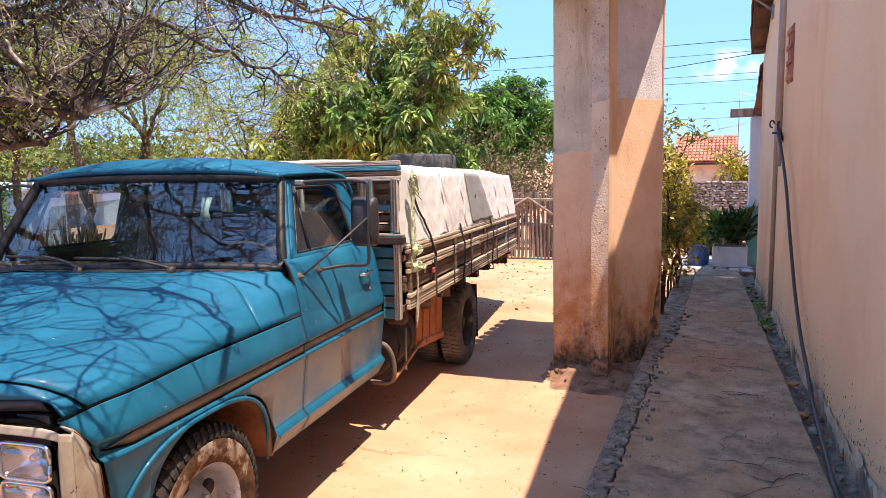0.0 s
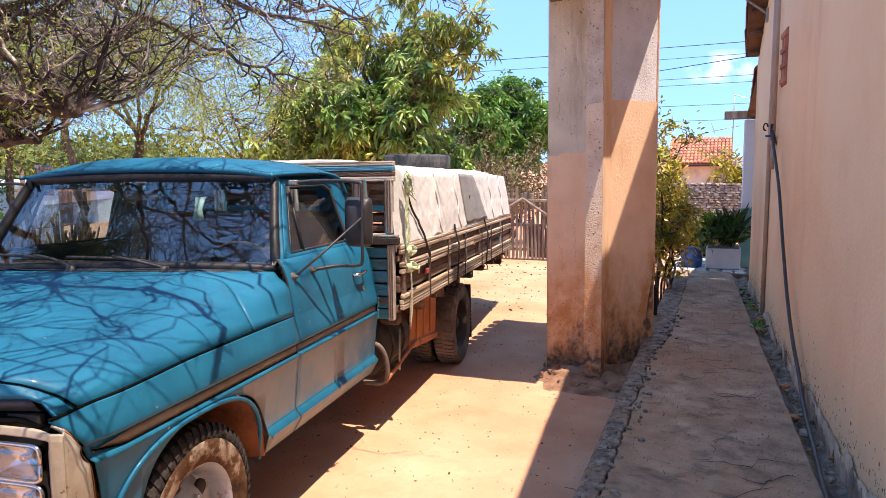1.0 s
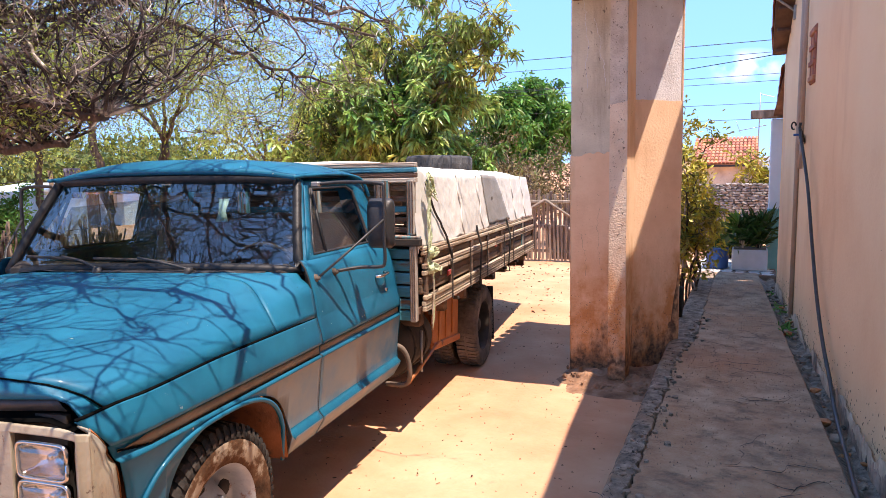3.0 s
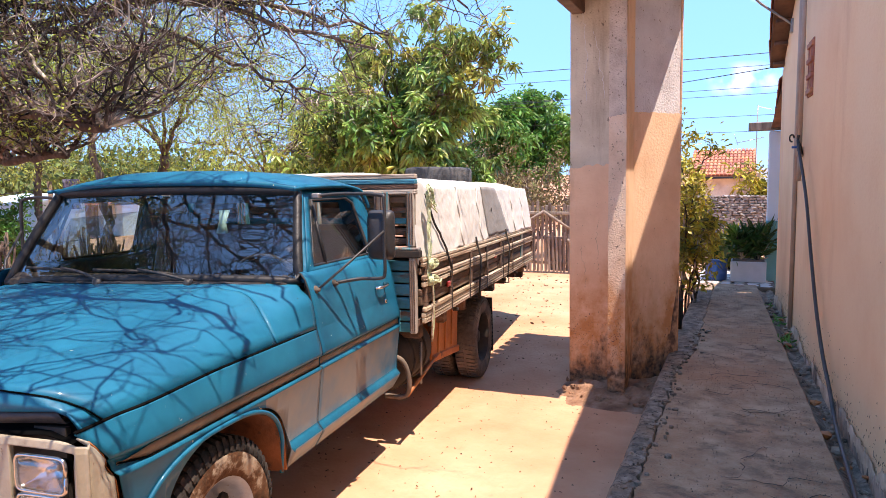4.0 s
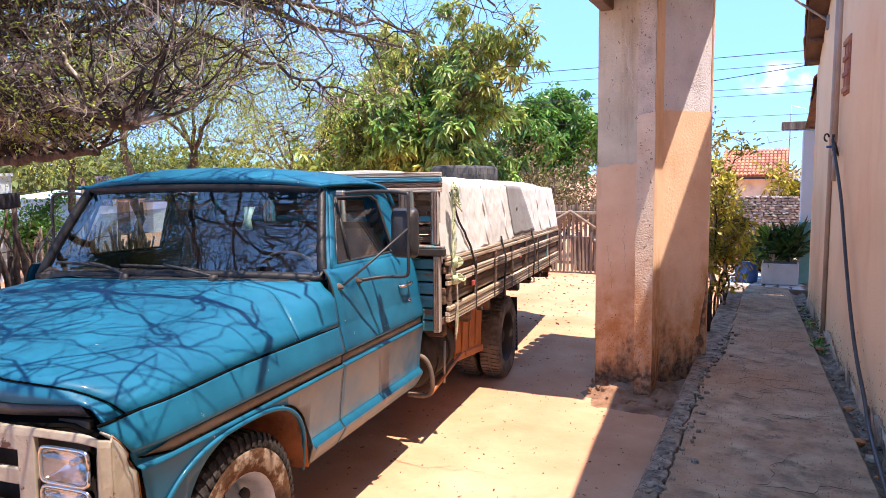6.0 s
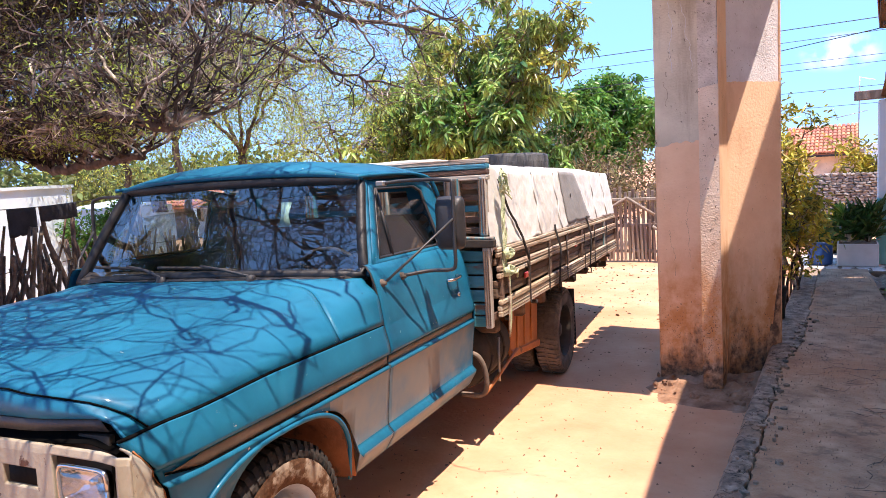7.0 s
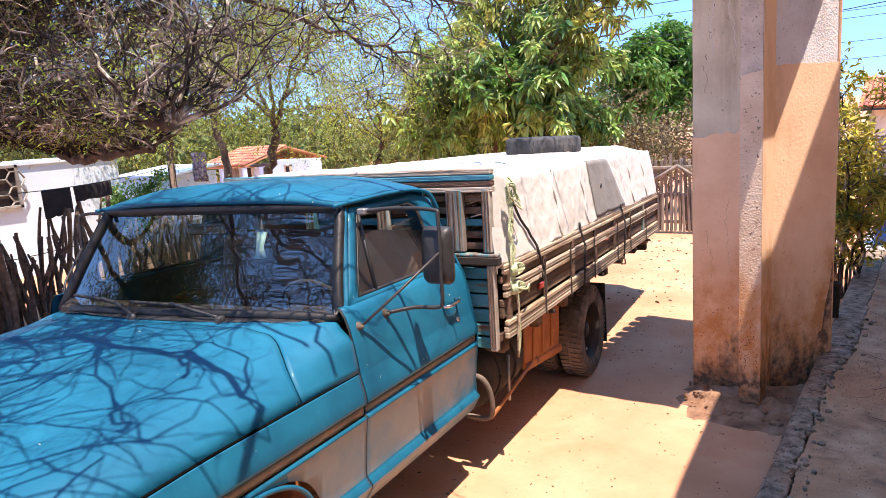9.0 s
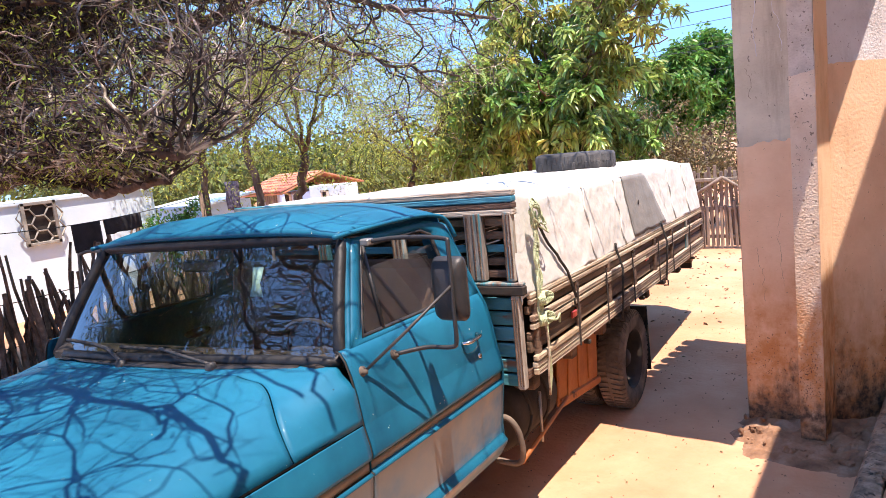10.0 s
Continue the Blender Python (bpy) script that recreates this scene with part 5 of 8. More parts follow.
                pts.append((cx + 0.096 * math.copysign(abs(ca) ** 0.3, ca), -0.226, zc + 0.057 * math.copysign(abs(sa) ** 0.3, sa)))
            tube("lamp_ring", M_CHROME, hl, pts, 0.007, 6)
            lathe("bulb", M_CHROME, hl, [(-0.20, 0.0), (-0.198, 0.012), (-0.17, 0.014), (-0.165, 0.0)], (cx, 0, zc), axis="y", seg=10)
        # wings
        f = side_panel("fender", s, -0.155, 1.405, ZS, t, arch=True, front=True, label="blue front wing, dusty, with the sand's reflection painted in below its trim band")
        pts = [(s * (side_x(max(0.57, arch_z(y))) + 0.002), y, max(0.565, arch_z(y))) for y in [0.03 + 1.02 * k / 60 for k in range(61)]]
        tube("arch_lip", M_BLUE, f, pts, 0.011, 6)
        grid("trim_band", M_TAN, f, [[(s * (0.9735 - 0.035 * sstep(0.125 - y, 0, 0.3)), y, 1.008 + 0.018 * max(0, 0.12 - y) / 0.1), (s * (0.9755 - 0.035 * sstep(0.125 - y, 0, 0.3)), y, 1.049 - 0.018 * max(0, 0.12 - y) / 0.1)] for y in [-0.02 + 1.42 * k / 30 for k in range(31)]],
             "trim band painted tan for the ground it mirrors", solid=0.003)
        tube("hood_gap", M_GAP, f, [(s * (0.955 - 0.03 * sstep(0.12 - y, 0, 0.3)), y, shut_z(y) - 0.001) for y in [-0.15 + 1.555 * k / 30 for k in range(31)]], 0.0062, 6, "dark shut line under the bonnet")
        # dark line draws the shade along the trim's lower edge
        tube("trim_shadow", M_GAP, f, [(s * (0.9745 - 0.035 * sstep(0.125 - y, 0, 0.3)), y, 1.005 + 0.018 * max(0, 0.12 - y) / 0.1) for y in [-0.02 + 1.42 * k / 30 for k in range(31)]], 0.0035, 5, "near-black line painting the shade below the trim")
        # inner arch and rust-orange apron seen behind the tyre
        grid("inner_arch", M_ARCH, f, [[(s * xx, y, arch_z(y) + 0.015) for y in [0.05 + 1.0 * k / 24 for k in range(25)]] for xx in (0.95, 0.75, 0.42)], "rust-dusted inner arch, painted darker for its shade", solid=0.01)
        grid("splash_panel", M_RUST, f, [[(s * x, 1.12, 0.55), (s * x, 1.10, 0.95)] for x in (0.35, 0.93)], "rust-orange splash panel", solid=0.01)
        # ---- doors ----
        d = side_panel("door", s, 1.418, 2.60, ZS + [z for z, _ in UPPER[1:]], t, label="blue cab door, dusty, with the sand's reflection painted in below its trim band")
        grid("trim_band", M_TAN, d, [[(s * 0.9715, y, 1.012), (s * 0.9735, y, 1.046)] for y in (1.42, 1.8, 2.2, 2.598)], "trim band painted tan for the ground it mirrors", solid=0.003)
        ring_strip("window_frame", M_BLUE, d, [(1.478, 1.49), (1.735, 1.925), (2.34, 1.935), (2.52, 1.90), (2.598, 1.49)],
                   [(1.575, 1.515), (1.785, 1.885), (2.29, 1.895), (2.375, 1.86), (2.40, 1.515)], pane_x, s)
        ring_strip("window_seal", M_CHARCOAL, d, [(1.575, 1.515), (1.785, 1.885), (2.29, 1.895), (2.375, 1.86), (2.40, 1.515)],
                   [(1.60, 1.527), (1.795, 1.872), (2.28, 1.88), (2.355, 1.85), (2.38, 1.527)], lambda z: pane_x(z) - 0.004, s, solid=0.012)
        g = grid("window_pane", M_GLASS, d, [[(s * (pane_x(1.52) - 0.02), 1.74, 1.52), (s * (pane_x(1.52) - 0.02), 2.38, 1.52)], [(s * (pane_x(1.80) - 0.02), 1.80, 1.78), (s * (pane_x(1.80) - 0.02), 2.37, 1.81)]],
                 "half-lowered door glass")
        g.visible_shadow = False
        g = grid("vent_pane", M_GLASS, d, [[(s * (pane_x(1.52) - 0.012), 1.60, 1.525), (s * (pane_x(1.52) - 0.012), 1.725, 1.525)], [(s * (pane_x(1.87) - 0.012), 1.79, 1.87), (s * (pane_x(1.87) - 0.012), 1.80, 1.87)]])
        g.visible_shadow = False
        tube("vent_bar", M_CHARCOAL, d, [(s * (pane_x(1.52) - 0.008), 1.735, 1.52), (s * (pane_x(1.88) - 0.008), 1.80, 1.88)], 0.009, 6)
        # pull handle in its dished plate, and the lock
        hy, hz_ = 2.33, 1.285
        rows = []
        for rr_, dd in ((1.0, 0.004), (0.9, -0.004), (0.55, -0.018), (0.0, -0.022)):
            rows.append([(s * (side_x(hz_ + 0.035 * rr_ * math.sin(2 * math.pi * k / 20)) + dd - 0.0), hy + 0.085 * rr_ * math.cos(2 * math.pi * k / 20), hz_ - 0.012 + 0.036 * rr_ * math.sin(2 * math.pi * k / 20)) for k in range(20)])
        grid("handle_dish", M_CHARCOAL, d, rows, "dark dished handle recess", closed=True)
        tube("door_handle", M_CHROME, d, curve_pts([(s * 0.948, hy - 0.075, hz_ + 0.018), (s * 0.985, hy - 0.055, hz_ + 0.022), (s * 0.99, hy, hz_ + 0.026), (s * 0.985, hy + 0.06, hz_ + 0.03), (s * 0.95, hy + 0.078, hz_ + 0.03)], 4), 0.010, 8, "chrome pull handle")
        lathe("door_lock", M_CHROME, d, [(s * 0.955, 0.014), (s * 0.972, 0.014), (s * 0.974, 0.008), (s * 0.974, 0.0)], (0, hy + 0.07, hz_ - 0.085), seg=12)
        tube("door_gap", M_BLACK, t, [(s * (side_x(z) - 0.006), 1.4115, z) for z in ZS[1:] + [z for z, _ in UPPER[2:]]], 0.0045, 6)
        # screen pillar
        rows = []
        for i in range(9):
            u = i / 8
            x0, (yb, zb), (yt, zt) = 0.85 + (0.72 - 0.85) * u, ws_base(s * 0.85), ws_top(0.72)
            y, z = yb + (yt - yb) * u, zb + (zt - zb) * u
            zd = 1.49 + (1.925 - 1.49) * u
            yd = 1.478 + (1.735 - 1.478) * u
            rows.append([(s * x0, y, z), (s * (x0 + 0.022), y + 0.006, z), (s * (pane_x(zd) + 0.002), (y + yd) / 2, (z + zd) / 2), (s * (pane_x(zd) - 0.002), yd, zd)])
        grid("screen_pillar", M_BLUE, t, rows, solid=0.02)
        # rear quarter of the cab
        rows = []
        for i in range(12):
            u = i / 11
            z = 0.62 + 1.27 * u
            x = side_x(z) if z < 1.49 else pane_x(z)
            yq = 2.598 - (0.0 if z < 1.49 else 0.078 * (z - 1.49) / 0.41)
            rows.append([(s * x, yq + 0.006, z), (s * (x - 0.012), yq + 0.035, z), (s * (x - 0.06), yq + 0.06, z), (s * (x - 0.2), yq + 0.065, z)])
        grid("cab_corner", M_BLUE, t, rows, solid=0.008)
        # drip rail
        tube("drip_rail", M_BLUE, t, curve_pts([(s * 0.735, 1.62, 1.945), (s * 0.748, 1.75, 1.955), (s * 0.752, 2.1, 1.965), (s * 0.75, 2.35, 1.96), (s * 0.765, 2.50, 1.925), (s * 0.79, 2.56, 1.82)], 5), 0.011, 6)
    # cowl from bonnet to screen and down to the wings
    rows = []
    for i in range(14):
        u = i / 13
        row = []
        for k in range(81):
            q = -1 + 2 * k / 80
            s, v = math.copysign(1, q), max(0.0, (abs(q) - 0.80) / 0.20)
            if abs(q) <= 0.80:
                x0, x1 = 0.80 * abs(q) / 0.80, 0.85 * abs(q) / 0.80
                y1, z1 = ws_base(s * x1)
                y1, z1 = y1 - 0.016, z1 - 0.010
            else:
                x0 = 0.80 + 0.155 * v
                ze = ws_base(s * 0.85)[1] - 0.010
                z1 = ze - (ze - 1.205) * v
                x1 = 0.85 + (side_x(z1) - 0.85) * sstep(v, 0, 0.35)
                y1 = 1.424 - 0.016 * sstep(v, 0, 0.3)
            y0 = hb(x0) + 0.007
            z0 = hood_z(x0, (y0 - nose) / 1.40)
            w_ = sstep(u, 0.0, 1.0) * 0.55 + 0.45 * u
            row.append((s * (x0 + (x1 - x0) * w_), y0 + (y1 - y0) * u, z0 + (z1 - z0) * w_))
        rows.append(row)
    grid("cowl", M_BLUE, t, rows, "blue cowl panel below the windscreen", solid=0.008)
    grid("cowl_grille", M_CHARCOAL, t, [[(x, ws_base(x)[0] - 0.07, hood_z(x, (ws_base(x)[0] - 0.07 - nose) / 1.40) + 0.006), (x, ws_base(x)[0] - 0.03, ws_base(x)[1] - 0.006)] for x in [-0.70 + 1.4 * k / 30 for k in range(31)]],
         "weathered grey cowl intake strip", solid=0.004)
    # windscreen, seal, wipers
    rows = []
    for i in range(12):
        u = i / 11
        row = []
        for k in range(33):
            q = -1 + 2 * k / 32
            (yb, zb), (yt, zt) = ws_base(0.85 * q), ws_top(0.72 * q)
            row.append(((0.85 + (0.72 - 0.85) * u) * q, yb + (yt - yb) * u - 0.012 * math.sin(math.pi * u), zb + (zt - zb) * u))
        rows.append(row)
    ws = grid("windscreen", M_GLASS, t, rows, "windscreen reflecting branches")
    ws.visible_shadow = False
    loop = rows[0] + [r[-1] for r in rows[1:-1]] + rows[-1][::-1] + [r[0] for r in rows[1:-1]][::-1]
    loop = loop + [loop[0]]
    tube("screen_seal", M_SEAL, t, [(x, y - 0.004, z) for x, y, z in loop], 0.027, 8, "black rubber windscreen seal")
    inner = [(x * 0.985, y - 0.016, 1.465 + (z - 1.465) * 0.975 + 0.006) for x, y, z in loop]
    tube("screen_trim", M_CHROME, t, inner, 0.0045, 6, "chrome windscreen trim")
    for x0, x1, x2 in ((-0.16, 0.34, 0.06), (-0.62, -0.14, -0.40)):
        wp = thing("wiper", Matrix.Identity(4), "", "")
        wp.parent = t
        yb = lambda x: ws_base(x)[0]
        tube("arm", M_CHARCOAL, wp, curve_pts([(x1, yb(x1) - 0.06, 1.468), (0.5 * (x1 + x2), yb(x2) - 0.045, 1.505), (x2, yb(x2) - 0.02, 1.525)], 4), 0.008, 6)
        tube("blade", M_ROPEK, wp, curve_pts([(x0 - 0.05, yb(x0) + 0.005, 1.515), (x2, yb(x2) + 0.004, 1.51), (x1 - 0.10, yb(x1) - 0.002, 1.492)], 4), 0.009, 6)
        lathe("pivot", M_CHARCOAL, wp, [(0.0, 0.025), (0.03, 0.02), (0.034, 0.0)], (x1, yb(x1) - 0.06, 1.445), axis="z", seg=10)
    # roof
    rows = []
    for i in range(24):
        u = i / 23
        row = []
        for k in range(41):
            q = -1 + 2 * k / 40
            y = (1.565 + 0.10 * q * q) + (2.53 - 1.565 - 0.10 * q * q) * u
            w = 0.742
            crown = 0.095 * (1 - abs(q) ** 3.2) * (0.50 + 0.50 * sstep(u, 0.0, 0.24)) * (1 - 0.65 * sstep(u, 0.75, 1.0))
            z = 1.950 + crown + 0.018 * sstep(u, 0, 0.08) - 0.035 * sstep(u, 0.85, 1.0)
            row.append((w * q, y, z))
        rows.append(row)
    rows.insert(0, [(x, y + 0.004, z - 0.022) for x, y, z in rows[0]])
    rows.insert(0, [(x, y + 0.022, z - 0.012) for x, y, z in rows[0]])
    grid("roof", M_BLUE, t, rows, "rounded blue cab roof", solid=0.012)
    grid("cab_back", M_BLUE, t, [[(x, 2.645 - 0.11 * sstep(z, 1.45, 1.96), z) for x in (-0.74, 0, 0.74)] for z in (0.6, 1.0, 1.42)], solid=0.01)
    # rear window surround across the cab
    o = [(-0.74, 1.42), (0.74, 1.42), (0.70, 1.95), (-0.70, 1.95)]
    i_ = [(-0.60, 1.55), (0.60, 1.55), (0.57, 1.86), (-0.57, 1.86)]
    line = lambda poly: [(a + (c - a) * k / 6, b + (d - b) * k / 6) for (a, b), (c, d) in zip(poly, poly[1:] + poly[:1]) for k in range(6)]
    grid("rear_surround", M_BLUE, t, [[(x, 2.645 - 0.11 * sstep(z, 1.45, 1.96), z) for x, z in line(o)], [(x, 2.64 - 0.11 * sstep(z, 1.45, 1.96), z) for x, z in line(i_)]], solid=0.01, closed=True)
    # inside of the cab
    st = box("seat", M_SEAT, t, (0, 2.15, 1.08), (1.5, 0.5, 0.18), bevel=0.05, label="brown vinyl bench seat")
    box("seat_back", M_SEAT, t, (0, 2.44, 1.40), (1.5, 0.14, 0.62), (-12, 0, 0), 0.05)
    box("dashboard", M_BLACK, t, (0, 1.46, 1.36), (1.66, 0.22, 0.22), (-15, 0, 0), 0.05)
    box("cab_floor", M_BLACK, t, (0, 1.95, 0.66), (1.84, 1.3, 0.04), bevel=0)
    box("firewall", M_BLACK, t, (0, 1.34, 1.0), (1.8, 0.03, 0.75), bevel=0)
    box("headlining", M_CHARCOAL, t, (0, 2.08, 1.955), (1.40, 0.80, 0.012), bevel=0)
    sw = [(0.52 + 0.19 * math.cos(2 * math.pi * k / 28), 1.72 - 0.09 * math.sin(2 * math.pi * k / 28), 1.40 + 0.165 * math.sin(2 * math.pi * k / 28)) for k in range(29)]
    stw = tube("steering_wheel", M_BLACK, t, sw, 0.014, 8, "black steering wheel")
    tube("column", M_BLACK, stw, [(0.52, 1.73, 1.40), (0.52, 1.46, 1.26)], 0.025, 8)
    box("spoke", M_BLACK, stw, (0.52, 1.72, 1.40), (0.36, 0.03, 0.03), (28, 0, 0), 0.008)
    tag = grid("paper_tag", M_PAPER, t, [[(0.325, 1.52, 1.70), (0.395, 1.52, 1.70)], [(0.335, 1.535, 1.76), (0.375, 1.535, 1.76)], [(0.325, 1.56, 1.83), (0.385, 1.56, 1.83)]], "pale green paper tag hanging inside the screen", solid=0.002)
    box("visor_mirror", M_BLACK, t, (0.0, 1.60, 1.84), (0.22, 0.03, 0.06), bevel=0.01)
    # wing mirrors on tube frames
    for s in (-1, 1):
        mi = thing("mirror", Matrix.Identity(4), "", "")
        mi.parent = t
        cx, cy, cz = s * 1.155, 1.87, 1.675
        # the far frame has lost its head
        if s > 0:
            rows = []
            for d, sc in ((-0.055, 0.0), (-0.052, 0.55), (-0.035, 0.88), (-0.005, 1.0), (0.012, 0.98), (0.014, 0.90)):
                row = []
                for k in range(28):
                    a = 2 * math.pi * k / 28
                    ca, sa = math.cos(a), math.sin(a)
                    row.append((cx + sc * 0.083 * math.copysign(abs(ca) ** 0.28, ca), cy + d, cz + sc * 0.145 * math.copysign(abs(sa) ** 0.28, sa)))
                rows.append(row)
            grid("housing", M_CHARCOAL, mi, rows, "scuffed black mirror housing", closed=True)
            grid("mirror_glass", M_CHROME, mi, [[(cx - 0.072, cy + 0.013, cz - 0.13), (cx + 0.072, cy + 0.013, cz - 0.13)], [(cx - 0.072, cy + 0.013, cz + 0.13), (cx + 0.072, cy + 0.013, cz + 0.13)]], solid=0.002)
        fr = s * (1.20 if s > 0 else 1.09)
        tube("frame_tube", M_CHARCOAL, mi, curve_pts([(s * 0.80, 1.765, 1.905), (s * 0.95, 1.80, 1.915), (fr - s * 0.03, 1.81, 1.905), (fr, 1.804, 1.86), (fr, 1.80, 1.60), (fr, 1.80, 1.46), (fr - s * 0.03, 1.80, 1.43), (s * 1.05, 1.79, 1.425), (s * 0.935, 1.71, 1.41)], 5), 0.010, 8)
        tube("stay", M_CHARCOAL, mi, [(s * 0.935, 1.485, 1.40), (s * 1.05, 1.63, 1.53), (fr, 1.795, 1.70)], 0.007, 8, "thin dark stay")
        for y, z in ((1.485, 1.40), (1.71, 1.405)):
            lathe("bracket", M_DUSTTYRE, mi, [(s * 0.915, 0.024), (s * 0.93, 0.022), (s * 0.936, 0.012), (s * 0.948, 0.010), (s * 0.952, 0.0)], (0, y, z), seg=12)
        box("bracket", M_STEEL, mi, (s * 0.80, 1.765, 1.905), (0.05, 0.05, 0.03), bevel=0.006)
    # ---- chassis ----
    for s in (-1, 1):
        box("chassis_rail", M_BLACK, t, (s * 0.40, 3.6, 0.70), (0.08, 7.4, 0.20), bevel=0.01)
        wheel(t, (s * 0.86, 0.54, 0.495), s, muddy=True)
        wheel(t, (s * 0.965, 4.82, 0.465), s, dual=True)
        wheel(t, (s * 0.70, 4.82, 0.465), s, dual=True)
        box("mudflap", M_RUBBER, t, (s * 0.90, 5.40, 0.48), (0.26, 0.014, 0.60), (4, 0, 0), 0.004, "black rubber mudflap")
    for y, z in ((0.54, 0.47), (4.82, 0.47)):
        tube("axle", M_BLACK, t, [(-0.85, y, z), (0.85, y, z)], 0.06, 10)
    lathe("differential", M_BLACK, t, [(-0.18, 0.0), (-0.15, 0.12), (0, 0.17), (0.15, 0.12), (0.18, 0.0)], (0, 4.82, 0.47), seg=18)
    box("engine", M_BLACK, t, (0, 0.55, 0.80), (0.7, 0.9, 0.5), bevel=0.04)
    tube("drive_shaft", M_BLACK, t, [(0, 1.2, 0.62), (0, 4.7, 0.5)], 0.045, 8)
    for s in (-1, 1):
        # fuel tank with strap and bent step below the bed
        ft = thing("fuel_tank", Matrix.Identity(4), "", "")
        ft.parent = t
        lathe("tank", M_BLACK, ft, [(2.80, 0.0), (2.802, 0.20), (2.83, 0.235), (3.36, 0.235), (3.39, 0.20), (3.392, 0.0)], (s * 0.74, 0, 0.68), axis="y", seg=28)
        for y in (2.93, 3.2):
            tube("strap", M_BLACK, ft, [(s * 0.74 + 0.242 * math.cos(a), y, 0.68 + 0.242 * math.sin(a)) for a in [2 * math.pi * k / 24 for k in range(25)]], 0.010, 6)
        tube("step_bar", M_DUSTTYRE, ft, curve_pts([(s * 0.80, 2.70, 0.72), (s * 0.93, 2.70, 0.74), (s * 0.99, 2.72, 0.66), (s * 1.0, 2.74, 0.52), (s * 0.95, 2.76, 0.44), (s * 0.80, 2.78, 0.43)], 5), 0.018, 8, "bent dull steel step hoop")
        tube("rail", M_RUST, ft, [(s * 0.98, 2.76, 0.45), (s * 1.0, 3.45, 0.60)], 0.014, 8)
        tube("rail", M_STEEL, ft, [(s * 0.985, 3.05, 0.46), (s * 0.99, 3.05, 0.78)], 0.010, 6)
        # rust-orange locker ahead of the rear wheel
        lk = thing("locker", Matrix.Identity(4), "", "")
        lk.parent = t
        box("case", M_RUST, lk, (s * 0.72, 3.80, 0.76), (0.42, 0.62, 0.42), (0, 0, 0), 0.012, "rust-orange sheet metal locker")
        box("side_board", M_RUST, lk, (s * 0.95, 3.82, 0.75), (0.018, 0.78, 0.50), (-6, 0, 0), 0.006)
        box("lower_rim", M_RUST, lk, (s * 0.962, 3.82, 0.52), (0.022, 0.80, 0.06), (-6, 0, 0), 0.008)
        for y in (3.6, 3.8, 4.0):
            box("rib", M_RUST, lk, (s * 0.965, y, 0.76), (0.012, 0.022, 0.40), (-6 + 8 * (y - 3.8), 0, 0), 0.004)
    # ---- cargo bed ----
    bed = thing("cargo_bed", Matrix.Identity(4), "worn wooden cargo bed of painted planks and posts", "")
    bed.parent = t
    B0, B1, BX = 2.76, 7.62, 1.085
    box("bed_floor", M_DARKPLANK, bed, (0, (B0 + B1) / 2, 0.985), (2.14, B1 - B0, 0.05), bevel=0.005)
    for k in range(8):
        box("cross_bearer", M_DARKPLANK, bed, (0, 2.95 + 0.63 * k, 0.90), (2.06, 0.09, 0.12), bevel=0.008)
    for s in (-1, 1):
        box("long_bearer", M_DARKPLANK, bed, (s * 0.42, (B0 + B1) / 2, 0.83), (0.10, B1 - B0, 0.10), bevel=0.008)
    rr = random.Random(21)
    layers = [(0.995, 0.040, M_PLANK, 0.022), (1.038, 0.036, M_PLANK, 0.018), (1.078, 0.034, M_PLANK, 0.020), (1.140, 0.070, M_DARKPLANK, -0.012), (1.206, 0.050, M_DARKPLANK, -0.014),
              (1.262, 0.036, M_PLANK, 0.014), (1.302, 0.036, M_PLANK, 0.016), (1.352, 0.050, M_DARKPLANK, -0.010), (1.400, 0.034, M_PLANK, 0.006), (1.437, 0.030, M_PLANK, 0.004)]
    bays = [2.82, 3.48, 4.14, 4.80, 5.46, 6.12, 6.78, 7.60]
    for s in (-1, 1):
        for z, h, m, px in layers:
            cuts = [B0 + 0.02] + ([rr.uniform(4.2, 5.9)] if rr.random() < 0.6 else []) + [B1]
            for a, b in zip(cuts, cuts[1:]):
                pl = box("side_board", m if rr.random() < 0.85 else M_PLANK, bed, (s * (BX + px + rr.uniform(-0.004, 0.004)), (a + b) / 2, z), (0.034, b - a - 0.008, h), (rr.uniform(-0.12, 0.12), rr.uniform(-1.5, 1.5), rr.uniform(-0.1, 0.1)), 0.007)
                # shallow moulded grooves along the board
                if m is M_PLANK:
                    for dz in (-0.008, 0.006):
                        box("groove_bead", M_DARKPLANK if dz > 0 else M_PLANK, pl, (s * (BX + px + 0.0165), (a + b) / 2, z + dz), (0.005, b - a - 0.03, 0.004), bevel=0.0015)
        for y in bays:
            box("side_post", M_POST if rr.random() < 0.25 else M_DARKPLANK, bed, (s * (BX + 0.012), y + 0.03, 1.19), (0.030, 0.055, 0.42), (rr.uniform(-1.5, 1.5), 0, 0), 0.006)
            if rr.random() < 0.8:
                box("strap_iron", M_BLACK, bed, (s * (BX + 0.044), y + 0.03 + rr.uniform(-0.15, 0.15), 1.17), (0.006, 0.022, 0.40), (rr.uniform(-2, 2), 0, 0), 0.002)
        box("reflector_light", M_RED, bed, (s * (BX + 0.022), 3.42 + 0.0, 1.185), (0.014, 0.09, 0.045), bevel=0.006, label="small red side reflector")
        box("reflector_light", M_RED, bed, (s * (BX + 0.022), 5.2, 1.25), (0.014, 0.09, 0.045), bevel=0.006, label="small red side reflector")
        for k in range(7):
            box("hook", M_BLACK, bed, (s * (BX + 0.02), 2.95 + 0.68 * k, 0.945), (0.05, 0.03, 0.03), bevel=0.006)
    # headboard
    hy = B0 - 0.03
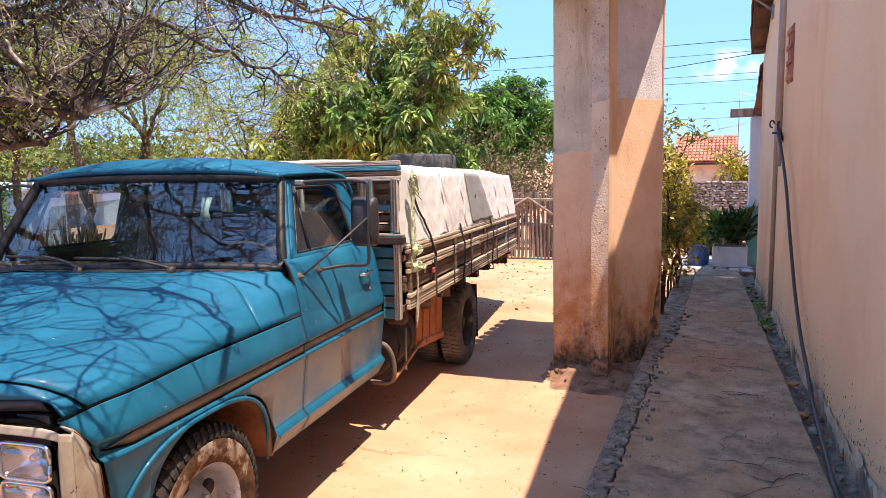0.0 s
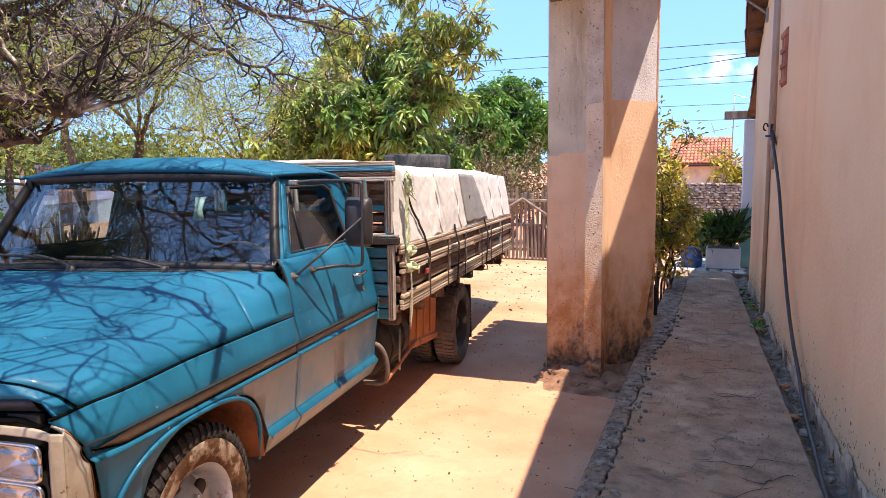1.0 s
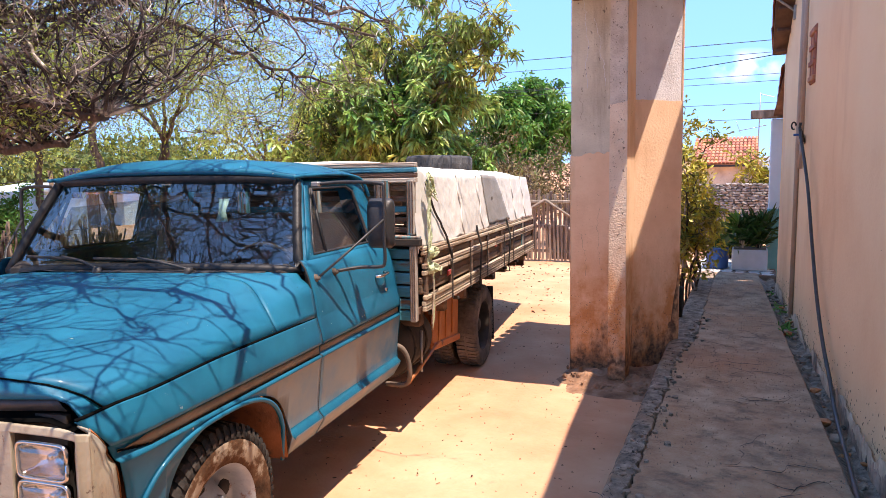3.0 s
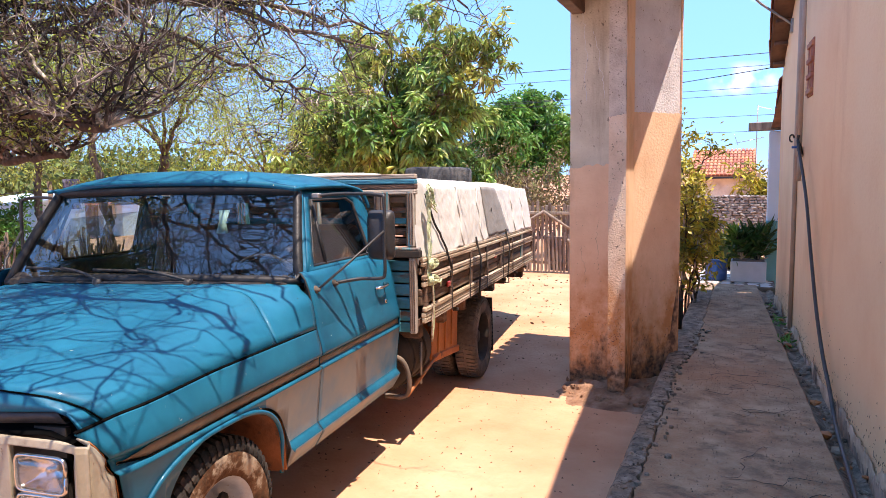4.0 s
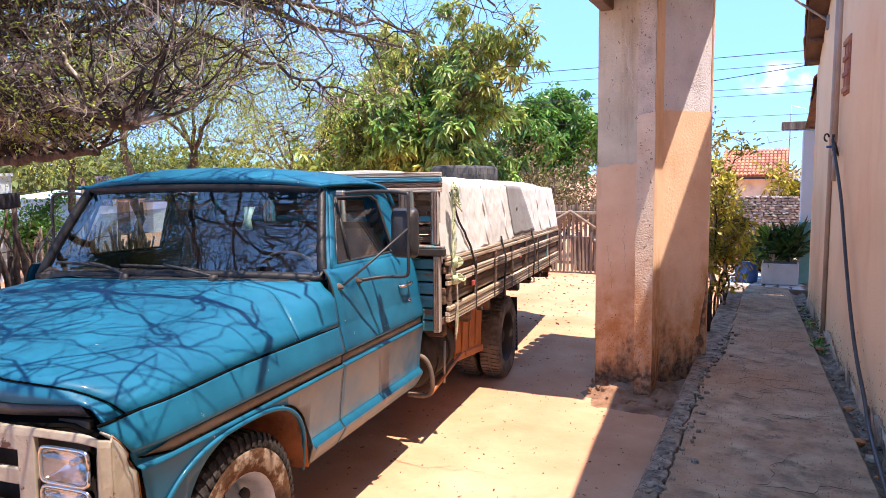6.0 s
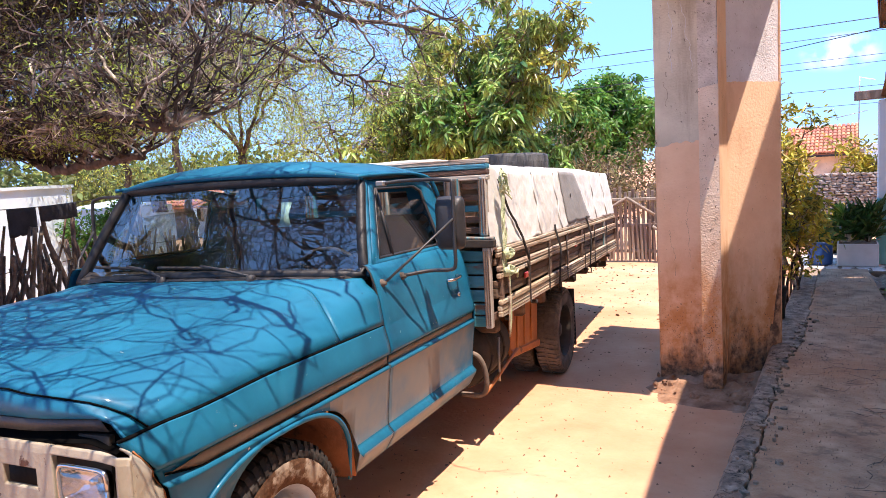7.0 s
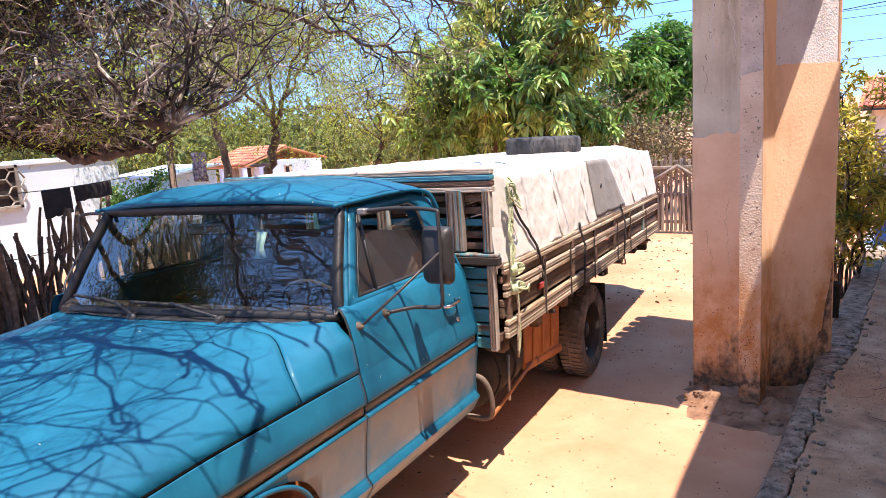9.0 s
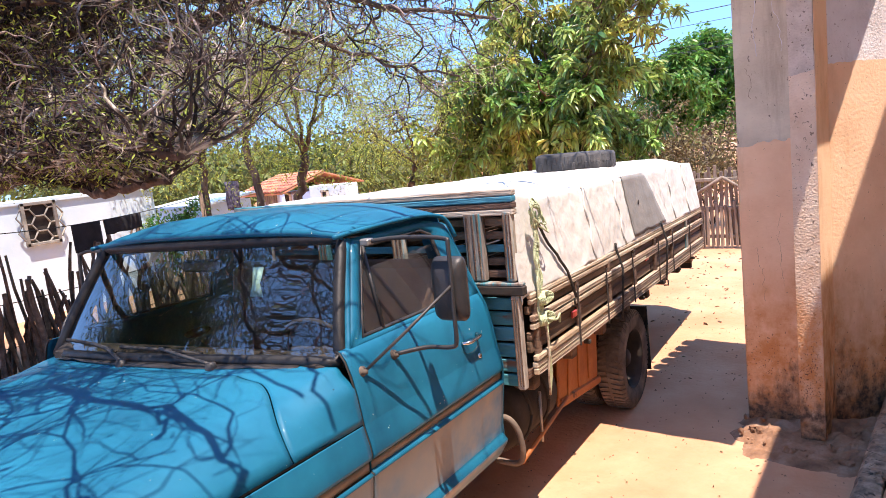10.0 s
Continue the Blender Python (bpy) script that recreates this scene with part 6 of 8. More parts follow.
    for z, m in ((2.033, M_RAILX), (1.998, M_TURQ), (1.962, M_DARKPLANK), (1.926, M_RAILX)):
        box("top_rail", m, bed, (0, hy - 0.012 + rr.uniform(-0.004, 0.004), z), (2.17, 0.06, 0.034), bevel=0.006)
    for z in (1.87, 1.795, 1.72, 1.645, 1.575):
        box("slat", M_DARKPLANK if rr.random() < 0.6 else M_TURQ, bed, (0, hy + 0.02, z), (2.10, 0.022, 0.042), (rr.uniform(-2, 2), 0, 0), 0.004)
    for z, h in ((1.40, 0.07), (1.315, 0.075), (1.225, 0.08), (1.13, 0.08), (1.04, 0.075), (0.955, 0.07)):
        box("slat", M_TURQ if rr.random() < 0.8 else M_DARKPLANK, bed, (0, hy + 0.02, z), (2.10, 0.026, h), bevel=0.005)
    box("mid_rail", M_BLACK, bed, (0, hy - 0.03, 1.49), (2.24, 0.05, 0.055), bevel=0.008)
    box("mid_rail", M_POST, bed, (0, hy - 0.025, 1.525), (2.22, 0.055, 0.02), bevel=0.006)
    for s in (-1, 1):
        for x, z0, z1, w in ((0.83, 1.54, 1.93, 0.115), (0.755, 0.90, 1.465, 0.09), (1.045, 1.54, 1.93, 0.06), (0.30, 0.90, 1.93, 0.09), (1.055, 0.92, 1.465, 0.05)):
            po = box("post", M_POST, bed, (s * x, hy - 0.022, (z0 + z1) / 2), (w, 0.05, z1 - z0), bevel=0.008)
            for q in (-0.3, 0.0, 0.3):
                box("groove_bead", M_DARKPLANK, po, (s * x + q * w, hy - 0.049, (z0 + z1) / 2), (0.007, 0.008, (z1 - z0) * 0.92), bevel=0.002)
    # tailgate
    for z in (1.02, 1.10, 1.18, 1.26, 1.34, 1.42):
        box("tail_board", M_PLANK, bed, (0, B1 + 0.02, z), (2.16, 0.034, 0.066), bevel=0.006)
    box("rear_lamp_bar", M_BLACK, bed, (0, B1 - 0.15, 0.80), (2.0, 0.06, 0.10), bevel=0.01)
    return t


TRUCK = build_truck()
skew_cab(TRUCK)


def tarp_point(u, y):
    """A point of the cargo's cover: u from -1 (off side edge) over the top to 1 (near side edge)."""
    a, s = abs(u), math.copysign(1, u)
    back = max(0.0, min(1.0, (y - 7.42) / 0.36))
    round_ = 1 - math.sqrt(max(0.0, 1 - 0.97 * back * back))
    top = 2.066 - 0.020 * sstep(y, 2.85, 3.6) - 0.20 * round_
    w = 1.045 - 0.02 * sstep(y, 2.85, 3.2) - 0.06 * round_
    fold = 1.965 - 0.24 * round_ + 0.06 * (1 - sstep(y, 2.75, 3.15))
    if a < 0.72:
        q = a / 0.72
        x, z = w * q, top + (fold - top) * sstep(q, 0.60, 1.0) + 0.012 * fbm(y * 1.5, q * 3, 4.0)
    else:
        q = (a - 0.72) / 0.28
        x, z = w + (1.10 - w) * q + 0.018 * math.sin(math.pi * q) * fbm(y * 1.1, 8.0), fold - (fold - 1.44) * q
    wr = (0.014 * fbm(y * 1.6, u * 2.0, 1.0) + 0.016 * (0.2 - abs(fbm(y * 4 + 2 * u, u * 6, 5.0))) + 0.013 * (0.2 - abs(fbm(y * 10 - 3 * u, u * 11, 9.0, 2))) + 0.010 * (0.2 - abs(fbm(y * 17, u * 20, 3.0, 1)))) * sstep(y, 2.8, 3.1)
    if y > 7.55:
        x *= 1 - 0.16 * sstep(y, 7.55, 7.8) ** 2
    return Vector((s * (x + wr), y, z + wr * (0.8 if a < 0.72 else 0.3) + (0.05 * fbm(y * 3.3, 2.0) * sstep(a, 0.95, 1.0))))


def cargo():
    tp = thing("tarpaulin", TRUCK_M, "wrinkled white tarpaulin stretched over the truck's cargo", "tarpaulin")
    ys = [2.70 + 5.08 * i / 280 for i in range(281)]
    rows = [[tarp_point(-1 + 2 * k / 170, y) for k in range(171)] for y in ys]
    rows.insert(0, [p + Vector((0, -0.008, -0.035 - 0.012 * math.sin(9 * p.x))) for p in rows[0]])
    grid("sheet", M_TARP, tp, rows, solid=0.006)
    grid("end_flap", M_TARP, tp, [[p for p in rows[-1]], [Vector((p.x * 0.97, 7.80, 1.44 + (p.z - 1.44) * 0.5)) for p in rows[-1]], [Vector((p.x * 0.97, 7.79, 1.42)) for p in rows[-1]]], solid=0.006)
    # stitched seams and the grey patch
    rows = []
    for i in range(17):
        u = 0.70 + 0.285 * i / 16
        v = i / 16
        ya, yb = 4.84 + 0.06 * v, 5.50 + 0.45 * v
        rows.append([tarp_point(u, ya + (yb - ya) * k / 12) + Vector((0.008, 0, 0.006)) for k in range(13)])
    grid("patch", M_PATCH, tp, rows, "smooth grey repair patch", solid=0.004)
    # black disc on the patch paints the dark of a small hole
    lathe("patch_hole", M_BLACK, tp, [(0.0, 0.0), (0.001, 0.022), (0.003, 0.02), (0.003, 0.0)], tuple(tarp_point(0.84, 5.15) + Vector((0.014, 0, 0))), seg=9)
    for y in (3.9, 4.62, 6.35, 7.0):
        pts = [tarp_point(0.70 + 0.29 * k / 14, y + 0.02 * math.sin(k)) + Vector((0.006, 0, 0)) for k in range(15)]
        tube("seam", M_TARP, tp, pts, 0.007, 5)
    # spare tyre on top
    sp = thing("spare_tyre", TRUCK_M @ pose(0.33, 5.72, 2.06, 0, 1, 0) @ Matrix.Diagonal((1.06, 1.06, 0.98, 1.0)), "worn black tyre lying flat on the tarpaulin", "tyre")
    lathe("tyre", M_OLDTYRE, sp, [(-0.075, 0.20), (-0.09, 0.24), (-0.095, 0.30), (-0.085, 0.345), (-0.06, 0.358), (0.06, 0.358), (0.085, 0.345), (0.095, 0.30), (0.09, 0.24), (0.075, 0.20), (0.03, 0.215), (-0.03, 0.215), (-0.075, 0.20)], (0, 0, 0.06), axis="z", seg=44)
    for k in range(40):
        a = 2 * math.pi * k / 40
        box("tread_block", M_OLDTYRE, sp, (0.353 * math.cos(a), 0.358 * math.sin(a), 0.06 + (0.03 if k % 2 else -0.03)), (0.014, 0.034, 0.07), (0, 0, math.degrees(a)), 0.003)
    # ropes
    rg = thing("rope", TRUCK_M, "pale green nylon rope tied in loops round the bed corner", "rope")
    r2 = random.Random(4)
    c = Vector((1.115, 2.84, 1.93))
    for k in range(6):
        pts = []
        tw, ln = r2.uniform(-0.5, 0.5), r2.uniform(0.09, 0.19)
        for i in range(25):
            a = 2 * math.pi * i / 24
            ly, lz = 0.055 * math.sin(a), -ln * (1 - math.cos(a)) * 0.5
            pts.append(c + Vector((0.015 + 0.012 * math.sin(2 * a + k), 0.02 + ly * math.cos(tw) - lz * (0.5 + 0.4 * math.sin(k)), lz * 0.9 + 0.01 * k)) + Vector((r2.gauss(0, 0.003), r2.gauss(0, 0.003), r2.gauss(0, 0.003))))
        tube("loop", M_ROPEG, rg, pts, 0.0055, 6)
    for k in range(6):
        pts = [(1.115 + 0.015 * r2.random(), 2.84 + 0.03 * r2.random() + 0.01 * k, 1.90 - 0.065 * i + 0.01 * r2.random()) for i in range(11)]
        tube("strand", M_ROPEG, rg, curve_pts(pts, 3), 0.0075, 6)
    for zc in (1.40, 1.28):
        for k in range(4):
            pts = [(1.125 + 0.012 * math.cos(2 * a) + 0.006 * k, 2.90 + 0.06 * math.cos(a) + 0.01 * k, zc + 0.035 * math.sin(a)) for a in [2 * math.pi * i / 16 for i in range(17)]]
            tube("knot", M_ROPEG, rg, pts, 0.008, 6)
    tube("tail", M_ROPEG, rg, curve_pts([(1.13, 2.92, 1.28), (1.16, 3.0, 1.255), (1.15, 3.08, 1.27), (1.13, 3.12, 1.21)], 5), 0.007, 6)
    for k in range(3):
        tube("strand", M_ROPEG if k else M_PLANK, rg, curve_pts([(1.13, 2.90 + 0.015 * k, 1.27), (1.14, 2.91, 1.1), (1.13, 2.90 + 0.02 * k, 0.95), (1.12, 2.92, 0.82)], 4), 0.007, 6)
    for i, (ya, yb) in enumerate(((2.98, 3.35), (4.35, 4.35), (5.75, 5.74))):
        st = thing("strap", TRUCK_M, "black rubber strap lashed down the side of the cargo", "strap", "cargo straps")
        pts = []
        if i == 0:
            pts = [tarp_point(0.76 + 0.22 * k / 10, ya + (yb - ya) * k / 10) + Vector((0.016, 0, 0)) for k in range(11)]
        else:
            pts = [tarp_point(0.965 + 0.03 * k / 2, ya) + Vector((0.014, 0, 0)) for k in range(3)]
        pts += [Vector((1.145 + 0.01 * math.sin(k), yb + 0.012 * math.sin(2 * k), 1.40 - 0.09 * k)) for k in range(1, 6 if i else 2)]
        tube("band", M_ROPEK, st, pts, 0.009, 6)
        zh = 0.95 if i else 1.30
        tube("hook", M_BLACK, st, [(1.145, yb, zh), (1.14, yb + 0.02, zh - 0.05), (1.10, yb + 0.01, zh - 0.05)], 0.008, 6)


cargo()

# ---- trees and shrubs ----
def finish_tree(w, name, label, bark, twig, leaf, nleaf, llen, lwid, droop, seed, spread=0.05, category="tree", up=0.2, trunks=1, stem="trunk", rosette=1, into=None):
    t = into or thing(name, Matrix.Identity(4), label, category)
    for i, (vs, fs) in enumerate(w.limbs):
        under(mesh_ob(stem if i < trunks else "limb", vs, fs, bark, True), t)
    if w.thin[0]:
        tagged(under(mesh_ob("twig_growth", w.thin[0], w.thin[1], twig), t), kind="stuff")
    rng = np.random.default_rng(seed)
    if nleaf and w.tips:
        pick = np.repeat(rng.integers(0, len(w.tips), nleaf // rosette + 1), rosette)[:nleaf]
        P = np.array([w.tips[i][0] for i in range(len(w.tips))], float)[pick] + rng.normal(scale=spread, size=(nleaf, 3))
        D = np.array([w.tips[i][1] for i in range(len(w.tips))], float)[pick] * 0.5 + rng.normal(size=(nleaf, 3)) * 0.8
        D[:, 2] += up
        cr = leaves("crown", leaf, t, P, D, rng.uniform(0.6, 1.25, nleaf) * llen, rng.uniform(0.7, 1.2, nleaf) * lwid, rng, droop)
        tagged(cr, kind="stuff")
    return t


def thorn_tree():
    """The wide crooked tree whose limbs hang over the truck."""
    w = Wood(3)
    w.floor = lambda p: (3.35 + 0.25 * max(0.0, p.y - 2.0)) if p.x > -4.6 and p.y < 6 else 2.42 + 0.06 * max(0.0, p.x + 8) if p.y > 1.5 else 3.0
    limbs = [w.limb([(-12.6, 3.6, -0.1), (-12.4, 3.8, 0.9), (-12.0, 4.0, 1.8)], 0.30, 0.24),
             w.limb([(-12.0, 4.0, 1.8), (-9.8, 4.05, 2.78), (-7.9, 4.1, 2.85), (-6.6, 4.15, 2.72), (-5.4, 4.15, 2.60), (-4.75, 4.2, 2.48)], 0.13, 0.045, 6, 0.018),
             w.limb([(-12.0, 4.0, 1.7), (-9.8, 4.6, 2.44), (-8.6, 4.6, 2.60), (-7.8, 4.6, 2.58), (-7.35, 4.6, 2.27), (-6.6, 4.6, 2.26), (-5.76, 4.6, 2.29)], 0.11, 0.035, 6, 0.015),
             w.limb([(-12.0, 4.0, 1.8), (-10.6, 3.9, 3.3), (-8.6, 3.7, 4.3), (-6.2, 3.3, 4.9), (-3.9, 2.4, 5.2), (-1.6, 1.0, 5.1), (0.3, -0.3, 4.7)], 0.10, 0.016),
             w.limb([(-8.6, 3.7, 4.3), (-6.8, 5.0, 4.7), (-5.0, 6.2, 5.0), (-3.4, 7.0, 5.0), (-2.6, 7.4, 4.7)], 0.10, 0.025),
             w.limb([(-6.2, 3.3, 4.9), (-4.6, 3.8, 5.2), (-3.0, 4.4, 5.3), (-1.8, 5.2, 5.1)], 0.08, 0.02),
             w.limb([(-3.9, 2.4, 5.2), (-3.4, 0.9, 5.0), (-2.3, -0.5, 4.7), (-1.4, -1.6, 4.2)], 0.04, 0.012),
             w.limb([(-6.2, 3.3, 4.9), (-5.2, 2.0, 4.8), (-4.0, 0.6, 4.6), (-3.0, -0.8, 4.2)], 0.04, 0.012),
             w.limb([(-9.8, 4.5, 2.88), (-8.8, 5.6, 3.7), (-7.2, 6.6, 4.2), (-5.6, 7.4, 4.3)], 0.09, 0.02),
             w.limb([(-7.4, 4.7, 2.78), (-6.8, 5.2, 3.4), (-6.0, 5.6, 3.9), (-4.9, 5.8, 4.0)], 0.06, 0.018),
             w.limb([(-10.6, 3.9, 3.3), (-9.8, 4.8, 4.2), (-8.2, 5.2, 5.2), (-6.6, 5.6, 5.9)], 0.10, 0.025),
             w.limb([(-6.2, 3.3, 4.9), (-4.6, 2.6, 4.4), (-3.4, 1.9, 4.0), (-2.2, 1.3, 3.8), (-1.0, 0.6, 3.9)], 0.04, 0.010),
             w.limb([(-4.6, 2.6, 4.4), (-3.6, 3.2, 4.05), (-2.5, 3.6, 3.9), (-1.6, 3.9, 4.0)], 0.04, 0.014),
             w.limb([(-4.6, 2.6, 4.4), (-3.9, 1.2, 4.0), (-3.1, 0.2, 3.75), (-2.0, -0.6, 3.7)], 0.045, 0.014),
             w.limb([(-3.4, 1.9, 4.0), (-2.6, 2.3, 3.7), (-1.8, 2.4, 3.6), (-1.1, 2.2, 3.7)], 0.03, 0.012),
             w.limb([(-12.0, 4.0, 1.8), (-10.5, 2.5, 3.6), (-8.5, 1.0, 4.6), (-6.5, -0.5, 5.0), (-4.5, -1.8, 5.0)], 0.14, 0.03),
             w.limb([(-10.5, 2.5, 3.6), (-8.8, -0.3, 4.4), (-7.0, -2.5, 5.0), (-5.6, -4.0, 5.2)], 0.10, 0.025),
             w.limb([(-8.5, 1.0, 4.6), (-7.0, 1.2, 5.6), (-5.0, 0.8, 6.2), (-3.4, 0.2, 6.3)], 0.08, 0.02),
             w.limb([(-8.8, -0.3, 4.4), (-7.4, -0.6, 6.0), (-6.0, -1.4, 7.0)], 0.07, 0.02),
             w.limb([(-9.8, 4.8, 4.2), (-8.0, 6.5, 4.5), (-6.2, 8.0, 4.4), (-4.7, 9.0, 4.0)], 0.08, 0.016),
             w.limb([(-8.6, 3.7, 4.3), (-7.0, 5.5, 4.3), (-5.6, 7.0, 4.0), (-4.3, 7.8, 3.6)], 0.08, 0.016),
             w.limb([(-7.0, 5.5, 4.3), (-5.6, 6.8, 4.5), (-4.4, 7.8, 4.4), (-3.3, 8.4, 4.1)], 0.06, 0.014),
             w.limb([(-8.0, 6.5, 4.5), (-7.2, 7.4, 4.0), (-6.4, 8.2, 3.5), (-5.6, 8.8, 3.2)], 0.05, 0.014),
             w.limb([(-12.0, 4.0, 1.9), (-11.0, 4.2, 2.6), (-9.6, 4.4, 3.4), (-8.3, 4.6, 4.1)], 0.13, 0.05),
             w.limb([(-12.0, 4.0, 1.9), (-10.8, 3.7, 2.55), (-9.4, 3.5, 3.05), (-8.0, 3.4, 3.6), (-6.5, 3.3, 4.0)], 0.12, 0.035),
             w.limb([(-10.0, 4.1, 2.75), (-9.2, 4.5, 3.3), (-8.7, 5.0, 3.9), (-7.9, 5.3, 4.5)], 0.08, 0.03),
             w.limb([(-7.9, 4.1, 2.86), (-7.3, 4.3, 3.2), (-6.9, 4.6, 3.8), (-6.2, 4.9, 4.3)], 0.06, 0.02),
             w.limb([(-9.4, 3.5, 3.05), (-8.6, 3.9, 3.5), (-7.4, 4.4, 3.55), (-6.3, 5.0, 3.5), (-5.4, 5.4, 3.3)], 0.06, 0.018)]
    r = w.r
    # low crooked boughs over the bonnet and the cab roof
    for k in range(58):
        cx, cy, a = r.uniform(-3.7, -1.2), (r.uniform(0.9, 2.9) if k % 3 else r.uniform(-0.4, 0.9)), r.uniform(0, math.pi)
        if cx > -2.0 and cy > 1.8:
            cx -= 1.2
        cz = 2.50 + 0.30 * math.hypot(cx, cy - 0.3) + r.uniform(0.0, 0.6)
        ln_ = r.uniform(0.5, 1.1)
        d = Vector((math.cos(a), math.sin(a), r.gauss(0, 0.10))) * ln_
        c = Vector((cx, cy, cz))
        bow = Vector((r.gauss(0, 0.2), r.gauss(0, 0.2), 0))
        line, rr = w.limb([c - d + Vector((0, 0, 0.45)), c - d * 0.4 + bow, c + d * 0.3 - bow * 0.4, c + d + Vector((0, 0, 0.15))], 0.0095, 0.004, 6, 0.02)
        for _ in range(9):
            i = r.randint(3, len(line) - 1)
            w.shoot(line[i], (line[i] - line[i - 1]).normalized() * 0.9 + Vector((r.gauss(0, 0.8), r.gauss(0, 0.8), r.gauss(0.2, 0.2))).normalized(), r.uniform(0.35, 0.9), 0.0065, 1, -0.02, 0.6, 3)
    extra = []
    for k in range(15):
        s0 = Vector((r.uniform(-11.4, -9.5), r.uniform(3.0, 4.6), r.uniform(2.6, 3.6)))
        e = Vector((r.uniform(-9.5, -4.8), r.uniform(2.2, 7.2), r.uniform(3.4, 6.6)))
        m = s0.lerp(e, 0.5) + Vector((r.gauss(0, 0.3), r.gauss(0, 0.3), r.uniform(0.0, 0.5)))
        extra.append(w.limb([(-11.6, 4.0, 2.1), s0, m, e], 0.09, 0.022))
    for line, rr in extra:
        total = sum((line[k + 1] - line[k]).length for k in range(len(line) - 1))
        for _ in range(int(total * 7)):
            k = r.randint(6, len(line) - 1)
            d = (line[k] - line[k - 1]).normalized()
            w.shoot(line[k], d * 0.5 + Vector((r.gauss(0, 1), r.gauss(0, 1), r.gauss(0.1, 0.7))).normalized(), r.uniform(0.7, 1.5), min(0.016, rr[k] * 0.6), 2, 0.03, 0.85, 3)
    for i, (line, rr) in enumerate(limbs[1:]):
        n = len(line)
        total = sum((line[k + 1] - line[k]).length for k in range(n - 1))
        for _ in range(int(total * (18.0 if i < 2 else 8.0 if i in (3, 7, 8, 9) else 4.0 if i < 18 else 6.0 if i < 22 else 16.0))):
            k = r.randint(2, n - 1)
            d = (line[k] - line[k - 1]).normalized()
            side = Vector((r.gauss(0, 1), r.gauss(0, 1), r.gauss(0.1, 0.7))).normalized()
            low = line[k].x > -2.6 or line[k].y < 1.5
            w.shoot(line[k], d * 0.5 + side, r.uniform(0.8, 1.8) * (0.8 if low else 1.0), min(0.016, rr[k] * 0.6), 2, 0.03, 0.85, 3)
    w.floor = lambda p: 2.30 + 0.05 * max(0.0, p.x + 8)
    for line, rr in limbs[1:3]:
        for _ in range(64):
            k = r.randint(len(line) // 3, len(line) - 1)
            w.shoot(line[k], Vector((r.gauss(0.2, 1), r.gauss(0, 0.8), r.gauss(-0.1, 0.6))), r.uniform(0.4, 1.0), 0.011, 2, 0.02, 0.9, 4)
    t = finish_tree(w, "thorn_tree", "wide crooked tree with tangled grey twigs and sparse yellow-green leaflets", M_BARK, M_TWIG, M_LEAFY, 34000, 0.042, 0.016, 0.2, 31, 0.05)
    # leaf mass added high in the crown, mostly unseen, to shade the tangle
    high = [(p, d) for p, d in w.tips if p.z > 4.4 and -11.0 < p.x < -5.4]
    rng = np.random.default_rng(33)
    n = 32000
    pick = rng.integers(0, len(high), n)
    P = np.array([p for p, _ in high], float)[pick] + rng.normal(scale=0.12, size=(n, 3))
    tagged(leaves("upper_crown", M_SCRUB, t, P, rng.normal(size=(n, 3)), rng.uniform(0.05, 0.11, n), rng.uniform(0.025, 0.05, n), rng, 0.2), kind="stuff")
    return t


thorn_tree()


def feathery_tree(name, base, top, seed, spread, label, nleaf=9000):
    w = Wood(seed)
    r = w.r
    b, tp = Vector(base), Vector(top)
    mid = (b + tp) / 2 + Vector((r.uniform(-0.2, 0.2), 0, 0.1))
    w.limb([b, mid, tp], 0.10, 0.07)
    for k in range(5):
        a = 2 * math.pi * k / 5 + r.uniform(-0.5, 0.5)
        e = tp + Vector((spread * math.cos(a), spread * 0.8 * math.sin(a), r.uniform(0.8, 2.2)))
        m = (tp + e) / 2 + Vector((0, 0, 0.35))
        line, rr = w.limb([tp, m, e], 0.036, 0.012)
        for _ in range(22):
            i = r.randint(4, len(line) - 1)
            d = (line[i] - line[i - 1]).normalized()
            w.shoot(line[i], d * 0.5 + Vector((r.gauss(0, 1), r.gauss(0, 1), r.gauss(0, 0.6))).normalized(), r.uniform(0.8, 1.6), 0.012, 2, 0.09, 0.35, 3)
    return finish_tree(w, name, label, M_BARK, M_TWIG, M_LEAFY, int(1.6 * nleaf), 0.055, 0.021, 0.35, seed, 0.12)


feathery_tree("acacia", (-11.35, 9.75, -0.1), (-11.8, 9.75, 2.9), 11, 1.9, "leaning tree with feathery light-green foliage behind the truck", 10000)
feathery_tree("acacia", (-9.75, 8.7, -0.1), (-8.95, 8.8, 2.45), 12, 1.7, "slim leaning tree with feathery light-green foliage", 14000)
feathery_tree("acacia", (-13.0, 9.6, -0.1), (-13.3, 9.6, 2.5), 13, 1.4, "short tree in front of the far houses, feathery foliage", 6000)
feathery_tree("acacia", (-10.6, 13.0, -0.1), (-10.3, 13.1, 2.0), 14, 2.0, "low feathery tree beyond the truck", 10000)
feathery_tree("acacia", (-9.6, 15.0, -0.1), (-9.5, 15.1, 2.3), 15, 1.6, "slim feathery tree beside the broad-leaved tree", 7000)


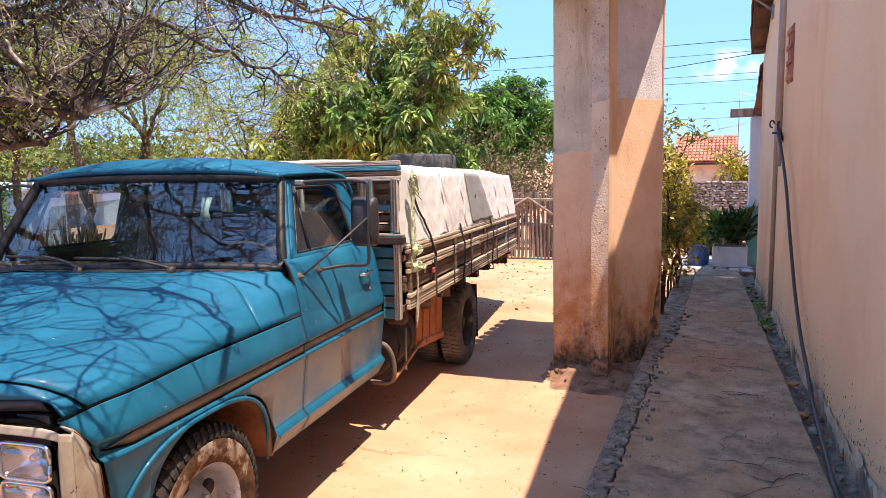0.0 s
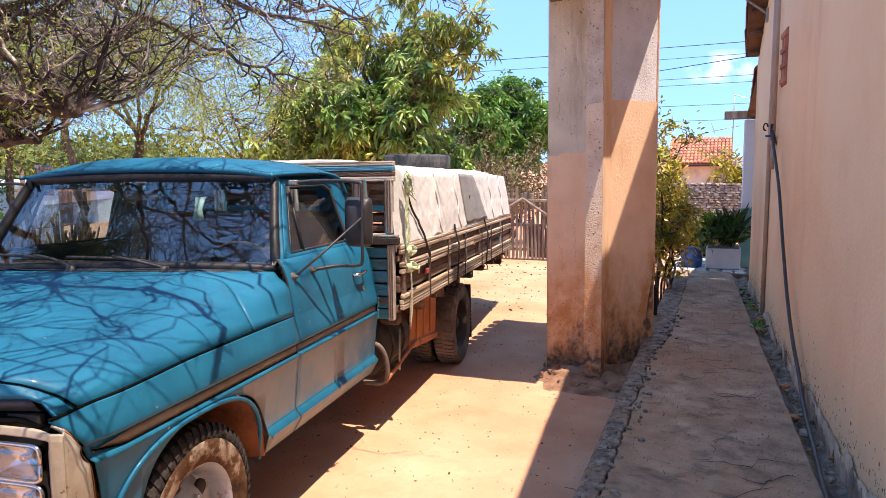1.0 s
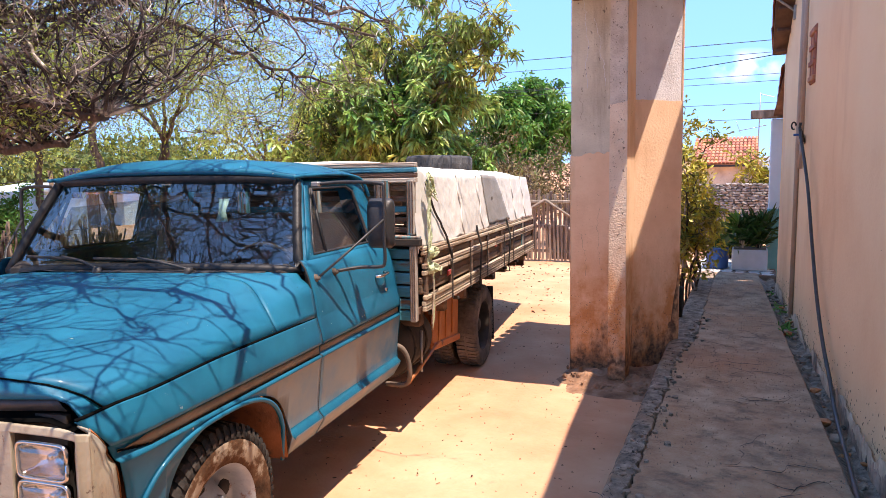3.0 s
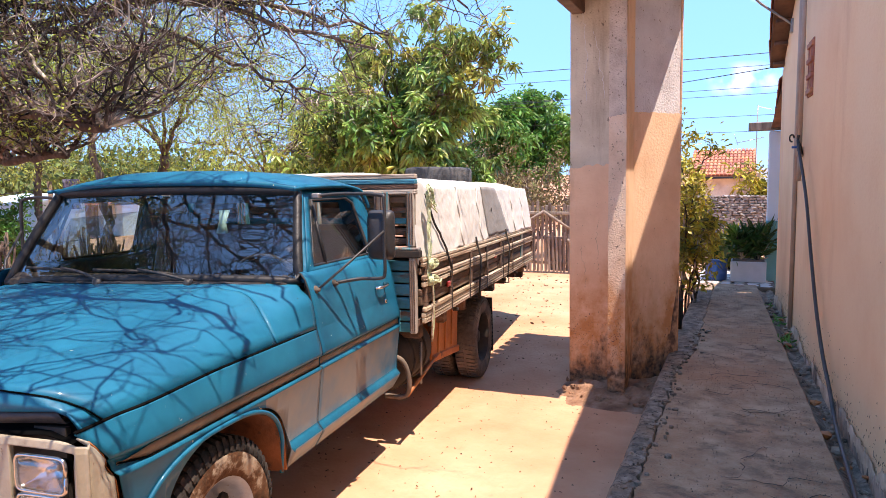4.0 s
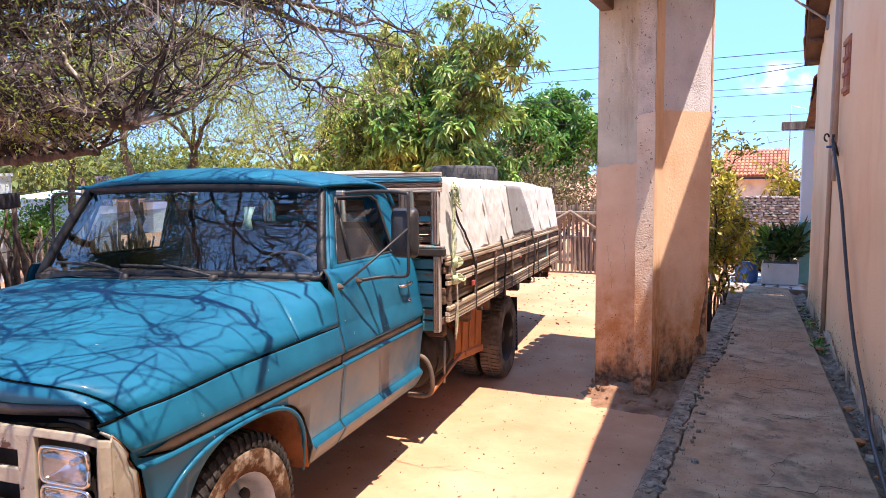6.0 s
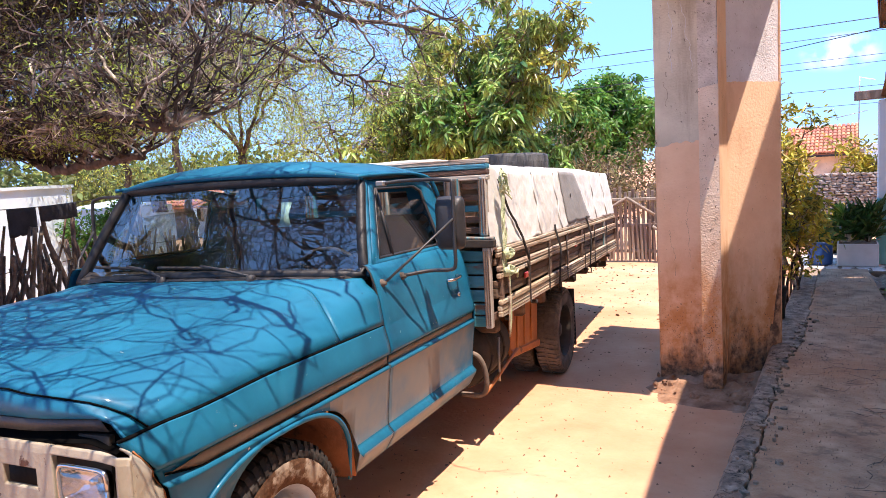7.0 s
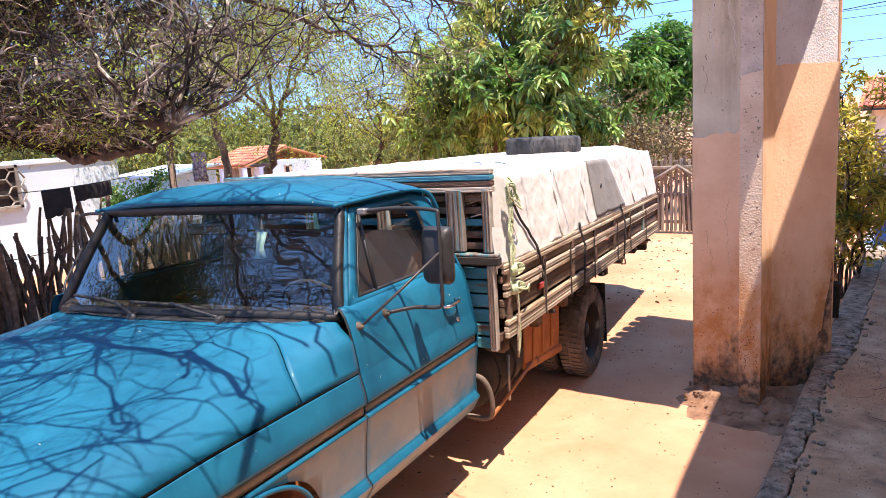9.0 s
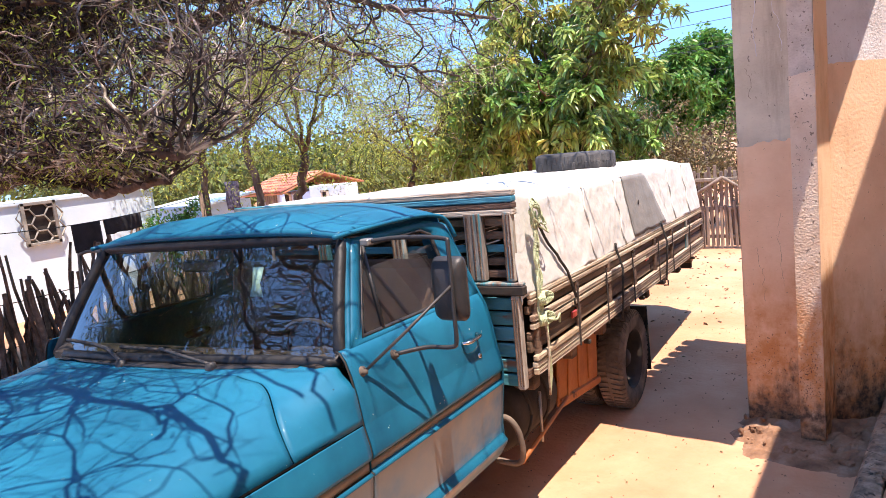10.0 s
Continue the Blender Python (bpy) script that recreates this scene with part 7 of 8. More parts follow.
def mango_tree():
    w, w2 = Wood(17), Wood(18)
    w.bare = w2.bare = False
    r = w.r
    w.limb([(-8.0, 14.2, -0.1), (-8.0, 14.2, 1.2), (-7.8, 14.3, 2.4)], 0.17, 0.13)
    w.limb([(-7.3, 14.5, -0.1), (-7.2, 14.5, 1.4), (-6.9, 14.4, 2.7)], 0.12, 0.09)
    # dense rounded lower crown
    for k in range(34):
        a, z = r.uniform(0, 2 * math.pi), r.uniform(1.75, 4.35)
        rad = 2.75 * math.sqrt(max(0.08, 1 - ((z - 2.9) / 1.75) ** 2)) * r.uniform(0.45, 1.0)
        e = Vector((-7.75 + rad * math.cos(a), 14.3 + 0.85 * rad * math.sin(a), z))
        line, rr = w.limb([(-7.6 + r.uniform(-0.4, 0.4), 14.3, r.uniform(1.6, 2.4)), (-7.6 + 0.45 * rad * math.cos(a), 14.3 + 0.4 * rad * math.sin(a), 0.6 * z + 0.9), e], 0.05, 0.014)
        for _ in range(9):
            i = r.randint(len(line) // 3, len(line) - 1)
            w.shoot(line[i], (line[i] - line[i - 1]).normalized() * 0.6 + Vector((r.gauss(0, 1), r.gauss(0, 1), r.gauss(0.1, 0.6))).normalized(), r.uniform(0.35, 0.8), 0.010, 1, 0.02, 0.3, 3)
    # thinner upper boughs with young leaves, some reaching out over the gate
    r = w2.r
    ends = [Vector((r.uniform(-9.0, -5.6), 14.0 + r.uniform(-1.0, 0.8), r.uniform(4.3, 6.0))) for _ in range(14)]
    ends += [Vector((-5.1 + r.uniform(-0.5, 0.7), 13.6 + r.uniform(-0.6, 0.6), r.uniform(3.6, 5.3))) for _ in range(9)]
    for e in ends:
        line, rr = w2.limb([(-7.2, 14.2, 2.9), (0.5 * (e.x - 7.2), 0.5 * (e.y + 14.2), 0.5 * (e.z + 3.4)), e], 0.035, 0.010)
        for _ in range(6):
            i = r.randint(len(line) // 2, len(line) - 1)
            w2.shoot(line[i], Vector((r.gauss(0.2, 1), r.gauss(0, 1), r.gauss(0.1, 0.6))), r.uniform(0.3, 0.65), 0.009, 1, 0.02, 0.3, 3)
    t = finish_tree(w, "mango_tree", "large leafy tree with long green and yellowing leaves behind the truck", M_MBARK, M_MBARK, M_LEAFM, 30000, 0.21, 0.074, 0.5, 41, 0.03, up=0.0, trunks=2, rosette=7)
    return finish_tree(w2, "", "", M_MBARK, M_MBARK, M_LEAFMY, 6400, 0.20, 0.056, 0.6, 42, 0.03, up=0.0, trunks=0, rosette=7, into=t)


mango_tree()


def round_tree():
    w = Wood(23)
    r = w.r
    c = Vector((-9.2, 30, 3.5))
    w.limb([(-9.2, 30, -0.2), (-9.2, 30, 1.5), (-9.2, 30, 3.0)], 0.28, 0.16)
    for k in range(60):
        d = Vector((r.gauss(0, 1), r.gauss(0, 1), r.gauss(0.2, 0.9))).normalized()
        e = c + Vector((d.x * 2.25, d.y * 2.25, d.z * 1.95)) * r.uniform(0.75, 1.0)
        line, rr = w.limb([c + Vector((0, 0, -0.8)), (c + e) / 2, e], 0.05, 0.015, 4)
        for _ in range(5):
            w.shoot(line[-1 - r.randint(0, 3)], d + Vector((r.gauss(0, 0.8), r.gauss(0, 0.8), r.gauss(0, 0.8))), 0.5, 0.012, 1, 0, 0.3, 3)
    return finish_tree(w, "round_tree", "distant tree with a dense rounded deep-green crown", M_BARK, M_TWIG, M_LEAFD, 24000, 0.30, 0.11, 0.5, 43, 0.10, up=0.1, rosette=6)


round_tree()


def bush(name, centre, size, leaf, n, llen, lwid, seed, label, stems=9, bark=None, category="shrub", up=0.3, droop=0.25):
    w = Wood(seed)
    r = w.r
    c = Vector(centre)
    for k in range(stems):
        a = 2 * math.pi * k / stems
        e = c + Vector((size[0] * math.cos(a) * r.uniform(0.3, 1), size[1] * math.sin(a) * r.uniform(0.3, 1), size[2] * r.uniform(0.55, 1.0)))
        line, rr = w.limb([c + Vector((0.1 * math.cos(a), 0.1 * math.sin(a), 0)), (c + e) / 2 + Vector((0, 0, 0.12 * size[2])), e], 0.02, 0.007)
        for _ in range(10):
            i = r.randint(len(line) // 4, len(line) - 1)
            w.shoot(line[i], (line[i] - line[i - 1]).normalized() + Vector((r.gauss(0, 0.9), r.gauss(0, 0.9), r.gauss(0, 0.7))), r.uniform(0.35, 0.7) * min(size), 0.006, 1, 0.02, 0.3, 3)
    return finish_tree(w, name, label, bark or M_TWIG, M_TWIG, leaf, n, llen, lwid, droop, seed, 0.07 * min(size) + 0.03, category, up=up, trunks=99, stem="stem")


bush("croton_shrub", (-0.74, 9.9, 0.0), (0.36, 0.45, 2.15), M_CROTON, 2700, 0.095, 0.034, 51, "tall shrub with yellow variegated leaves beside the pillar")
bush("croton_shrub", (-1.05, 10.7, 0.0), (0.50, 0.4, 2.75), M_CROTON, 2200, 0.10, 0.034, 52, "tall shrub with yellow and green leaves, thinner at the top")
bush("dry_shrub", (-5.0, 16.5, 0.0), (1.7, 1.0, 2.3), M_LEAFR, 5500, 0.10, 0.045, 53, "brownish dry-leaved shrub behind the gate", 14)
bush("dry_shrub", (-7.6, 17.5, 0.0), (1.6, 1.0, 3.4), M_LEAFR, 1500, 0.09, 0.035, 54, "tall bare-twigged shrub with few brown leaves", 16)
bush("garden_shrub", (0.3, 21.8, 0.0), (0.7, 0.5, 2.1), M_CROTON, 1500, 0.22, 0.06, 55, "yellow-green shrub behind the stone wall")
bush("garden_shrub", (-13.6, 8.95, 0.0), (0.6, 0.5, 1.7), M_LEAFD, 3200, 0.10, 0.05, 56, "round green bush by the white houses")


def far_woods():
    """Low scrub and tree line closing the view."""
    rng = np.random.default_rng(77)
    P, D = [], []
    for k in range(190):
        side = k >= 110
        a = math.radians(rng.uniform(-68, -43) if side else rng.uniform(-43, -19))
        dist = rng.uniform(34, 60) if side else rng.uniform(38, 75)
        c = np.array([dist * math.sin(a), dist * math.cos(a), rng.uniform(-0.3, 2.3) if side else rng.uniform(-0.4, 0.5) + (0.9 if a > math.radians(-38) else 0.0)])
        n = 240 if side else 330
        q = rng.normal(size=(n, 3))
        q /= np.linalg.norm(q, axis=1)[:, None]
        P.append(c + q * np.array([2.9, 2.9, 1.5]) * rng.uniform(0.3 if side else 0.55, 1.05, (n, 1)) + [0, 0, 0.7])
        D.append(q + rng.normal(scale=0.5, size=(n, 3)))
    P, D = np.concatenate(P), np.concatenate(D)
    P[:, 2] = np.maximum(P[:, 2], 0.05)
    ob = leaves("far_scrub", M_SCRUB, None, P, D, rng.uniform(0.28, 0.55, len(P)), rng.uniform(0.16, 0.30, len(P)), rng, 0.2)
    tagged(ob, "distant belt of green scrub and trees", "woods", kind="stuff")


far_woods()


def shade_tree():
    """Unseen leafy tree added before the truck; only branches mirrored in the windscreen suggest it."""
    w = Wood(29)
    w.bare = False
    w.floor = lambda p: 2.7
    r = w.r
    w.limb([(-12.2, -3.6, -0.1), (-12.0, -3.4, 1.6), (-11.4, -2.6, 3.0)], 0.24, 0.17)
    for k in range(56):
        e = Vector((r.triangular(-12.0, -3.3, -5.0), r.uniform(-2.8, 1.9), r.uniform(4.7, 6.6)))
        if e.x < -6.0:
            e.z = r.uniform(2.9, 6.2)
        line, rr = w.limb([(-11.4, -2.6, 2.9), (0.5 * (e.x - 11.4), 0.5 * (e.y - 2.6), 0.5 * e.z + 2.0), e], 0.035, 0.010)
        for _ in range(11):
            i = r.randint(len(line) // 3, len(line) - 1)
            w.shoot(line[i], Vector((r.gauss(0, 1), r.gauss(0, 1), r.gauss(0.1, 0.7))), r.uniform(0.7, 1.3), 0.011, 2, 0.02, 0.6, 2)
    return finish_tree(w, "shade_tree", "unseen broad leafy tree added to fill the windscreen's reflection", M_BARK, M_BARK, M_SCRUB, 46000, 0.10, 0.05, 0.3, 47, 0.16)


shade_tree()

# ---- fences, houses and small things ----
def picket_gate():
    g = thing("picket_gate", Matrix.Identity(4), "grey weathered picket gate of split stakes with a diagonal brace", "gate")
    rr = random.Random(61)
    y = 13.6
    for row, (z0, z1, x0, x1, n, w) in enumerate(((0.02, 0.80, -5.3, -2.3, 38, 0.045), (0.60, 1.42, -5.3, -2.3, 34, 0.055))):
        for k in range(n):
            x = x0 + (x1 - x0) * (k + 0.5) / n + rr.uniform(-0.008, 0.008)
            h = z1 + rr.uniform(-0.07, 0.05)
            zb = z0 if row == 0 else 0.05
            yy = y - 0.03 if row == 0 else y + 0.04
            box("picket", M_WOOD, g, (x, yy, (zb + h) / 2), (w, 0.022, h - zb), (rr.uniform(-1, 1), rr.uniform(-1.6, 1.6), 0), 0.006)
    for z in (0.22, 0.72, 1.22):
        box("rail", M_WOOD, g, (-3.8, y + 0.005, z), (3.0, 0.035, 0.06), (0, rr.uniform(-0.5, 0.5), 0), 0.008)
    for x0, x1 in ((-4.35, -3.78), (-3.26, -3.78)):
        tube("brace", M_WOOD, g, [(x0, y - 0.065, 0.92), (x1, y - 0.065, 1.26)], 0.03, 6)
    tube("brace", M_WOOD, g, [(-3.3, y - 0.07, 0.70), (-2.7, y - 0.07, 0.35)], 0.03, 6)
    for x in (-5.35, -2.25):
        tube("gate_post", M_WOOD, g, [(x, y, -0.1), (x, y, 1.6)], 0.06, 8)


picket_gate()


def stake_fence():
    f = thing("stake_fence", Matrix.Identity(4), "rough fence of crooked dark stakes stuck in the ground", "fence")
    rr = random.Random(63)
    for k in range(230):
        y = 1.0 + 7.8 * k / 230 + rr.uniform(-0.05, 0.05)
        x = -9.6 - 0.12 * (y - 4) + rr.uniform(-0.22, 0.22)
        h = rr.uniform(0.75, 1.4) if rr.random() < 0.86 or y > 6.3 else rr.uniform(1.45, 1.9)
        lx, ly = rr.gauss(0, 0.16), rr.gauss(0, 0.20)
        pts = [(x, y, -0.1), (x + 0.35 * lx + rr.gauss(0, 0.03), y + 0.35 * ly + rr.gauss(0, 0.03), 0.4 * h), (x + 0.7 * lx, y + 0.7 * ly + rr.gauss(0, 0.03), 0.72 * h), (x + lx, y + ly, h)]
        r0 = rr.uniform(0.022, 0.05)
        tube("stake", M_STAKE, f, curve_pts(pts, 2), [r0 * (1 - 0.07 * i) for i in range(7)], 6)
    for z in (0.5, 1.05):
        tube("wire", M_WIRE, f, [(-9.55 - 0.12 * (y - 4), y, z + 0.05 * math.sin(y)) for y in [1 + 0.6 * i for i in range(14)]], 0.006, 4)


stake_fence()


def window(parent, c, w, h, axis, mat, grid_hex=False):
    wi = thing("window", Matrix.Identity(4), "", "")
    wi.parent = parent
    d = (0.09, w, h) if axis == "x" else (w, 0.09, h)
    # opaque near-black slab paints the unlit room behind the window
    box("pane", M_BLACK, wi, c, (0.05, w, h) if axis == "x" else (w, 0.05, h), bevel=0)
    ex = (1, 0, 0) if axis == "x" else (0, -1, 0)
    o = (c[0] + 0.03 * ex[0], c[1] + 0.03 * ex[1], c[2])
    for s in (-1, 1):
        box("frame", mat, wi, (o[0], o[1] + s * w / 2, o[2]) if axis == "x" else (o[0] + s * w / 2, o[1], o[2]), (0.10, 0.06, h + 0.06) if axis == "x" else (0.06, 0.10, h + 0.06), bevel=0.006)
        box("frame", mat, wi, (o[0], o[1], o[2] + s * h / 2), (0.10, w + 0.06, 0.06) if axis == "x" else (w + 0.06, 0.10, 0.06), bevel=0.006)
    if grid_hex:
        rad = w / 3.4
        for i in range(-1, 2):
            for k in range(-2, 3):
                cy, cz = c[1] + i * rad * 1.5, c[2] + (k + 0.5 * (i % 2)) * rad * 1.732
                if abs(cz - c[2]) < h / 2:
                    pts = [(o[0] + 0.03, cy + rad * math.cos(math.pi * q / 3), max(c[2] - h / 2, min(c[2] + h / 2, cz + rad * math.sin(math.pi * q / 3)))) for q in range(7)]
                    tube("grille_ring", mat, wi, pts, 0.018, 5)
    return wi


def tiled_slope(parent, p0, p1, p2, p3, n, m, r=0.09):
    """Rows of barrel tiles over the slope p0-p1 (eave) to p3-p2 (ridge), in one mesh."""
    p0, p1, p2, p3 = map(Vector, (p0, p1, p2, p3))
    vs, fs = [], []
    nor = (p1 - p0).cross(p3 - p0).normalized()
    if nor.z < 0:
        nor = -nor
    for i in range(n):
        for k in range(m):
            a, b = (i + 0.5) / n, k / m
            e0, e1 = p0.lerp(p1, a), p3.lerp(p2, a)
            s0, s1 = e0.lerp(e1, b), e0.lerp(e1, min(1, b + 1.15 / m))
            al = (p1 - p0).normalized()
            o = len(vs)
            for s, rr, lift in ((s0, r, 0.035), (s1, r * 0.85, 0.015)):
                for q in range(5):
                    an = math.pi * q / 4
                    vs.append(s + al * rr * math.cos(an) + nor * (rr * math.sin(an) * 0.8 + lift))
            fs += [(o + q, o + q + 1, o + 6 + q, o + 5 + q) for q in range(4)] + [(o, o + 1, o + 2, o + 3, o + 4)]
    ob = mesh_ob("roof_tiles", vs, fs, M_TILE, False)
    return under(ob, parent)


def houses():
    # white house by the stake fence
    h = thing("white_house", Matrix.Identity(4), "white limewashed house with a lattice window beyond the stake fence", "house")
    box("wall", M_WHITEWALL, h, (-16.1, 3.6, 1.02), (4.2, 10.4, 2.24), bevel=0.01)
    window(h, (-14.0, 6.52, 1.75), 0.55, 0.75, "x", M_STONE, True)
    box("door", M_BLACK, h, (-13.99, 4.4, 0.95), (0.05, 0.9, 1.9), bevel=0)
    grid("roof", M_WHITEWALL, h, [[(-13.96, -1.62, 2.19), (-13.96, 8.82, 2.19)], [(-18.25, -1.62, 2.19), (-18.25, 8.82, 2.19)]], solid=0.06, smooth=False)
    box("wall", M_WHITEWALL, h, (-15.1, 10.6, 0.76), (2.2, 1.2, 1.72), bevel=0.01)
    grid("roof", M_WHITEWALL, h, [[(-16.3, 9.85, 1.63), (-13.9, 9.85, 1.63)], [(-16.3, 11.3, 1.78), (-13.9, 11.3, 1.78)]], solid=0.05, smooth=False)
    # low house with terracotta roof seen between the trunks
    h2 = thing("tiled_house", pose(0, 0, -0.15), "low white house with a terracotta tile roof and a porch", "house")
    box("wall", M_WHITEWALL, h2, (-23.0, 20.4, 0.60), (2.6, 3.2, 1.36), bevel=0.01)
    box("wall", M_WHITEWALL, h2, (-19.2, 18.5, 0.75), (2.0, 0.6, 1.6), bevel=0.01)
    window(h2, (-19.3, 18.18, 1.18), 0.30, 0.34, "y", M_GREYPL)
    window(h2, (-22.3, 18.78, 1.05), 0.45, 0.50, "y", M_GREYPL)
    box("door", M_WOOD, h2, (-23.4, 18.78, 0.7), (0.8, 0.06, 1.3), bevel=0.01)
    grid("roof", M_TILE, h2, [[(-24.4, 17.9, 1.38), (-21.5, 17.9, 1.38)], [(-24.4, 20.2, 2.0), (-21.5, 20.2, 2.0)], [(-24.4, 22.4, 1.4), (-21.5, 22.4, 1.4)]], solid=0.06, smooth=False)
    tiled_slope(h2, (-24.4, 17.87, 1.40), (-21.5, 17.87, 1.40), (-21.5, 20.2, 2.02), (-24.4, 20.2, 2.02), 17, 7, 0.08)
    for x in (-24.2, -22.9, -21.6):
        box("porch_post", M_WHITEWALL, h2, (x, 18.0, 0.67), (0.14, 0.14, 1.42), bevel=0.01)
    # house behind the stone wall
    h3 = thing("tiled_cottage", Matrix.Identity(4), "pale house with a terracotta roof behind the stone wall", "house")
    box("wall", M_GREYPL, h3, (-0.6, 33.0, 0.9), (2.9, 5.0, 1.9), bevel=0.01)
    grid("roof", M_TILE, h3, [[(-2.3, 30.0, 1.72), (0.26, 30.0, 1.72)], [(-2.3, 33.0, 2.80), (0.26, 33.0, 2.80)], [(-2.3, 36.0, 1.72), (0.26, 36.0, 1.72)]], solid=0.07, smooth=False)
    tiled_slope(h3, (-2.3, 29.95, 1.74), (0.26, 29.95, 1.74), (0.26, 33.0, 2.83), (-2.3, 33.0, 2.83), 17, 9, 0.075)
    box("gutter_board", M_CHARCOAL, h3, (-0.95, 30.0, 1.66), (2.6, 0.06, 0.07), bevel=0.01)
    wn_ = thing("white_annex", Matrix.Identity(4), "white annex wall beside the tiled cottage", "house")
    box("wall", M_WHITEWALL, wn_, (1.6, 31.5, 0.95), (2.4, 3.0, 2.1), bevel=0.01)
    window(wn_, (0.65, 29.98, 1.2), 0.3, 0.4, "y", M_GREYPL)


houses()


def stone_wall():
    s = thing("wall_stone", Matrix.Identity(4), "rough dry-laid field stone garden wall", "wall", kind="structure")
    box("core", M_MORTAR, s, (-1.5, 20.2, 0.60), (7.0, 0.26, 1.36), bevel=0.01)
    rr = random.Random(71)
    z = 0.0
    while z < 1.26:
        h = rr.uniform(0.05, 0.085)
        x = -4.9
        while x < 1.9:
            w = rr.uniform(0.06, 0.19)
            if x > -1.6 and x < 0.7:
                bm = bmesh.new()
                bmesh.ops.create_cube(bm, size=1)
                bmesh.ops.bevel(bm, geom=bm.edges[:], offset=0.18, segments=1, affect="EDGES")
                for v in bm.verts:
                    v.co = Vector((v.co.x * w * 0.95, v.co.y * 0.14, v.co.z * h * 0.9)) + Vector((rr.gauss(0, 0.014), rr.gauss(0, 0.012), rr.gauss(0, 0.010)))
                bmesh.ops.transform(bm, matrix=pose(x + w / 2, 20.06, z + h / 2, 0, rr.uniform(-6, 6), 0), verts=bm.verts)
                part("stone", bm, M_STONE, s)
            x += w
        z += h


stone_wall()


def pots():
    d = thing("blue_drum", pose(-0.49, 12.15, 0.236), "cut-down blue plastic drum used as a planter", "planter")
    lathe("drum", M_DRUM, d, [(0.0, 0.0), (0.0, 0.155), (0.02, 0.165), (0.10, 0.168), (0.115, 0.174), (0.13, 0.168), (0.33, 0.168), (0.345, 0.173), (0.345, 0.155), (0.29, 0.155), (0.29, 0.0)], (0, 0, 0), axis="z", seg=28)
    b = thing("enamel_box", pose(-0.01, 12.1, 0.236), "old grey-white enamel box used as a planter", "planter")
    box("box", M_BOXW, b, (0, 0, 0.17), (0.52, 0.40, 0.33), bevel=0.012)
    box("soil", M_MORTAR, b, (0, 0, 0.335), (0.47, 0.35, 0.02), bevel=0.004)
    rng = np.random.default_rng(81)
    for name, c, n, ln, wd, lab, mat in (("strap_plant", (-0.49, 12.15, 0.53), 26, 0.50, 0.09, "broad-leaved dark plant growing in the blue drum", M_POTLEAF),
                                    ("strap_plant", (-0.12, 12.12, 0.58), 150, 0.50, 0.05, "bushy strap-leaved plant in the enamel box", M_POTLEAF),
                                    ("strap_plant", (0.13, 12.12, 0.58), 170, 0.52, 0.05, "bushy strap-leaved plant in the enamel box", M_POTLEAF),
                                    ("garden_plant", (-0.30, 13.4, 0.2), 200, 0.75, 0.07, "yellow-green strap-leaved plant on the ground", M_CROTON)):
        p = thing(name, Matrix.Identity(4), lab, "plant", "potted plants")
        D = rng.normal(size=(n, 3)) * [0.55, 0.55, 0.3] + [0, 0, 0.8]
        P = np.array(c) + rng.normal(size=(n, 3)) * [0.08, 0.05, 0.0] + np.outer(rng.uniform(0, 0.4, n) * (n > 30), [0, 0, 1])
        leaves("foliage", mat, p, P, D, rng.uniform(0.5, 1.0, n) * ln, rng.uniform(0.6, 1.1, n) * wd, rng, 0.25)
        vs, fs = [], []
        for i in range(0, n, 6):
            v, f = tube_data([(c[0], c[1], c[2] - 0.02), tuple(P[i])], 0.008, 4)
            fs += [tuple(q + len(vs) for q in x) for x in f]
            vs += v
        under(mesh_ob("stems", vs, fs, M_TWIG), p)
    # small dark pot by the pillar
    k = thing("black_pot", pose(-0.735, 8.2, 0.262), "small black plastic plant pot standing on the walkway edge", "pot")
    lathe("pot", M_BLACK, k, [(0.0, 0.0), (0.0, 0.045), (0.30, 0.058), (0.335, 0.064), (0.335, 0.054), (0.29, 0.050), (0.29, 0.0)], (0, 0, 0), axis="z", seg=20)


pots()


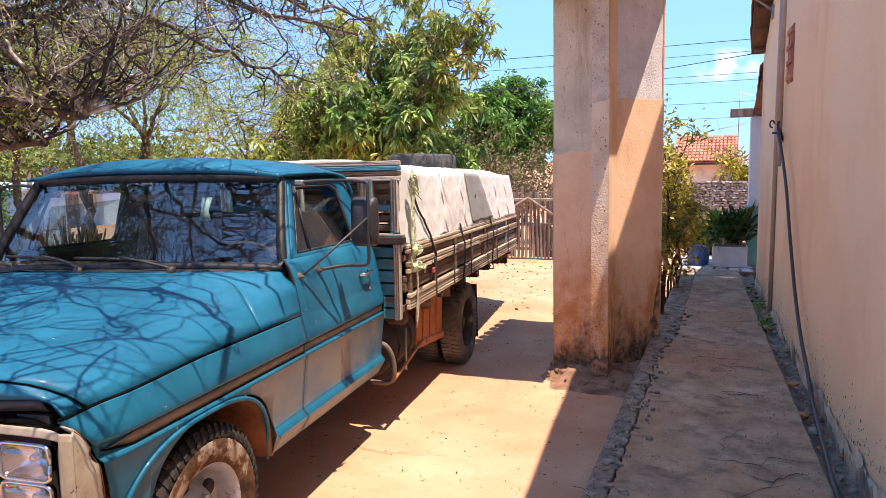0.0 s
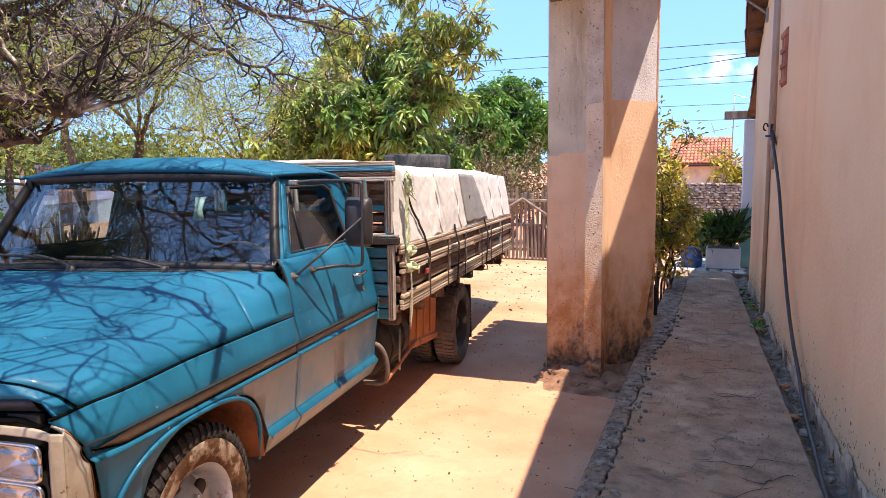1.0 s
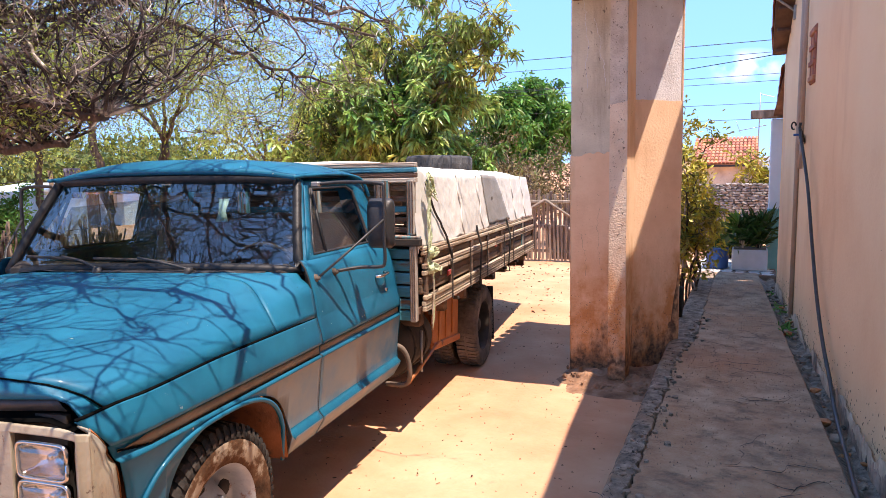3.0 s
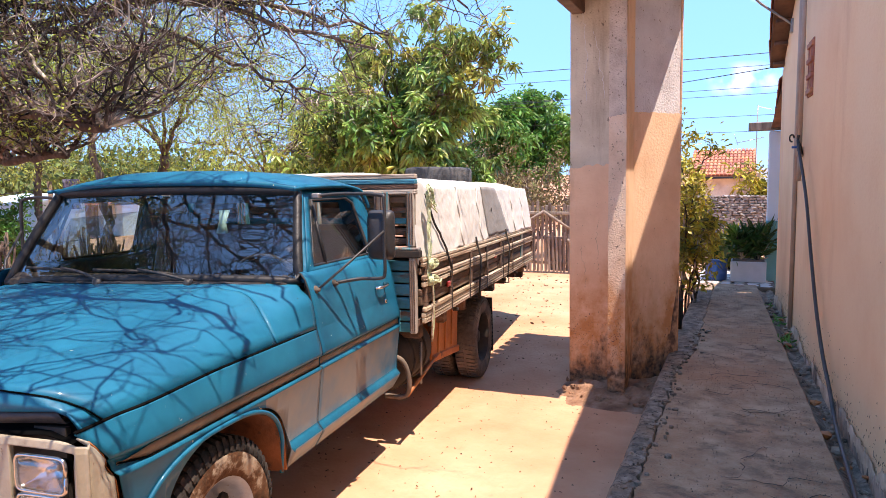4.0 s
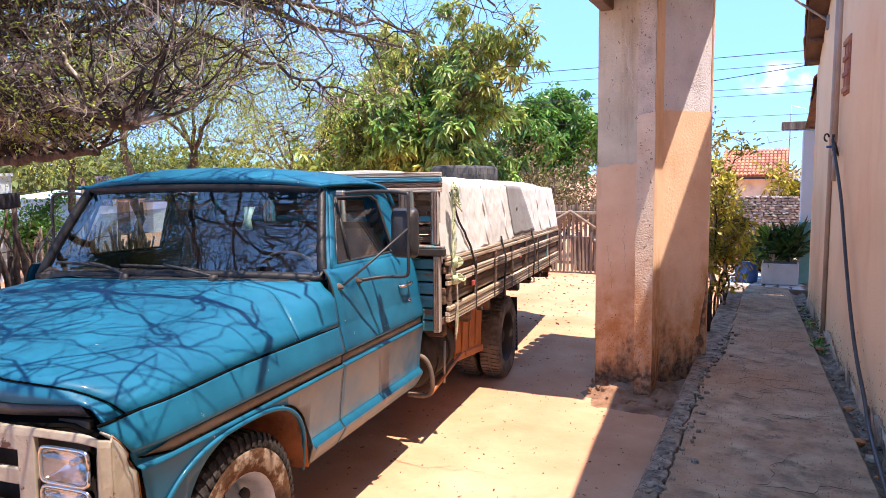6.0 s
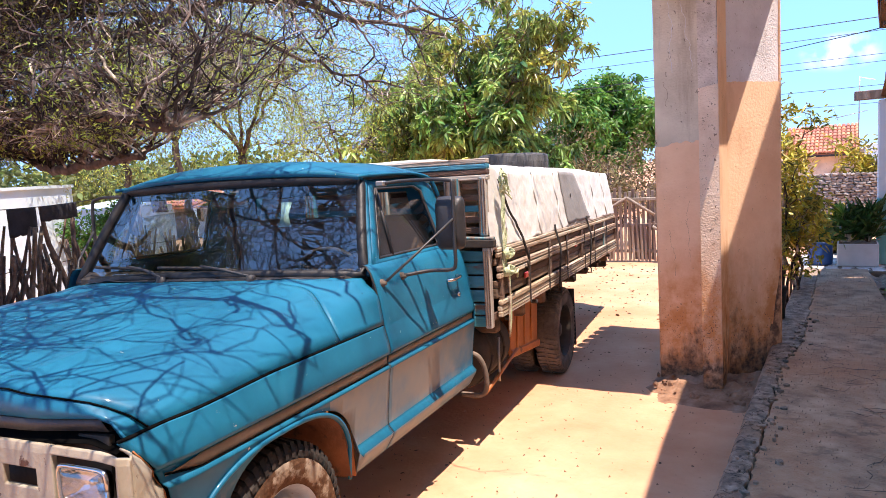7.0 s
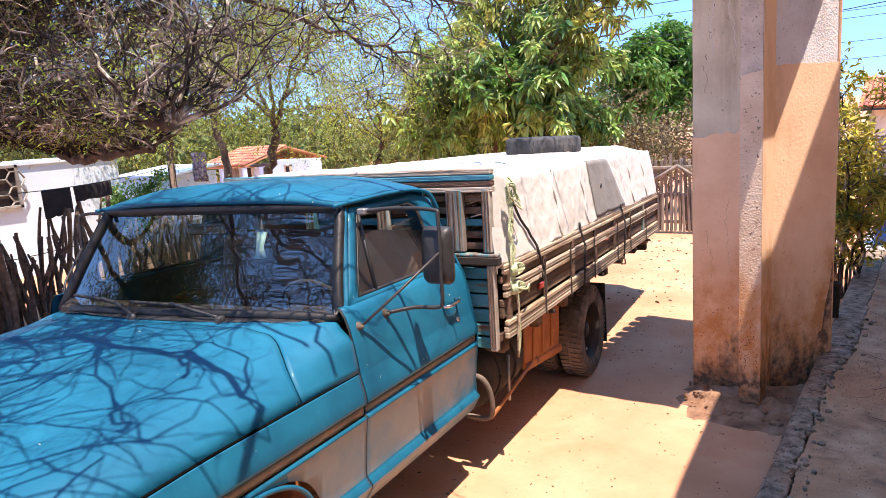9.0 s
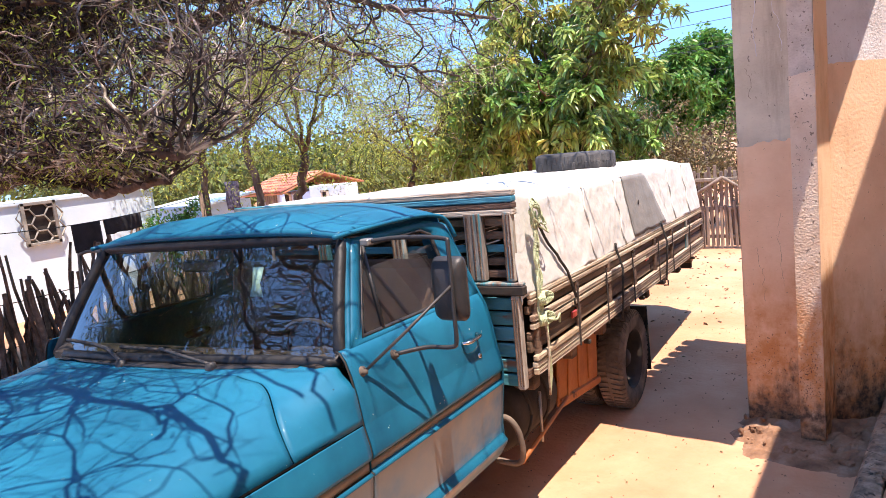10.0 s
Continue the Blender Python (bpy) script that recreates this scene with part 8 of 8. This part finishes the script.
def wall_fittings():
    c = thing("conduit", Matrix.Identity(4), "peach-painted conduit pipes running down the house wall", "pipe")
    y = 8.22
    x = wall_x(y) - 0.035
    tube("pipe", M_PVC, c, [(x, y, 2.16), (x - 0.005, y, 4.6)], 0.021, 10)
    tube("pipe", M_PVC, c, [(x - 0.01, y + 0.42, 0.24), (x - 0.01, y + 0.40, 2.2), (x - 0.005, y + 0.30, 4.5)], 0.024, 10)
    lathe("coupling", M_PVC, c, [(-0.05, 0.022), (-0.045, 0.030), (0.045, 0.030), (0.05, 0.022)], (x, y, 2.20), axis="z", seg=14)
    tube("pipe", M_PVC, c, [(x, y, 1.9), (x, y, 2.16)], 0.020, 10)
    h = thing("garden_hose", Matrix.Identity(4), "dark hose hanging from a wall tap down into the gutter", "hose")
    tap = Vector((x - 0.03, y - 0.28, 2.26))
    pts = [tap + Vector((0, 0.02, 0.1)), tap] + [(wall_x(v) - 0.06, v, z) for v, z in ((7.45, 1.78), (7.0, 1.29), (6.66, 0.94), (6.38, 0.71), (6.1, 0.54), (5.85, 0.43))]
    pts += [(wall_x(v) - o, v, 0.29) for v, o in ((5.4, 0.08), (4.6, 0.14), (4.0, 0.18), (3.0, 0.2), (1.5, 0.18), (-1.0, 0.18))]
    tube("hose", M_HOSE, h, curve_pts(pts, 8), 0.0145, 10)
    t = thing("wall_tap", Matrix.Identity(4), "dark metal tap with a blue lever on the conduit", "tap")
    tube("spout", M_BLACK, t, curve_pts([tap + Vector((0.06, 0.30, -0.10)), tap + Vector((0.03, 0.15, -0.02)), tap + Vector((0.0, 0.02, 0.03)), tap + Vector((0, 0, -0.06))], 4), 0.012, 8)
    tube("lever", M_DRUM, t, [tap + Vector((-0.06, 0, -0.02)), tap + Vector((-0.01, 0, -0.02))], 0.012, 6, "blue lever")
    tube("ring", M_BLACK, t, [tap + Vector((-0.06 + 0.02 * math.cos(a), 0, 0.07 + 0.035 * math.sin(a))) for a in [2 * math.pi * k / 16 for k in range(14)]], 0.008, 6)
    lt = thing("wall_lamp_arm", Matrix.Identity(4), "bent galvanised arm bracketed to the wall under the eave", "bracket")
    yy = 9.55
    xx = wall_x(yy)
    tube("arm", M_STEEL, lt, curve_pts([(xx, yy, 3.72), (xx - 0.18, yy - 0.02, 3.86), (xx - 0.38, yy - 0.05, 4.02), (xx - 0.43, yy - 0.05, 4.12), (xx - 0.43, yy - 0.05, 4.35)], 5), 0.015, 8)
    box("bracket", M_STEEL, lt, (xx - 0.01, yy, 3.71), (0.03, 0.10, 0.16), bevel=0.006)


wall_fittings()


def laundry():
    c = thing("washing_line", Matrix.Identity(4), "wire washing line strung along the stake fence", "washing line")
    a, b = Vector((-9.45, 3.4, 1.96)), Vector((-9.9, 7.4, 1.96))
    line = [a.lerp(b, k / 20) + Vector((0, 0, -0.12 * math.sin(math.pi * k / 20))) for k in range(21)]
    tube("wire", M_WIRE, c, line, 0.006, 4)
    for p in (a, b):
        tube("pole", M_STAKE, c, [(p.x, p.y, -0.1), (p.x + 0.03, p.y, 0.9), (p.x, p.y, p.z + 0.1)], 0.035, 7)
    for y0, y1, h, mat, lab in ((5.28, 5.68, 0.46, M_CLOTH, "black cloth garment hanging on the washing line"), (5.74, 6.3, 0.26, M_CLOTH, "dark cloth garment drying on the washing line")):
        g = thing("garment", Matrix.Identity(4), lab, "clothing", "laundry")
        rows = []
        for i in range(8):
            row = []
            for k in range(15):
                y = y0 + (y1 - y0) * k / 14
                t = (y - 3.4) / 4.0
                p = a.lerp(b, t) + Vector((0, 0, -0.12 * math.sin(math.pi * t)))
                hh = h * (0.8 + 0.25 * fbm(y * 5, 2))
                row.append((p.x + 0.03 + 0.03 * fbm(y * 8, i * 0.4, 3) * i / 7, y, p.z - hh * i / 7))
            rows.append(row)
        grid("cloth", mat, g, rows, solid=0.008)
    g = thing("garment", Matrix.Identity(4), "grey patterned cloth draped on a tree trunk", "clothing", "laundry")
    rows = []
    for i in range(8):
        rows.append([(-12.55 + 0.48 * k / 10 + 0.02 * math.sin(i), 9.60 + 0.03 * fbm(k * 0.7, i * 0.5, 3), 2.10 - 0.085 * i + 0.02 * fbm(k, 1)) for k in range(11)])
    grid("cloth", M_CLOTHG, g, rows, solid=0.01)


laundry()


def poles_and_wires():
    a = thing("tv_aerial", Matrix.Identity(4), "thin mast with a television aerial over the far roof", "aerial")
    tube("mast", M_STEEL, a, [(0.22, 31.0, 2.2), (0.25, 31.0, 4.55)], 0.022, 6)
    tube("boom", M_STEEL, a, [(-0.55, 30.8, 3.05), (0.5, 31.0, 3.25)], 0.014, 5)
    for k in range(7):
        x = -0.5 + 0.15 * k
        tube("element", M_STEEL, a, [(x, 30.5, 3.06 + 0.03 * k), (x, 31.1, 3.06 + 0.03 * k)], 0.009, 4)
    tube("element", M_STEEL, a, [(-0.62, 30.8, 3.45), (-0.45, 30.8, 2.95)], 0.010, 4)
    tube("lamp_arm", M_WHITEWALL, a, [(0.25, 31.0, 4.5), (0.75, 31.0, 4.35)], 0.02, 5)
    for i, (y, zl, zr, sag) in enumerate(((26, 6.05, 6.5, 0.25), (26.3, 5.7, 6.2, 0.3), (27, 5.0, 5.35, 0.2), (27.2, 4.85, 5.15, 0.25), (28, 4.15, 4.3, 0.2), (29, 3.6, 3.55, 0.1))):
        w = thing("overhead_cable", Matrix.Identity(4), "black overhead cable crossing the sky", "cable", "overhead cables")
        tube("cable", M_WIRE, w, [(-24 + 48 * k / 24, y + 0.1 * k, zl + (zr - zl) * k / 24 - sag * math.sin(math.pi * k / 24)) for k in range(25)], 0.010 if i else 0.014, 5)
    w = thing("overhead_cable", Matrix.Identity(4), "black service cable slanting to the house", "cable", "overhead cables")
    tube("cable", M_WIRE, w, [(-8 + 8.2 * k / 14, 20 - 9.6 * k / 14, 4.1 - 0.75 * k / 14 - 0.12 * math.sin(math.pi * k / 14)) for k in range(15)], 0.006, 5)


poles_and_wires()


def litter():
    """Dry leaves and grit on the sand; countless."""
    rng = np.random.default_rng(91)
    n = 1050
    P = np.stack([rng.uniform(-5.5, -0.8, n), rng.uniform(3.2, 13.2, n), np.zeros(n)], 1)
    P[:420, 1] = rng.uniform(8.8, 13.4, 420)
    P[:, 2] = [gz(x, y) + 0.006 for x, y in P[:, :2]]
    D = rng.normal(size=(n, 3)) * [1, 1, 0.12]
    ob = leaves("dry_leaves", M_DRYLEAF, None, P, D, np.where(np.arange(n) < 420, rng.uniform(0.03, 0.085, n), rng.uniform(0.012, 0.04, n)), np.where(np.arange(n) < 420, rng.uniform(0.012, 0.035, n), rng.uniform(0.006, 0.015, n)), rng, -0.02)
    tagged(ob, "scattered dry leaves lying on the sand", "leaf litter", kind="stuff")
    vs, fs = [], []
    rr = random.Random(92)
    for _ in range(420):
        x, y = rr.uniform(-3.2, -0.8), rr.uniform(3.0, 9.0)
        s = rr.uniform(0.004, 0.012)
        o, z = len(vs), gz(x, y)
        vs += [(x + s * rr.uniform(0.6, 1.2) * math.cos(2.1 * q), y + s * rr.uniform(0.6, 1.2) * math.sin(2.1 * q), z) for q in range(3)] + [(x, y, z + s)]
        fs += [(o, o + 1, o + 3), (o + 1, o + 2, o + 3), (o + 2, o, o + 3)]
    ob = mesh_ob("grit", vs, fs, M_RUBBLE)
    tagged(ob, "small pebbles and grit on the sand", "gravel", kind="stuff")
    # weeds in the gutter
    for y, n_, s in ((8.1, 40, 0.14), (9.0, 30, 0.12), (7.9, 18, 0.10), (10.0, 16, 0.09)):
        p = thing("weed", Matrix.Identity(4), "small green weed sprouting in the gutter", "weed", "gutter weeds")
        D = rng.normal(size=(n_, 3)) * [0.7, 0.7, 0.4] + [-0.1, 0, 0.5]
        leaves("foliage", M_LEAFD, p, np.array([wall_x(y) - 0.12, y, 0.22]) + rng.normal(size=(n_, 3)) * [0.04, 0.08, 0.02], D, rng.uniform(0.5, 1, n_) * s, rng.uniform(0.5, 1, n_) * 0.03, rng, 0.2)


litter()
